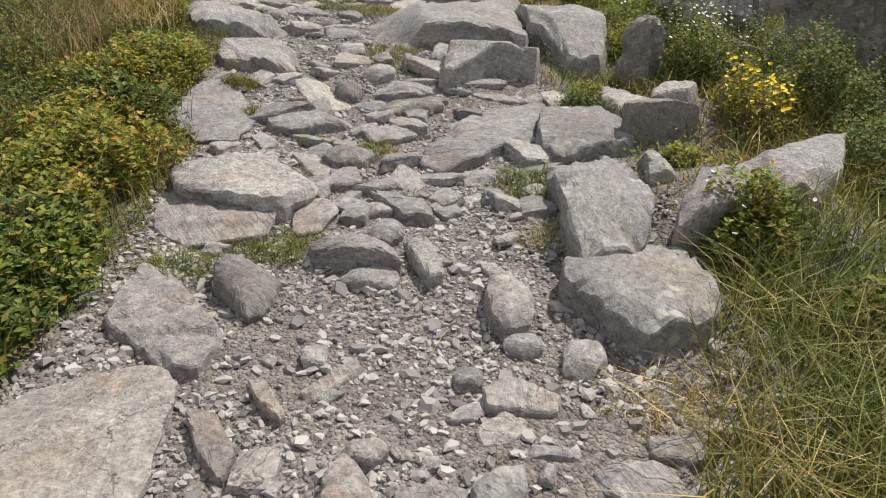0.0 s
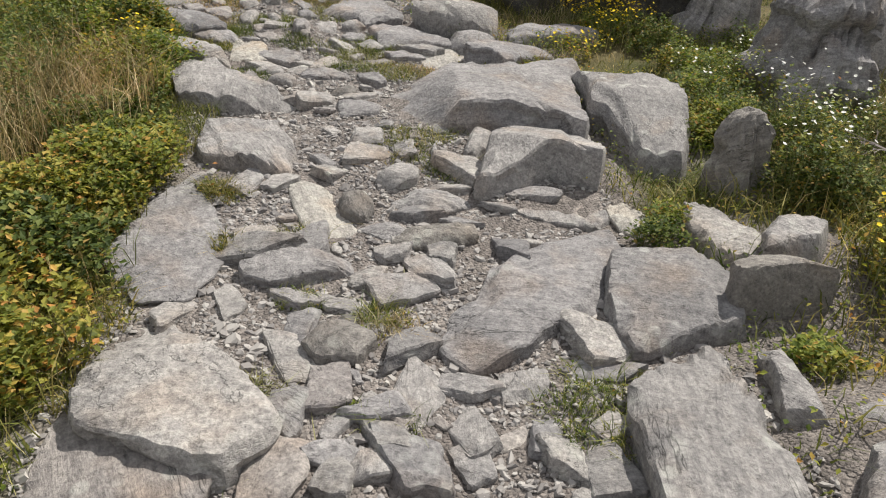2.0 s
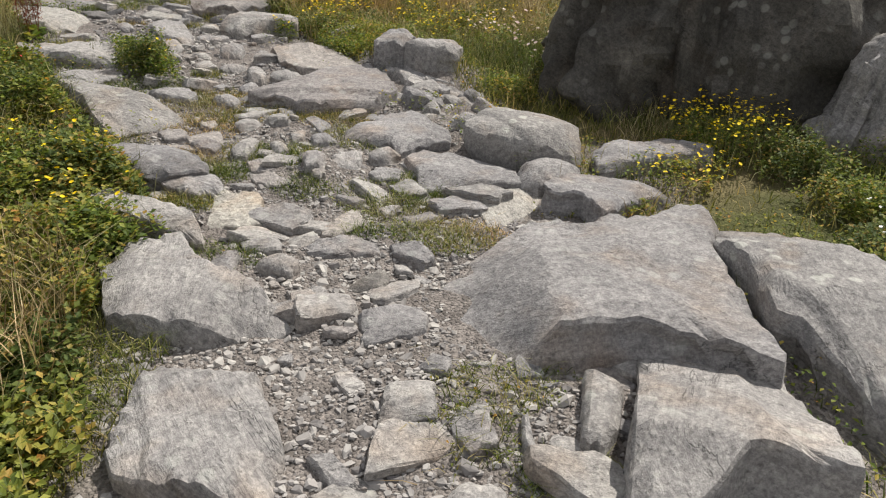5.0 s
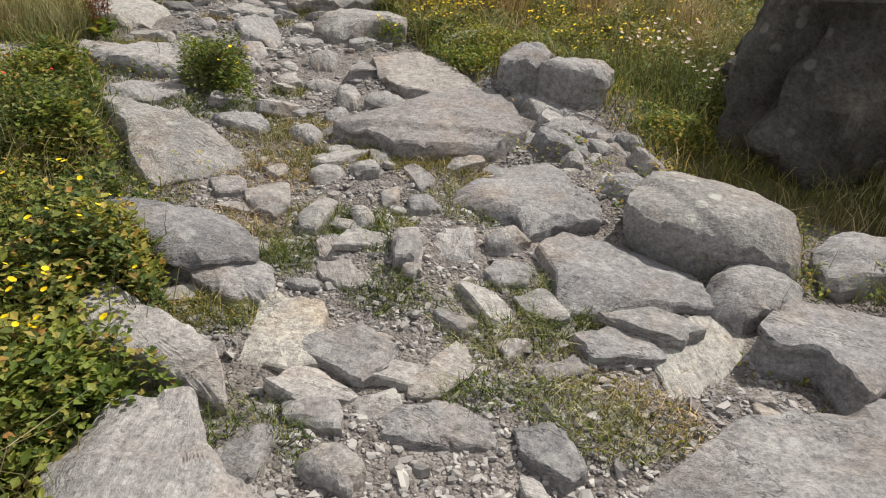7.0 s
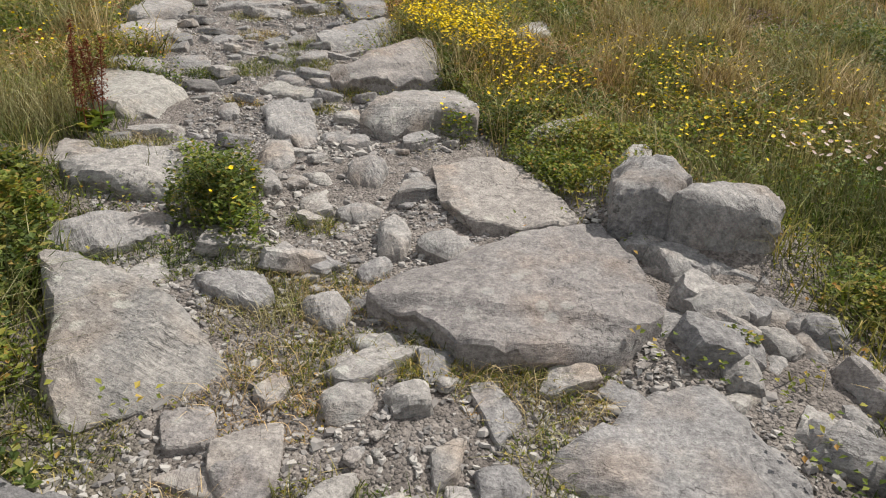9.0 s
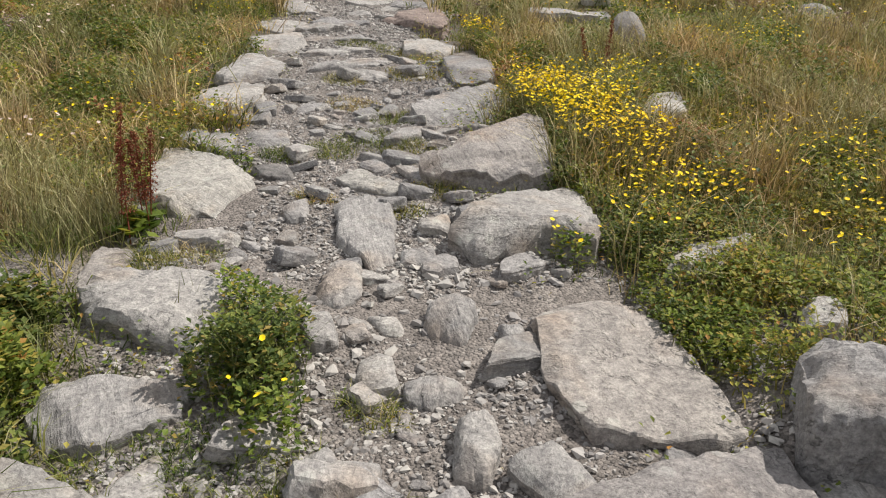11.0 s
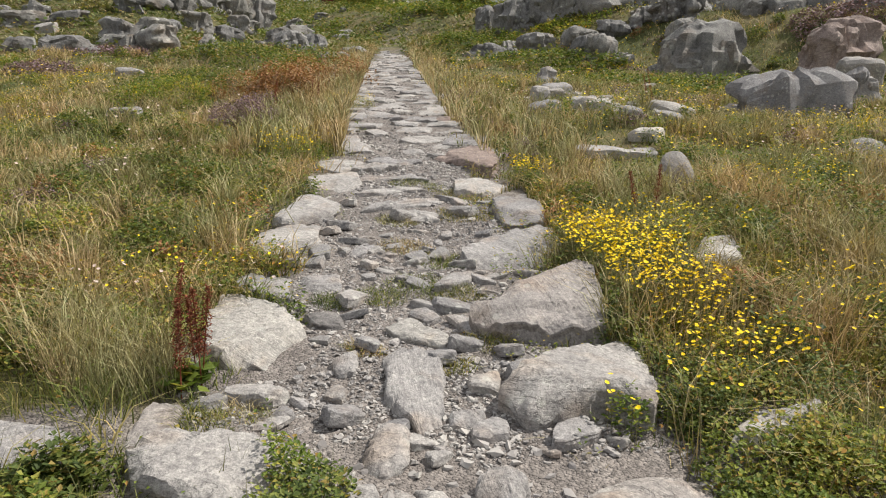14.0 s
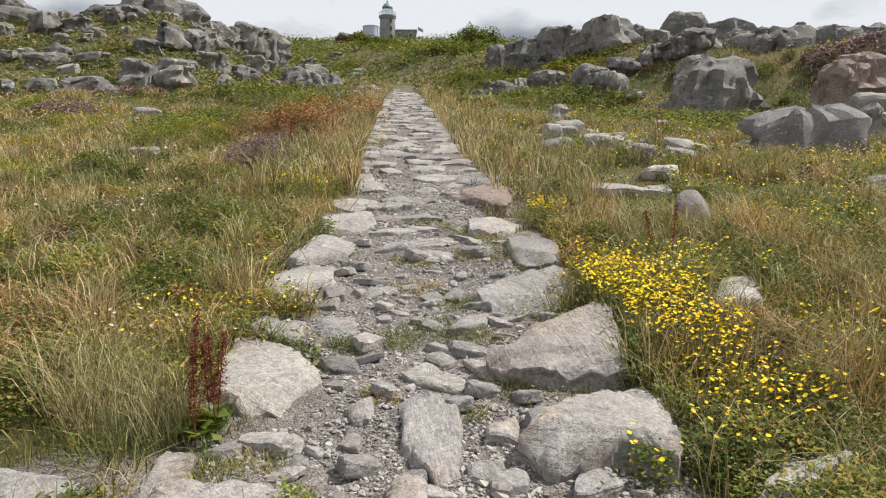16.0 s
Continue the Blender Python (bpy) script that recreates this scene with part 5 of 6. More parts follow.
POSTWOOD = plain("weathered_post", (0.12, 0.11, 0.10), 0.9, 0, 0.2, 4.0)
glass, gn, gl, gb = material("lantern_glass", 0.05, 0.5)
gb.inputs["Transmission Weight"].default_value = 0.9
gb.inputs["Base Color"].default_value = (0.8, 0.88, 0.92, 1)


def tube(rings, seg=24, cap=True):
    """A lathe form from (radius, z) rings."""
    bm = bmesh.new()
    rows = [[bm.verts.new((r * math.cos(6.28319 * k / seg), r * math.sin(6.28319 * k / seg), z)) for k in range(seg)] for r, z in rings]
    for a, b in zip(rows, rows[1:]):
        for k in range(seg):
            bm.faces.new((a[k], a[(k + 1) % seg], b[(k + 1) % seg], b[k]))
    if cap:
        bm.faces.new(rows[0][::-1])
        bm.faces.new(rows[-1])
    return bm


def box(cx, cy, cz, sx, sy, sz, bm=None):
    bm = bm or bmesh.new()
    bmesh.ops.create_cube(bm, size=1, matrix=Matrix.Translation((cx, cy, cz)) @ Matrix.Diagonal((sx, sy, sz, 1)))
    return bm


def thing(name, m, label, category, group=""):
    ob = new(name)
    ob.matrix_world = m
    return tagged(ob, label, category, group)


def hill(az, r, lift=0.0):
    """A place on the upper hill: bearing left of north and distance from the bend of the trail."""
    x, y = -1.67 - r * math.sin(radians(az)), 7.0 + r * math.cos(radians(az))
    return x, y, ground1(x, y) + lift


x, y, z = hill(38.7, 200)
house = thing("lighthouse", pose(x, y, z - 1.5, 0, 0, 38.7), "grey stone lighthouse tower with a glazed lantern", "lighthouse")
part("tower", tube([(2.3, 0), (2.15, 6.9), (2.35, 7.0), (2.35, 7.5), (2.0, 7.55)]), TOWER, house)
part("gallery", tube([(2.5, 7.5), (2.5, 7.75), (1.5, 7.76), (1.5, 7.9)]), IRON, house, "iron gallery floor")
lamp = part("lantern", tube([(1.35, 7.9), (1.35, 10.0)], 16), glass, house, "glazed lantern")
for k in range(8):
    a = k * math.pi / 4
    part("glazing_bar", box(1.38 * math.cos(a), 1.38 * math.sin(a), 8.95, 0.09, 0.09, 2.1), IRON, lamp)
    part("rail_post", box(2.4 * math.cos(a), 2.4 * math.sin(a), 8.2, 0.08, 0.08, 0.9), IRON, house)
part("rail", tube([(2.36, 8.6), (2.44, 8.6), (2.44, 8.68), (2.36, 8.68)], 24, False), IRON, house)
part("dome", tube([(1.5, 10.0), (1.45, 10.3), (1.1, 10.9), (0.5, 11.35), (0.22, 11.45), (0.28, 11.7), (0.12, 11.95), (0.06, 12.6)], 20), IRON, house, "grey-green iron dome")
for k in range(3):
    part("window", box(0.9, -2.05, 1.8 + 2.2 * k, 0.6, 0.4, 1.0), DARKPANE, house)

x, y, z = hill(40.05, 192)
tank = thing("water_tank", pose(x, y, z - 1.6, 0, 0, 40), "grey-blue sheet metal cylindrical tank beside the lighthouse", "tank")
part("shell", tube([(2.25, 0), (2.25, 5.0)], 18), ZINC, tank)
part("roof", tube([(2.35, 5.0), (2.35, 5.15), (0.3, 5.7)], 18), ZINC, tank)
for k in range(9):
    a = k * 0.698
    part("rib", box(2.27 * math.cos(a), 2.27 * math.sin(a), 2.5, 0.12, 0.12, 5.0), ZINC, tank)
part("band", tube([(2.3, 2.4), (2.3, 2.6)], 18), ZINC, tank)


def cottage(name, az, r, lift, size, turn, wall_mat, roof_mat, label, rise=0.9, windows=3):
    w, d, h = size
    x, y, z = hill(az, r, lift)
    ob = thing(name, pose(x, y, z, 0, 0, az + turn), label, "house")
    part("wall", box(0, 0, h / 2, w, d, h), wall_mat, ob)
    bm = bmesh.new()
    c = [bm.verts.new(p) for p in ((-w / 2 - 0.2, -d / 2 - 0.25, h), (w / 2 + 0.2, -d / 2 - 0.25, h), (w / 2 + 0.2, d / 2 + 0.25, h), (-w / 2 - 0.2, d / 2 + 0.25, h), (-w / 2 - 0.2, 0, h + rise), (w / 2 + 0.2, 0, h + rise))]
    for f in ((0, 1, 5, 4), (2, 3, 4, 5), (0, 4, 3), (1, 2, 5), (3, 2, 1, 0)):
        bm.faces.new([c[k] for k in f])
    part("roof", bm, roof_mat, ob)
    for k in range(windows):
        win = part("window", box(w * ((k + 0.5) / windows - 0.5), -d / 2 - 0.02, h * 0.55, 0.7, 0.1, 0.9), DARKPANE, ob)
        part("frame", box(w * ((k + 0.5) / windows - 0.5), -d / 2 - 0.05, h * 0.55 + 0.5, 0.9, 0.12, 0.12), WHITEWASH, win)
    return ob


cottage("house", 37.3, 202, -0.6, (6.5, 5, 2.9), 0, TOWER, ROOFING, "low grey stone house with a dark roof beside the lighthouse", 0.8, 2)
cottage("cabin", 42.1, 185, -1.2, (4.2, 3.5, 1.9), 60, REDWOOD, ROOFING, "small red wooden cabin with a dark roof", 1.1, 1)
ob = cottage("house", 45.0, 190, -2.6, (8.0, 5, 2.6), 0, WHITEWASH, ROOFING, "low whitewashed house on the hilltop", 0.7, 3)
for k in (-2.4, -0.6, 2.2):
    part("chimney", box(k, 0, 3.4, 0.6, 0.6, 1.0), TOWER, ob)
x, y, z = hill(36.25, 205)
pole = thing("flagpole", pose(x, y, z, 0, 0, 30), "slender pole with a wind-blown flag", "flagpole")
part("pole", tube([(0.06, 0), (0.04, 4.9)], 8), WHITEWASH, pole)
flag = bmesh.new()
fl = [[flag.verts.new((0.05 + 0.25 * k, 0.12 * math.sin(k * 1.1), 3.9 - 0.12 * k + j * 0.95)) for j in (0, 1)] for k in range(7)]
for a, b in zip(fl, fl[1:]):
    flag.faces.new((a[0], b[0], b[1], a[1]))
part("flag", flag, FLAGCLOTH, pole)
post = thing("fence_post", pose(*hill(35.9, 190, -0.1)), "weathered wooden fence post on the ridge", "fence post", "posts of the ridge fence")
part("post", tube([(0.14, 0), (0.13, 1.35), (0.04, 1.5)], 8), POSTWOOD, post)
for k in range(1, 8):
    copy_thing(post, pose(*hill(35.9 - 0.38 * k, 190 - 2 * k, -0.1 - 0.05 * (k % 3)), 0, 0, 20 * k))

# ---- plants ----
rs = np.random.RandomState(23)


def blades_mesh(name, x, y, h, wd, mat, bend=0.45, z=None, stiff=None):
    """Tapered curved blades, three triangles each."""
    n = len(x)
    z = ground(x, y) - 0.01 if z is None else z
    a, b = rs.uniform(0, 6.283, n), rs.uniform(0, 6.283, n)
    lean = h * bend * rs.uniform(0.2, 1.3, n)
    dx, dy = np.cos(a) * lean, np.sin(a) * lean
    wx, wy = np.cos(b) * wd / 2, np.sin(b) * wd / 2
    m, t = 0.55, 1.0
    v = np.zeros((n, 5, 3))
    v[:, 0] = np.stack([x - wx, y - wy, z], 1)
    v[:, 1] = np.stack([x + wx, y + wy, z], 1)
    v[:, 2] = np.stack([x - wx * 0.8 + dx * 0.3, y - wy * 0.8 + dy * 0.3, z + h * m], 1)
    v[:, 3] = np.stack([x + wx * 0.8 + dx * 0.3, y + wy * 0.8 + dy * 0.3, z + h * m], 1)
    v[:, 4] = np.stack([x + dx, y + dy, z + h * (1 - 0.25 * np.minimum(1, lean / h))], 1)
    f = np.array([[0, 1, 3], [0, 3, 2], [2, 3, 4]])
    f = (f[None] + (np.arange(n) * 5)[:, None, None]).reshape(-1, 3)
    return mesh_from(name, v.reshape(-1, 3), f, mat)


def leaves_mesh(name, p, size, mat, flat=0.5):
    """Folded pointed leaves, two triangles each, at the points p."""
    n = len(p)
    a = rs.uniform(0, 6.283, n)
    up = rs.uniform(-0.5, 0.9, n) * (1 - flat) + 0.25
    d = np.stack([np.cos(a) * np.cos(up), np.sin(a) * np.cos(up), np.sin(up)], 1)
    s = np.stack([-np.sin(a), np.cos(a), rs.uniform(-0.5, 0.5, n)], 1)
    ln, wd = (size * rs.uniform(0.7, 1.4, n))[:, None], (size * rs.uniform(0.28, 0.45, n))[:, None]
    v = np.stack([p, p + d * ln * 0.45 - s * wd + [0, 0, 0.004], p + d * ln, p + d * ln * 0.45 + s * wd + [0, 0, 0.004]], 1)
    f = (np.array([[0, 1, 2], [0, 2, 3]])[None] + (np.arange(n) * 4)[:, None, None]).reshape(-1, 3)
    return mesh_from(name, v.reshape(-1, 3), f, mat)


def blooms_mesh(name, p, size, mat):
    """Small flower heads: shallow six-rayed cups."""
    n = len(p)
    k = np.arange(6) * math.pi / 3
    ring = np.stack([np.cos(k), np.sin(k), np.full(6, 0.25)], 1)
    ring = np.concatenate([[[0, 0, 0]], ring])
    tl = rs.uniform(-0.6, 0.6, (n, 2))
    v = ring[None] * (size * rs.uniform(0.7, 1.3, n))[:, None, None]
    v[..., 2] += v[..., 0] * tl[:, :1] + v[..., 1] * tl[:, 1:]
    v = v + p[:, None]
    f = np.array([[0, j + 1, (j + 1) % 6 + 1] for j in range(6)])
    f = (f[None] + (np.arange(n) * 7)[:, None, None]).reshape(-1, 3)
    return mesh_from(name, v.reshape(-1, 3), f, mat)


def child(name, me, parent, label=""):
    ob = new(name, me)
    ob.parent = parent
    return tagged(ob, label, kind="stuff")


def dome_points(n, x, y, rx, ry, h, shell=0.6):
    """Points in a lumpy dome of leaves, most of them near its skin."""
    a, r = rs.uniform(0, 6.283, n), np.sqrt(rs.rand(n))
    t = rs.rand(n) ** shell
    lump = 0.75 + 0.35 * fractal(np.stack([np.cos(a) * r * 2.2 + x * 3, np.sin(a) * r * 2.2 + y * 3, np.full(n, x)], 1), 2)
    lump = np.maximum(lump, 0.2)
    px, py = x + np.cos(a) * r * rx * lump, y + np.sin(a) * r * ry * lump
    top = h * np.sqrt(np.maximum(1 - r ** 2.4, 0.03)) * lump
    return np.stack([px, py, ground(px, py) + 0.02 + top * t], 1)


def shrub(x, y, rx, ry, h, n, size=0.022, mat=LEAF, label="low leafy green shrub beside the trail", twig_mat=STEM):
    ob = thing("shrub", Matrix.Identity(4), label, "shrub", "shrubs of the slope")
    pts = dome_points(n, x, y, rx, ry, h)
    if y < 15:
        pts = pts[clear_of_stones(pts[:, 0], pts[:, 1], -0.05)]
    child("foliage", leaves_mesh("foliage", pts, size, mat), ob)
    k = max(20, n // 40)
    a, r = rs.uniform(0, 6.283, k), np.sqrt(rs.rand(k)) * 0.8
    child("twig", blades_mesh("twig", x + np.cos(a) * r * rx, y + np.sin(a) * r * ry, h * rs.uniform(0.6, 1.05, k), np.full(k, 0.005), twig_mat, 0.5), ob, "thin stems")
    return ob


def flowers(x, y, rx, ry, h, n, size, mat, label, leaves=600, name="flower_clump", leaf_mat=LEAF):
    ob = thing(name, Matrix.Identity(4), label, "flowers", "wild flowers")
    a, r = rs.uniform(0, 6.283, n), np.sqrt(rs.rand(n))
    fx, fy = x + np.cos(a) * r * rx, y + np.sin(a) * r * ry
    ok = clear_of_stones(fx, fy, -0.02)
    fx, fy = fx[ok], fy[ok]
    n = len(fx)
    fh = h * rs.uniform(0.65, 1.1, n)
    g = ground(fx, fy)
    child("bloom", blooms_mesh("bloom", np.stack([fx, fy, g + fh], 1), size, mat), ob)
    child("stem", blades_mesh("stem", fx, fy, fh * 1.02, np.full(n, 0.004), STEM, 0.05), ob)
    if leaves:
        child("foliage", leaves_mesh("foliage", dome_points(leaves, x, y, rx * 1.05, ry * 1.05, h * 0.95), 0.028, leaf_mat), ob)
    return ob


def scatter(n, x0, x1, y0, y1, near, far, margin=0.01):
    """Points in a box, between near and far metres from the trail's edge, clear of stones."""
    x, y = rs.uniform(x0, x1, n), rs.uniform(y0, y1, n)
    side, along = beside(x, y)
    e = trail_edge(side, along) + 0.22 * fractal(np.stack([x * 2.5, y * 2.5, x * 0], 1), 2)
    ok = (e > near) & (e < far)
    x, y, e = x[ok], y[ok], e[ok]
    ok = clear_of_stones(x, y, margin)
    return x[ok], y[ok], e[ok]


def patch(x, y, scale, off=0.0):
    return fractal(np.stack([x * scale + off, y * scale + off, np.full(len(x), off)], 1), 3)


# turf near the trail
x, y, e = scatter(150000, -7.5, 4.2, 0.6, 14.0, 0.0, 3.6)
p = patch(x, y, 0.9, 3)
keep = rs.rand(len(x)) < np.clip(0.75 + 0.5 * p, 0.15, 1)
x, y, e, p = x[keep], y[keep], e[keep], p[keep]
h = np.clip(0.05 + 0.10 * smooth(e / 0.7) + 0.07 * p, 0.03, 0.3) * rs.uniform(0.4, 1.6, len(x))
tagged(new("grass", blades_mesh("grass", x, y, h, 0.0035 + 0.0045 * rs.rand(len(x)), GRASS, 1.1)), "green and yellowing grass beside the trail", "grass", kind="stuff")
x, y, e = scatter(70000, -8, 4.2, 0.6, 14.0, 0.25, 3.6)
p = patch(x, y, 0.7, 8)
keep = (p > 0.1 - 0.3 * rs.rand(len(x)))
x, y, p = x[keep], y[keep], p[keep]
tagged(new("dry_grass", blades_mesh("dry_grass", x, y, (0.2 + 0.16 * p) * rs.uniform(0.5, 1.4, len(x)), 0.003 + 0.002 * rs.rand(len(x)), DRY, 0.95)), "tall straw-coloured dry grass in tufts", "grass", kind="stuff")
n = 26000
x, y = rs.uniform(-2.7, -1.2, n), rs.uniform(2.8, 6.4, n)
near = x + 1.75 + 0.28 * (y - 4.2) + 0.18 * patch(x, y, 2.0, 4)
ok = (np.abs(near) < 0.38) & clear_of_stones(x, y, 0.0)
x, y = x[ok], y[ok]
tagged(new("short_grass", blades_mesh("short_grass", x, y, rs.uniform(0.03, 0.13, len(x)), 0.003 + 0.002 * rs.rand(len(x)), GRASS, 1.3)), "fine short green grass beside the blocks", "grass", kind="stuff")
# low leafy ground cover
x, y, e = scatter(90000, -7, 4.2, 0.6, 13.5, -0.02, 3.4)
p = patch(x, y, 0.8, 15)
keep = p > -0.1 - 0.25 * rs.rand(len(x))
x, y, p = x[keep], y[keep], p[keep]
pts = np.stack([x, y, ground(x, y) + (0.02 + 0.12 * np.clip(p + 0.4, 0, 1)) * rs.rand(len(x))], 1)
tagged(new("leafy_ground_cover", leaves_mesh("leafy_ground_cover", pts, 0.022, LEAF)), "low green leafy plants covering the ground", "ground cover", kind="stuff")


# the open slope further up
def polar(n, r0, r1, a0, a1, power):
    r, a = r0 + (r1 - r0) * rs.rand(n) ** power, np.radians(rs.uniform(a0, a1, n))
    x, y = -1.7 - r * np.sin(a), 7.0 + r * np.cos(a)
    side, along = beside(x, y)
    ok = trail_edge(side, along) + 0.34 * patch(x, y, 1.5) > 0.0
    x, y, r = x[ok], y[ok], r[ok]
    ok = clear_of_stones(x, y, 0.0)
    return x[ok], y[ok], r[ok]


x, y, r = polar(125000, 4.2, 40, -58, 76, 1.5)
p = patch(x, y, 0.5, 2)
side, along = beside(x, y)
keep = p < 0.25 - 0.3 * (side > 0) + 0.5 * rs.rand(len(x))
x, y, r, p = x[keep], y[keep], r[keep], p[keep]
tagged(new("grass", blades_mesh("grass", x, y, np.clip(0.10 + 0.05 * p + 0.11 * patch(x, y, 1.9, 6), 0.03, 0.4) * rs.uniform(0.4, 1.6, len(x)), 0.005 + 0.0012 * r, GRASS, 1.5)), "green and yellowing grass on the open slope", "grass", kind="stuff")
x, y, r = polar(110000, 4.5, 60, -58, 76, 1.5)
p = patch(x, y, 0.5, 2)
side, along = beside(x, y)
keep = p > -0.2 - 0.35 * (side > 0) + 0.55 * (rs.rand(len(x)) - 0.5)
x, y, r, p = x[keep], y[keep], r[keep], p[keep]
tagged(new("dry_grass", blades_mesh("dry_grass", x, y, (0.19 + 0.12 * p) * rs.uniform(0.4, 1.6, len(x)), 0.004 + 0.0009 * r, DRY, 1.25)), "straw-coloured dry grass on the open slope", "grass", kind="stuff")
x, y, r = polar(36000, 35, 200, 22, 76, 1.3)
tagged(new("heath", leaves_mesh("heath", np.stack([x, y, ground(x, y) + 0.25 * rs.rand(len(x)) * (1 + r / 60)], 1), 0.13 + 0.0032 * r, HEATH)), "dark green heath and low scrub on the far hill", "heath", kind="stuff")
x, y, r = polar(36000, 20, 80, -45, 76, 1.2)
tagged(new("heath", leaves_mesh("heath", np.stack([x, y, ground(x, y) + 0.2 * rs.rand(len(x))], 1), 0.03 + 0.0022 * r, HEATH)), "green heath and low scrub on the slope", "heath", kind="stuff")
x, y, r = polar(130000, 4.0, 36, -58, 76, 1.5)
p = patch(x, y, 0.35, 31)
keep = p > -0.15 + 0.5 * (rs.rand(len(x)) - 0.5)
x, y, r = x[keep], y[keep], r[keep]
tagged(new("leafy_herbs", leaves_mesh("leafy_herbs", np.stack([x, y, ground(x, y) + 0.02 + 0.15 * rs.rand(len(x))], 1), 0.026 + 0.0015 * r, LEAF)), "green leafy herbs among the grass", "herbs", kind="stuff")
# sparse yellow flowers over the field
x, y, r = polar(17000, 4.2, 45, -50, 76, 1.3)
p = patch(x, y, 0.33, 12)
side, along = beside(x, y)
keep = p > np.where(side > 0, 0.2, 0.42)
x, y, r = x[keep], y[keep], r[keep]
tagged(new("yellow_flowers", blooms_mesh("yellow_flowers", np.stack([x, y, ground(x, y) + rs.uniform(0.15, 0.38, len(x))], 1), 0.006 + 0.0008 * r, YELLOW)), "scattered small yellow flowers in the grass", "flowers", kind="stuff")
x, y, r = polar(8000, 4.5, 40, -24, 76, 1.3)
p = patch(x, y, 0.4, 44)
keep = p > 0.15
x, y, r = x[keep], y[keep], r[keep]
tagged(new("faded_flowers", blooms_mesh("faded_flowers", np.stack([x, y, ground(x, y) + rs.uniform(0.15, 0.4, len(x))], 1), 0.008 + 0.0008 * r, PINK)), "scattered faded pinkish white flower heads in the grass", "flowers", kind="stuff")


def mounds(name, label, category, n, r0, r1, spread_r, hgt, leaves, size, mat, a0=-55, a1=74, straw=False):
    """Low clumps strewn over the slope, as one mass."""
    cx, cy, cr = polar(n, r0, r1, a0, a1, 1.3)
    pts = []
    for x, y, r in zip(cx, cy, cr):
        rad = spread_r * rs.uniform(0.5, 1.5) * (1 + r / 30)
        q = dome_points(leaves, x, y, rad, rad * rs.uniform(0.6, 1.1), hgt * rs.uniform(0.6, 1.4) * (1 + r / 60))
        pts.append(q)
    q = np.concatenate(pts)
    side, along = beside(q[:, 0], q[:, 1])
    q = q[trail_edge(side, along) > 0.02]
    q = q[clear_of_stones(q[:, 0], q[:, 1])]
    far = np.hypot(q[:, 0] + 1.7, q[:, 1] - 7)
    if straw:
        me = blades_mesh(name, q[:, 0], q[:, 1], hgt * rs.uniform(0.6, 1.8, len(q)), 0.003 + 0.0007 * far, mat, 0.9)
    else:
        me = leaves_mesh(name, q, size * 1.3 + 0.0012 * far, mat)
    return tagged(new(name, me), label, category, kind="stuff")


mounds("green_herb_clumps", "dark green leafy herb clumps over the slope", "herbs", 300, 4.5, 36, 0.34, 0.26, 420, 0.02, LEAF_DARK)
mounds("bright_herb_clumps", "bright green leafy herb clumps over the slope", "herbs", 150, 4.5, 32, 0.3, 0.22, 360, 0.02, LEAF)
mounds("heather_clumps", "brownish purple heather clumps over the slope", "heather", 70, 8, 45, 0.4, 0.22, 320, 0.02, HEATHER)
mounds("bracken_clumps", "rust-brown withered clumps over the slope", "bracken", 90, 4.6, 40, 0.3, 0.22, 260, 0.02, BRACKEN)
mounds("straw_clumps", "straw-coloured dry grass clumps over the slope", "grass", 460, 4.5, 38, 0.3, 0.27, 170, 0.02, DRY, straw=True)


mounds("hill_scrub", "dark green scrub mounds on the hill below the lighthouse", "scrub", 110, 60, 196, 0.7, 0.55, 240, 0.12, LEAF_DARK, 28, 48)
mounds("hill_heath", "grey-green heath mounds on the far slopes", "heath", 120, 40, 150, 0.8, 0.3, 220, 0.1, HEATH, 20, 72)
# small-leaved herbs crowding the upper trail's edges
x, y, e = scatter(52000, -8, 1.5, 7.2, 16, -0.25, 0.9, 0.0)
p = patch(x, y, 1.3, 51)
keep = p > -0.25
x, y, p = x[keep], y[keep], p[keep]
pts = np.stack([x, y, ground(x, y) + 0.01 + (0.05 + 0.15 * np.clip(p + 0.3, 0, 1)) * rs.rand(len(x))], 1)
tagged(new("edge_herbs", leaves_mesh("edge_herbs", pts, 0.024, LEAF)), "small-leaved green herbs crowding the trail edge", "herbs", kind="stuff")

mounds("edge_bushes", "dark leafy low bushes beside the upper trail", "shrub", 130, 4.0, 15, 0.26, 0.3, 330, 0.024, LEAF_DARK, -35, 66)
mounds("tall_straw", "tall tangled straw among the low bushes", "grass", 120, 4.0, 16, 0.24, 0.36, 130, 0.02, DRY, -35, 66, straw=True)

TUFT = [0]


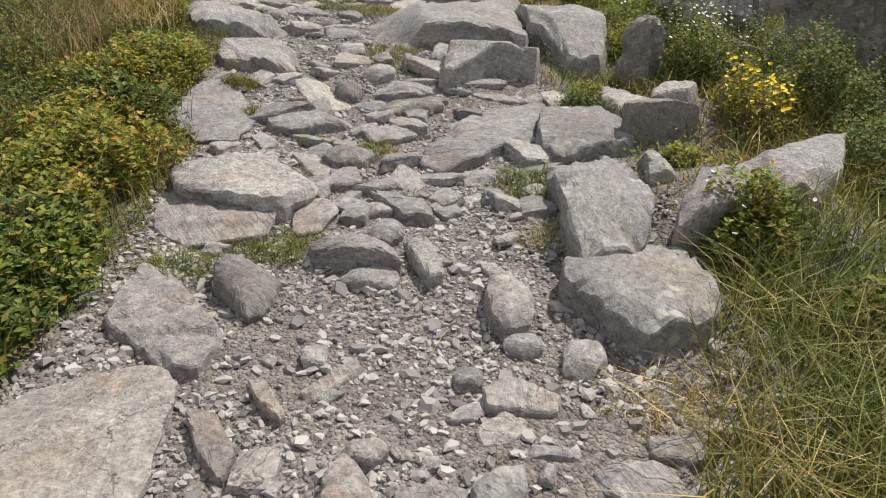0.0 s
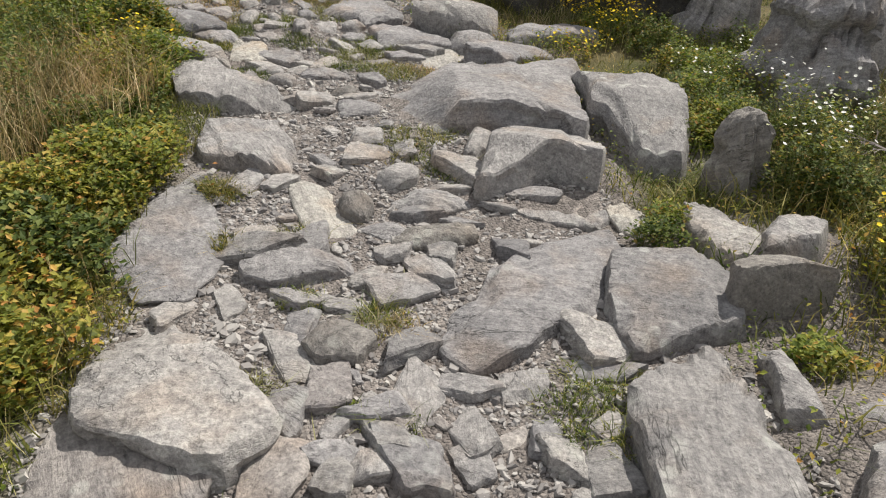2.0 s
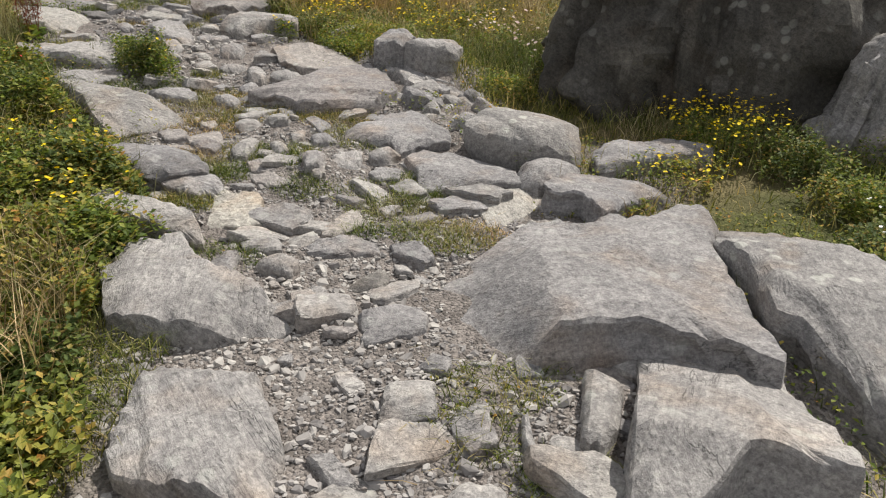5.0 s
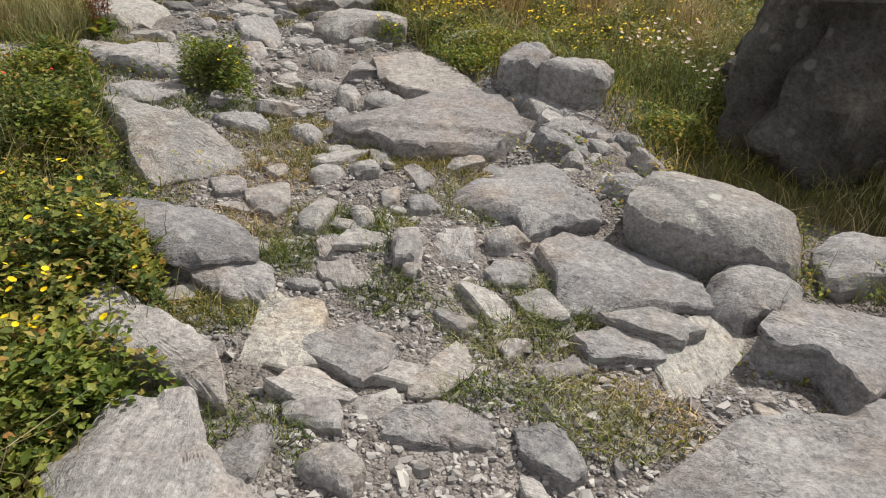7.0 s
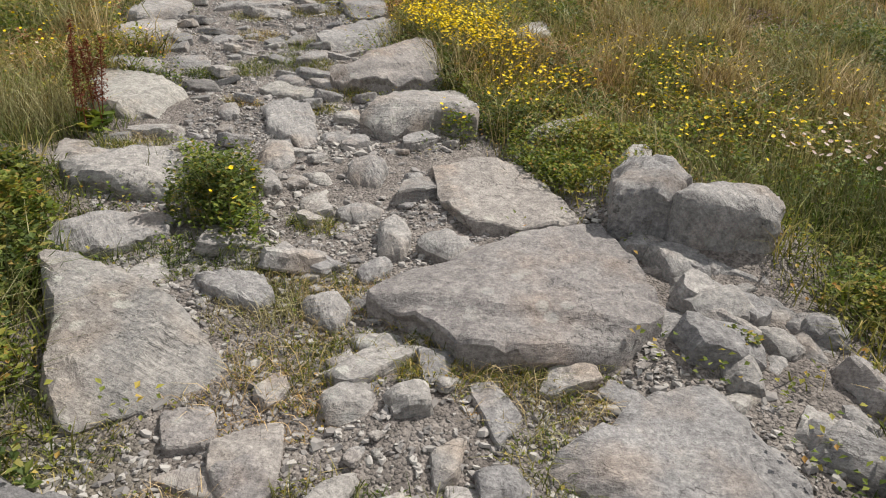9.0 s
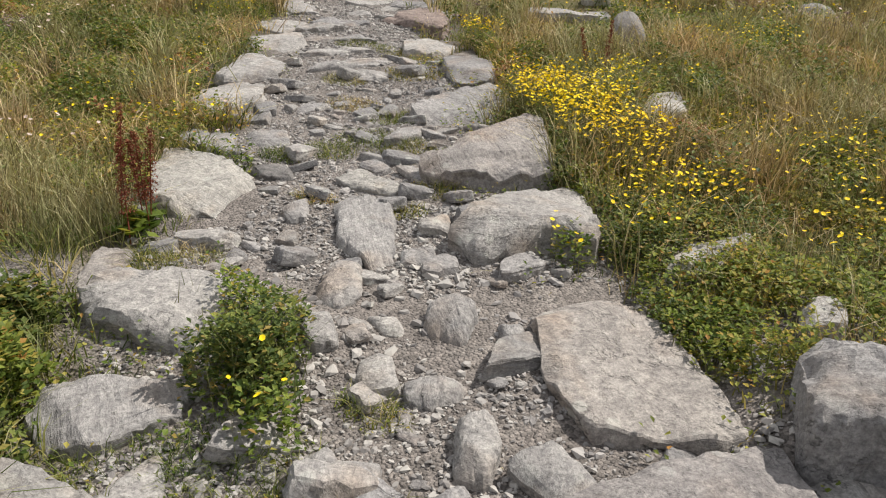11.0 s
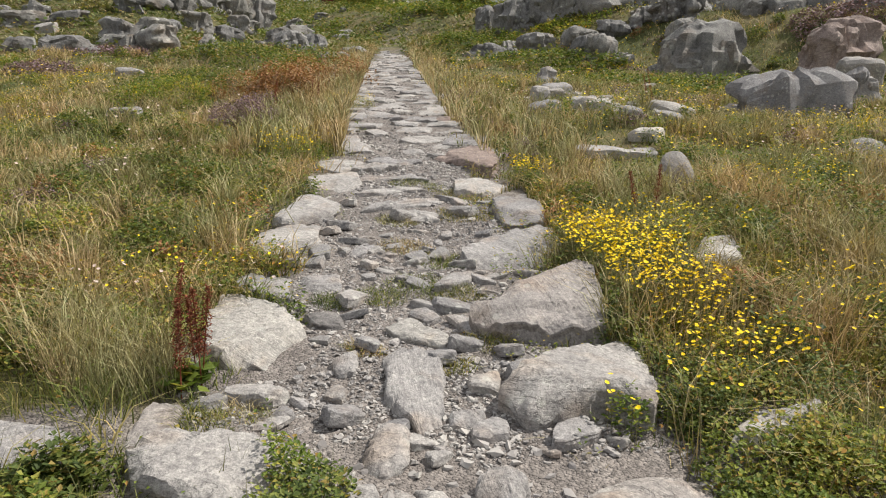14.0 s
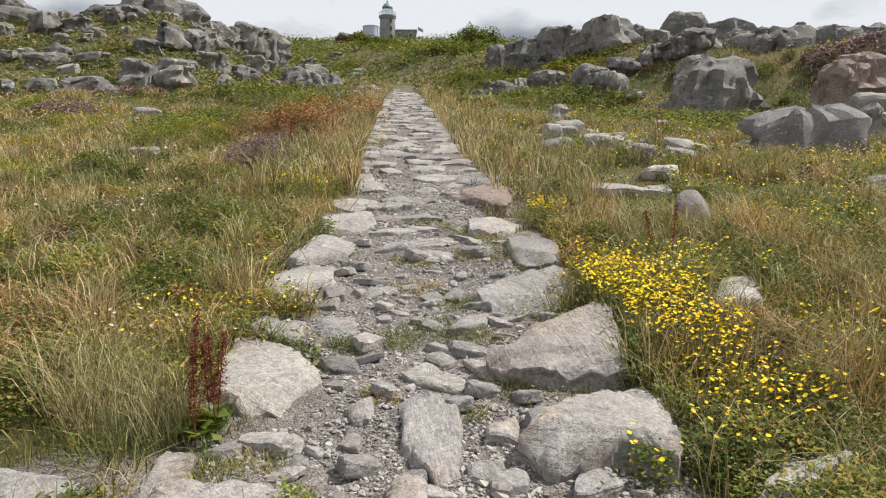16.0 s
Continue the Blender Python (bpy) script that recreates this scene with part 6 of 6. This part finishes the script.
def tuft(x, y, r):
    """A small tuft of grass and leaves in the trail."""
    TUFT[0] += 1
    n = int(2800 * r)
    a, q = rs.uniform(0, 6.283, n), r * np.sqrt(rs.rand(n))
    tx, ty = x + np.cos(a) * q * 1.5, y + np.sin(a) * q * 1.0
    ok = clear_of_stones(tx, ty, -0.01)
    tx, ty, q = tx[ok], ty[ok], q[ok]
    if len(tx) < 10:
        return
    ob = thing("grass_tuft", Matrix.Identity(4), "small tuft of short grass between trail stones", "grass tuft", "tufts in the trail")
    child("turf", blades_mesh("turf", tx, ty, (0.095 - 0.045 * q / r) * rs.uniform(0.5, 1.4, len(tx)), np.full(len(tx), 0.0036), GRASS if TUFT[0] % 4 else DRY, 1.4), ob)
    k = len(tx) // 3
    child("leaf_layer", leaves_mesh("leaf_layer", np.stack([tx[:k], ty[:k], ground(tx[:k], ty[:k]) + 0.02 * rs.rand(k)], 1), 0.014, LEAF), ob)


tuft(-0.25, 2.94, 0.09)
tuft(-1.07, 3.88, 0.09)
tuft(-1.27, 4.36, 0.08)
tuft(-0.69, 2.97, 0.10)
tuft(-0.63, 2.40, 0.14)
tuft(0.43, 3.02, 0.14)
tuft(-0.66, 3.55, 0.08)
tuft(0.63, 3.42, 0.10)
tuft(-0.34, 3.52, 0.08)
tuft(-1.07, 3.85, 0.10)
tuft(-0.46, 4.95, 0.14)
tuft(1.13, 4.94, 0.20)
tuft(-0.12, 5.47, 0.16)
tuft(-1.24, 4.32, 0.09)
tuft(-0.71, 6.85, 0.20)
tuft(-2.26, 7.03, 0.16)
tuft(-2.02, 6.43, 0.14)
tuft(-1.01, 6.76, 0.22)
tuft(-1.66, 5.95, 0.16)
tuft(-0.62, 6.38, 0.20)
tuft(-1.94, 7.21, 0.14)
tuft(-1.33, 7.58, 0.18)
tuft(-1.65, 8.01, 0.16)
tuft(-2.57, 8.04, 0.16)
tuft(-1.70, 7.26, 0.12)
tuft(-1.09, 6.35, 0.10)
tuft(-2.04, 6.87, 0.12)
tuft(-2.58, 7.91, 0.20)
tuft(-1.64, 8.00, 0.24)
tuft(-3.34, 7.98, 0.20)
tuft(-2.16, 7.87, 0.14)
tuft(-2.42, 7.53, 0.20)
tuft(-1.96, 7.85, 0.10)
tuft(-2.79, 8.60, 0.10)
tuft(-5.48, 13.26, 0.25)
tuft(-5.54, 12.15, 0.15)
tuft(-4.56, 11.44, 0.18)
tuft(-4.52, 10.61, 0.14)
tuft(-3.52, 10.41, 0.14)
tuft(-4.09, 9.91, 0.10)
tuft(-3.59, 10.03, 0.12)
tuft(-4.74, 10.34, 0.12)
tuft(-4.28, 8.84, 0.18)
tuft(0.47, 2.46, 0.12)
tuft(-0.60, 2.37, 0.10)
tuft(-0.93, 2.22, 0.12)
tuft(0.46, 3.21, 0.10)
tuft(0.78, 1.55, 0.20)
tuft(-0.64, 6.36, 0.20)
tuft(-0.85, 6.95, 0.20)
tuft(-2.03, 6.50, 0.14)
for tx, ty, tr in ((-1.55, 7.85, 0.2), (-1.9, 7.95, 0.2), (-2.3, 7.7, 0.18), (-2.55, 8.15, 0.2), (-2.2, 8.2, 0.16), (-1.75, 7.05, 0.16), (-2.1, 6.85, 0.2), (-1.5, 6.75, 0.12), (-0.95, 6.6, 0.18), (-3.0, 8.2, 0.2), (-2.9, 7.15, 0.2),
                   (-4.4, 10.9, 0.2), (-5.0, 11.6, 0.2), (-4.1, 10.9, 0.16), (-5.1, 12.6, 0.22), (-6.2, 13.4, 0.25), (-4.2, 9.1, 0.14), (-0.35, 5.2, 0.16), (-0.1, 4.8, 0.14), (-0.75, 4.0, 0.1), (-0.3, 3.4, 0.1), (0.5, 2.9, 0.14)):
    tuft(tx, ty, tr)

# shrubs on the bank along the lower trail
pick = random.Random(9)
for k in range(17):
    y = 0.9 + 0.34 * k
    x = float(np.interp(y, TRAIL[:, 1], TRAIL[:, 0])) - pick.uniform(1.38, 1.6)
    shrub(x, y, pick.uniform(0.34, 0.5), 0.34, pick.uniform(0.24, 0.38), 2600, 0.032, LEAF if k % 4 else LEAF_DARK)
    if k % 2:
        shrub(x - pick.uniform(0.6, 0.9), y, 0.5, 0.45, pick.uniform(0.4, 0.55), 2400, 0.026, LEAF_DARK if k % 4 else LEAF, "leafy green shrub on the bank")
for x, y, rx, h, n, mat, text in (
    (1.22, 2.45, 0.24, 0.26, 1800, LEAF, "small leafy shrub with faded flowers between boulders"),
    (1.95, 5.35, 0.45, 0.55, 3600, LEAF_DARK, "leafy shrub dotted with white flowers"),
    (2.6, 4.75, 0.6, 0.6, 4500, LEAF_DARK, "dark green thorny shrub with dead grey twigs"),
    (1.85, 3.95, 0.3, 0.35, 1900, LEAF, "bright green herb clump with yellow flowers"),
    (2.3, 3.3, 0.5, 0.4, 2600, LEAF_DARK, "leafy shrub behind the boulders"),
    (-3.22, 8.48, 0.26, 0.36, 2600, LEAF_DARK, "bushy bright green herb by the trail edge"),
    (-3.55, 7.3, 0.4, 0.4, 3000, LEAF_DARK, "wild rose shrub with red hips"),
    (-3.25, 6.6, 0.4, 0.35, 2600, LEAF, "leafy green shrub with yellow flowers"),
    (-4.3, 7.7, 0.6, 0.45, 3000, LEAF, "leafy green shrub on the bank"),
    (-1.55, 10.15, 0.45, 0.16, 2200, LEAF, "low creeping leafy plant beside the slabs"),
    (-2.0, 10.8, 0.5, 0.18, 2400, LEAF_DARK, "low creeping leafy plant beside the slabs"),
    (1.1, 8.2, 0.5, 0.28, 2200, LEAF, "green herb clump with yellow flowers by the boulder"),
    (1.75, 7.2, 0.5, 0.3, 2200, LEAF, "green herbs between boulders"),
    (1.95, 4.6, 0.3, 0.32, 1500, LEAF_DARK, "leafy shrub among the boulders"),
    (2.25, 5.85, 0.4, 0.35, 1800, LEAF, "leafy green shrub among the boulders"),
    (1.75, 6.1, 0.35, 0.28, 1600, LEAF_DARK, "leafy shrub among the boulders"),
    (2.85, 6.1, 0.5, 0.45, 1800, LEAF_DARK, "dark green shrub among the boulders"),
    (2.3, 7.9, 0.45, 0.35, 1500, LEAF, "leafy green shrub among the boulders"),
    (3.2, 8.6, 0.6, 0.4, 1500, LEAF_DARK, "leafy shrub between boulders"),
    (1.25, 3.35, 0.16, 0.12, 600, LEAF, "small herb growing between blocks"),
    (0.25, 6.95, 0.3, 0.12, 900, LEAF, "small herbs between rock slabs"),
    (-0.35, 8.9, 0.35, 0.25, 1300, LEAF, "green herbs and dry stalks by the rubble"),
    (-0.95, 8.35, 0.1, 0.08, 160, LEAF, "bright green broad-leaved weed among rubble"),
    (1.35, 5.55, 0.25, 0.2, 1200, LEAF, "small yellowish green herb among rocks"),
    (1.75, 4.75, 0.3, 0.42, 2400, LEAF_DARK, "leafy bush with white flowers against a boulder"),
    (2.35, 4.2, 0.45, 0.5, 3400, LEAF_DARK, "dark green thorny shrub with dead grey twigs"),
    (2.75, 3.7, 0.5, 0.5, 2600, LEAF_DARK, "dark leafy shrub behind the boulders"),
    (1.62, 5.75, 0.35, 0.3, 2200, LEAF, "green herbs crowding between boulders"),
    (1.55, 6.5, 0.35, 0.25, 2000, LEAF_DARK, "leafy herbs beside the broad slabs"),
    (1.85, 6.95, 0.4, 0.3, 2000, LEAF, "green herbs between boulders"),
    (1.55, 7.75, 0.4, 0.3, 2200, LEAF_DARK, "leafy herbs below the dark boulder"),
    (2.6, 7.6, 0.5, 0.35, 1800, LEAF, "leafy green shrub among the boulders"),
    (1.6, 1.95, 0.35, 0.3, 2200, LEAF, "leafy herbs among long grass"),
    (1.75, 1.4, 0.4, 0.3, 2200, LEAF_DARK, "leafy herbs among long grass"),
    (-1.75, 4.0, 0.35, 0.3, 2200, LEAF, "leafy herbs on the grassy bank"),
    (-2.0, 4.6, 0.35, 0.35, 2200, LEAF_DARK, "leafy herbs on the grassy bank"),
    (-2.2, 5.4, 0.4, 0.35, 2400, LEAF, "leafy herbs on the grassy bank"),
):
    shrub(x, y, rx, rx * 0.9, h, n, 0.026, mat, text)

for k, (x, y) in enumerate(((-1.5, 1.35), (-1.45, 1.75), (-1.4, 2.1), (-1.75, 2.0), (-1.55, 2.5))):
    shrub(x, y, 0.32, 0.3, 0.27, 1800, 0.03, LEAF if k % 2 == 0 else LEAF_DARK)

# creeping herbs filling the gaps beside the edging stones
for k, (x, y) in enumerate(((-2.22, 10.17), (-1.86, 9.59), (-1.65, 9.46), (-2.43, 10.66), (-1.83, 10.14), (-2.7, 11.14), (-2.32, 10.21), (-2.0, 9.89), (-1.8, 9.93), (-2.05, 9.6), (-2.73, 10.81), (-3.64, 8.75), (-3.4, 8.72))):
    shrub(x, y, 0.3, 0.26, 0.15 + 0.03 * (k % 3), 900, 0.024, LEAF if k % 3 else LEAF_DARK, "low creeping green herbs beside the edging stones")
for k, (x, y) in enumerate(((-4.3, 8.23), (-4.13, 8.0), (-3.96, 7.96), (-3.68, 7.65), (-3.35, 7.2), (-2.5, 6.5), (-2.86, 6.75), (-2.75, 6.1), (-2.3, 5.75), (0.86, 4.22), (0.93, 4.42), (1.5, 5.6))):
    small = x > 0
    shrub(x, y, 0.14 if small else 0.3, 0.14 if small else 0.28, 0.14 if small else 0.26 + 0.04 * (k % 3), 500 if small else 1700, 0.024 if small else 0.034, LEAF if k % 3 else LEAF_DARK, "small yellowish green herb among the rocks" if small else "leafy green shrub crowding the trail edge")

# tall dry grass along the upper trail
n = 9500
run, off = 20 + 36 * rs.rand(n) ** 1.2, -1.0 - 1.6 * rs.rand(n) ** 1.5
cum = np.concatenate([[0], np.cumsum(np.hypot(*np.diff(TRAIL, axis=0).T))])
kk = np.clip(np.searchsorted(cum, run) - 1, 0, len(TRAIL) - 2)
ee = (TRAIL[kk + 1] - TRAIL[kk]) / np.hypot(*(TRAIL[kk + 1] - TRAIL[kk]).T)[:, None]
off = off * np.where(rs.rand(n) < 0.3, -1, 1)
sx, sy = TRAIL[kk, 0] + ee[:, 0] * (run - cum[kk]) + ee[:, 1] * off, TRAIL[kk, 1] + ee[:, 1] * (run - cum[kk]) - ee[:, 0] * off
tagged(new("dry_grass", blades_mesh("dry_grass", sx, sy, rs.uniform(0.25, 0.75, n), 0.006 + 0.0005 * run, DRY, 0.7)), "tall tan dry grass lining the upper trail", "grass", kind="stuff")

# flower clumps
daisy = "clump of yellow daisy-like flowers with green leaves"
for x, y, rx, h, n in ((1.75, 3.75, 0.2, 0.34, 26), (1.15, 8.15, 0.45, 0.32, 90), (-3.75, 12.15, 0.4, 0.36, 150), (-3.25, 11.8, 0.42, 0.38, 230), (-2.8, 11.4, 0.4, 0.36, 190), (-2.3, 10.95, 0.42, 0.3, 70),
                       (-5.25, 14.25, 0.35, 0.3, 70), (-11.7, 18.7, 0.5, 0.35, 80), (-8.4, 13.8, 0.7, 0.35, 90), (-3.1, 12.6, 0.6, 0.34, 120), (-1.1, 10.3, 0.6, 0.3, 30), (-0.8, 10.9, 0.7, 0.3, 30),
                       (-2.35, 6.1, 0.25, 0.3, 9), (0.75, 7.55, 0.4, 0.2, 30), (-2.75, 6.5, 0.3, 0.35, 8), (-5.5, 8.2, 0.3, 0.3, 7), (-1.6, 12.0, 0.7, 0.3, 60), (-3.0, 8.3, 0.15, 0.32, 3), (-2.55, 9.95, 0.12, 0.2, 4), (-17.5, 14.4, 1.2, 0.35, 90), (-21.7, 17.7, 1.6, 0.4, 120), (-13.5, 12.3, 0.9, 0.35, 50), (-2.7, 15.4, 0.8, 0.3, 70), (-2.6, 20.8, 1.0, 0.35, 70), (-2.2, 10.4, 0.3, 0.25, 14)):
    flowers(x, y, rx, rx, h, int(n * 3.2), 0.0105, YELLOW, daisy, int(1800 * rx))
for x, y, rx, h, n in ((1.75, 4.8, 0.32, 0.5, 60), (1.95, 5.3, 0.42, 0.6, 60), (1.5, 6.2, 0.25, 0.4, 30), (2.05, 6.5, 0.3, 0.45, 40), (1.25, 2.45, 0.24, 0.3, 14)):
    flowers(x, y, rx, rx, h, n, 0.0095, WHITE, "clump of small white flowers on thin stems", 500)
for x, y, rx, h, n in ((-0.45, 9.85, 0.35, 0.4, 70), (-0.1, 9.4, 0.25, 0.35, 30)):
    flowers(x, y, rx, rx, h, n, 0.014, PINK, "clump of faded pinkish flower heads in dry grass", 300)
ob = flowers(-3.5, 7.35, 0.4, 0.4, 0.42, 12, 0.009, REDHIP, "red rose hips on a leafy wild rose", 0, "rose_hips")


# dead grey twigs of the thorny shrub
def dead_branch(x, y, z, length, heading, seed):
    r = random.Random(seed)
    bm = bmesh.new()

    def limb(p, d, ln, rad, depth):
        q = p + d * ln
        bmesh.ops.create_cone(bm, cap_ends=True, segments=5, radius1=rad, radius2=rad * 0.6, depth=ln, matrix=Matrix.Translation((p + q) / 2) @ d.to_track_quat("Z", "Y").to_matrix().to_4x4())
        if depth:
            for _ in range(3):
                limb(p + d * ln * r.uniform(0.4, 1), (d + Vector((r.uniform(-1, 1), r.uniform(-1, 1), r.uniform(-0.5, 0.5)))).normalized(), ln * r.uniform(0.5, 0.75), rad * 0.6, depth - 1)

    limb(Vector((x, y, z)), Vector((math.cos(heading), math.sin(heading), 0.35)).normalized(), length, 0.006, 3)
    me = bpy.data.meshes.new("dead_branch")
    bm.to_mesh(me)
    bm.free()
    me.materials.append(TWIG)
    return tagged(new("dead_branch", me), "bare grey dead branch with thin twigs in a shrub", "branch", "dead branches")


for k, (x, y) in enumerate(((2.5, 4.6), (2.3, 4.9), (2.75, 4.9), (2.45, 5.2))):
    dead_branch(x, y, ground1(x, y) + 0.25, 0.22, 2.2 + k, k)


# rusty dock plants
def dock(x, y, h, seed, stems=4):
    r = np.random.RandomState(seed)
    ob = thing("dock_plant", Matrix.Identity(4), "tall dock plant with rust-red seed heads", "plant", "dock plants")
    for k in range(stems):
        sx, sy, sh = x + r.uniform(-0.15, 0.15), y + r.uniform(-0.12, 0.12), h * r.uniform(0.75, 1.05)
        n = 420
        t = r.uniform(0.3, 1, n)
        whorl = 0.5 + 0.5 * np.abs(np.sin(t * 26))
        rad, a = (0.055 - 0.035 * t) * whorl * np.sqrt(r.rand(n)), r.uniform(0, 6.283, n)
        g = ground1(sx, sy)
        lx, ly = r.uniform(-0.22, 0.22), r.uniform(-0.2, 0.2)
        pts = np.stack([sx + lx * t * sh + np.cos(a) * rad, sy + ly * t * sh + np.sin(a) * rad, g + t * sh], 1)
        child("seed_head", leaves_mesh("seed_head", pts, 0.014, RUST), ob)
        bm = tube([(0.004, 0), (0.0025, sh * 0.99)], 5)
        st = part("stem", bm, RUST, ob)
        st.matrix_world = Matrix.Translation((sx, sy, g - 0.01)) @ Vector((0, 0, 1)).rotation_difference(Vector((lx, ly, 1))).to_matrix().to_4x4()
    child("foliage", leaves_mesh("foliage", dome_points(60, x, y, 0.14, 0.14, 0.1), 0.09, LEAF), ob)


dock(-4.6, 9.12, 0.62, 1, 5)
dock(-12.3, 18.2, 0.75, 2, 3)
dock(-11.9, 16.6, 0.7, 3, 2)
dock(-6.3, 22.4, 0.9, 4, 2)
dock(-3.5, 13.2, 0.6, 5, 2)
# straw tuft by the dock
n = 900
a, q = rs.uniform(0, 6.283, n), np.sqrt(rs.rand(n))
tagged(new("dry_grass_tuft", blades_mesh("dry_grass_tuft", -5.0 + np.cos(a) * q * 0.42, 8.95 + np.sin(a) * q * 0.3, rs.uniform(0.2, 0.55, n), np.full(n, 0.004), DRY, 0.85)), "tall straw-coloured dry grass tuft beside the trail", "grass tuft", kind="stuff")
n = 1500
a, q = rs.uniform(0, 6.283, n), np.sqrt(rs.rand(n))
tagged(new("dry_grass_tuft", blades_mesh("dry_grass_tuft", -2.35 + np.cos(a) * q * 0.5, 4.9 + np.sin(a) * q * 0.8, rs.uniform(0.25, 0.55, n), np.full(n, 0.0045), DRY, 0.7)), "tall straw-coloured dry grass tuft on the bank", "grass tuft", kind="stuff")
for x, y, rx in ((1.25, 1.75, 0.4), (1.5, 1.3, 0.45), (1.45, 2.2, 0.35), (0.95, 1.2, 0.3)):
    n = 800
    a, q = rs.uniform(0, 6.283, n), np.sqrt(rs.rand(n))
    gx1, gy1 = x + np.cos(a) * q * rx, y + np.sin(a) * q * rx
    ok = clear_of_stones(gx1, gy1)
    tagged(new("long_grass_tuft", blades_mesh("long_grass_tuft", gx1[ok], gy1[ok], rs.uniform(0.12, 0.36, ok.sum()), np.full(ok.sum(), 0.005), GRASS, 1.2)), "long arching green grass tuft beside the trail", "grass tuft", "long grass tufts", "stuff")

# rust bracken and heather on the left slope, scrub on the skyline
for x, y, rx, ry, h, n, size, mat, text in (
    (-14.2, 18.9, 1.3, 1.8, 1.0, 6500, 0.06, BRACKEN, "rust-brown bracken patch on the slope"),
    (-16.0, 22.0, 1.6, 2.2, 1.1, 4500, 0.07, BRACKEN, "rust-brown bracken patch on the slope"),
    (-11.3, 15.4, 0.8, 1.0, 0.5, 4200, 0.04, HEATHER, "dark purple heather patch on the slope"),
    (-12.6, 16.6, 0.9, 1.0, 0.5, 3600, 0.04, HEATHER, "dark purple heather patch on the slope"),
    (-17.6, 18.8, 2.0, 2.4, 0.9, 7500, 0.06, LEAF_DARK, "mound of low green scrub on the slope"),
    (-15.4, 16.6, 1.5, 1.6, 0.6, 4500, 0.05, LEAF, "mound of low green scrub on the slope"),
    (-24.0, 18.4, 1.6, 1.2, 0.5, 2400, 0.07, HEATHER, "purple heather patch around a rock"),
    (-30, 24, 3.0, 2.0, 0.5, 1800, 0.1, HEATHER, "purple heather patch around a rock"),
    (-24, 27, 4.5, 4.5, 0.8, 5000, 0.11, LEAF_DARK, "mound of low green scrub on the slope"),
    (-24, 44, 5, 4, 0.9, 4500, 0.14, LEAF_DARK, "mound of low green scrub on the slope"),
    (-15, 38, 5, 3, 0.7, 4000, 0.13, LEAF_DARK, "green scrub below the outcrops"),
    (-7, 31, 5, 2.5, 0.6, 4000, 0.11, LEAF_DARK, "green scrub below the outcrops"),
    (-19, 46, 4, 2, 0.6, 2500, 0.13, LEAF, "yellow-green scrub below the outcrops"),
    (-4, 41, 3, 2, 0.8, 2000, 0.13, HEATHER, "purple heather among the outcrops"),
    (-45.5, 79, 4.6, 3.5, 4.2, 9000, 0.26, LEAF_DARK, "dense rounded bush on the skyline"),
    (-49.5, 78, 3.0, 2.5, 1.6, 2600, 0.24, HEATHER, "dark scrub beside a bush on the skyline"),
    (-124, 146, 6, 5, 3.0, 4500, 0.5, LEAF_DARK, "rounded green bush behind the cabin"),
    (-112, 140, 9, 6, 2.4, 4500, 0.5, LEAF_DARK, "green scrub on the hill below the lighthouse"),
    (-95, 132, 9, 7, 2.0, 4500, 0.5, LEAF, "green scrub on the hill below the lighthouse"),
    (-66, 100, 8, 7, 1.6, 4500, 0.4, LEAF_DARK, "green scrub on the hill"),
    (-84, 116, 8, 7, 1.8, 4500, 0.45, LEAF_DARK, "green scrub on the hill"),
):
    shrub(x, y, rx, ry, h, n, size, mat, text, TWIG)

# dry straws fallen on the trail
px, py = trail_points(130, 3.6, 18, 1.0)
tagged(new("fallen_straw", blades_mesh("fallen_straw", px, py, np.full(len(px), 0.03), np.full(len(px), 0.004), DRY, 6.0, ground(px, py) + 0.006)), "dry straws fallen on the gravel", "straw", kind="stuff")
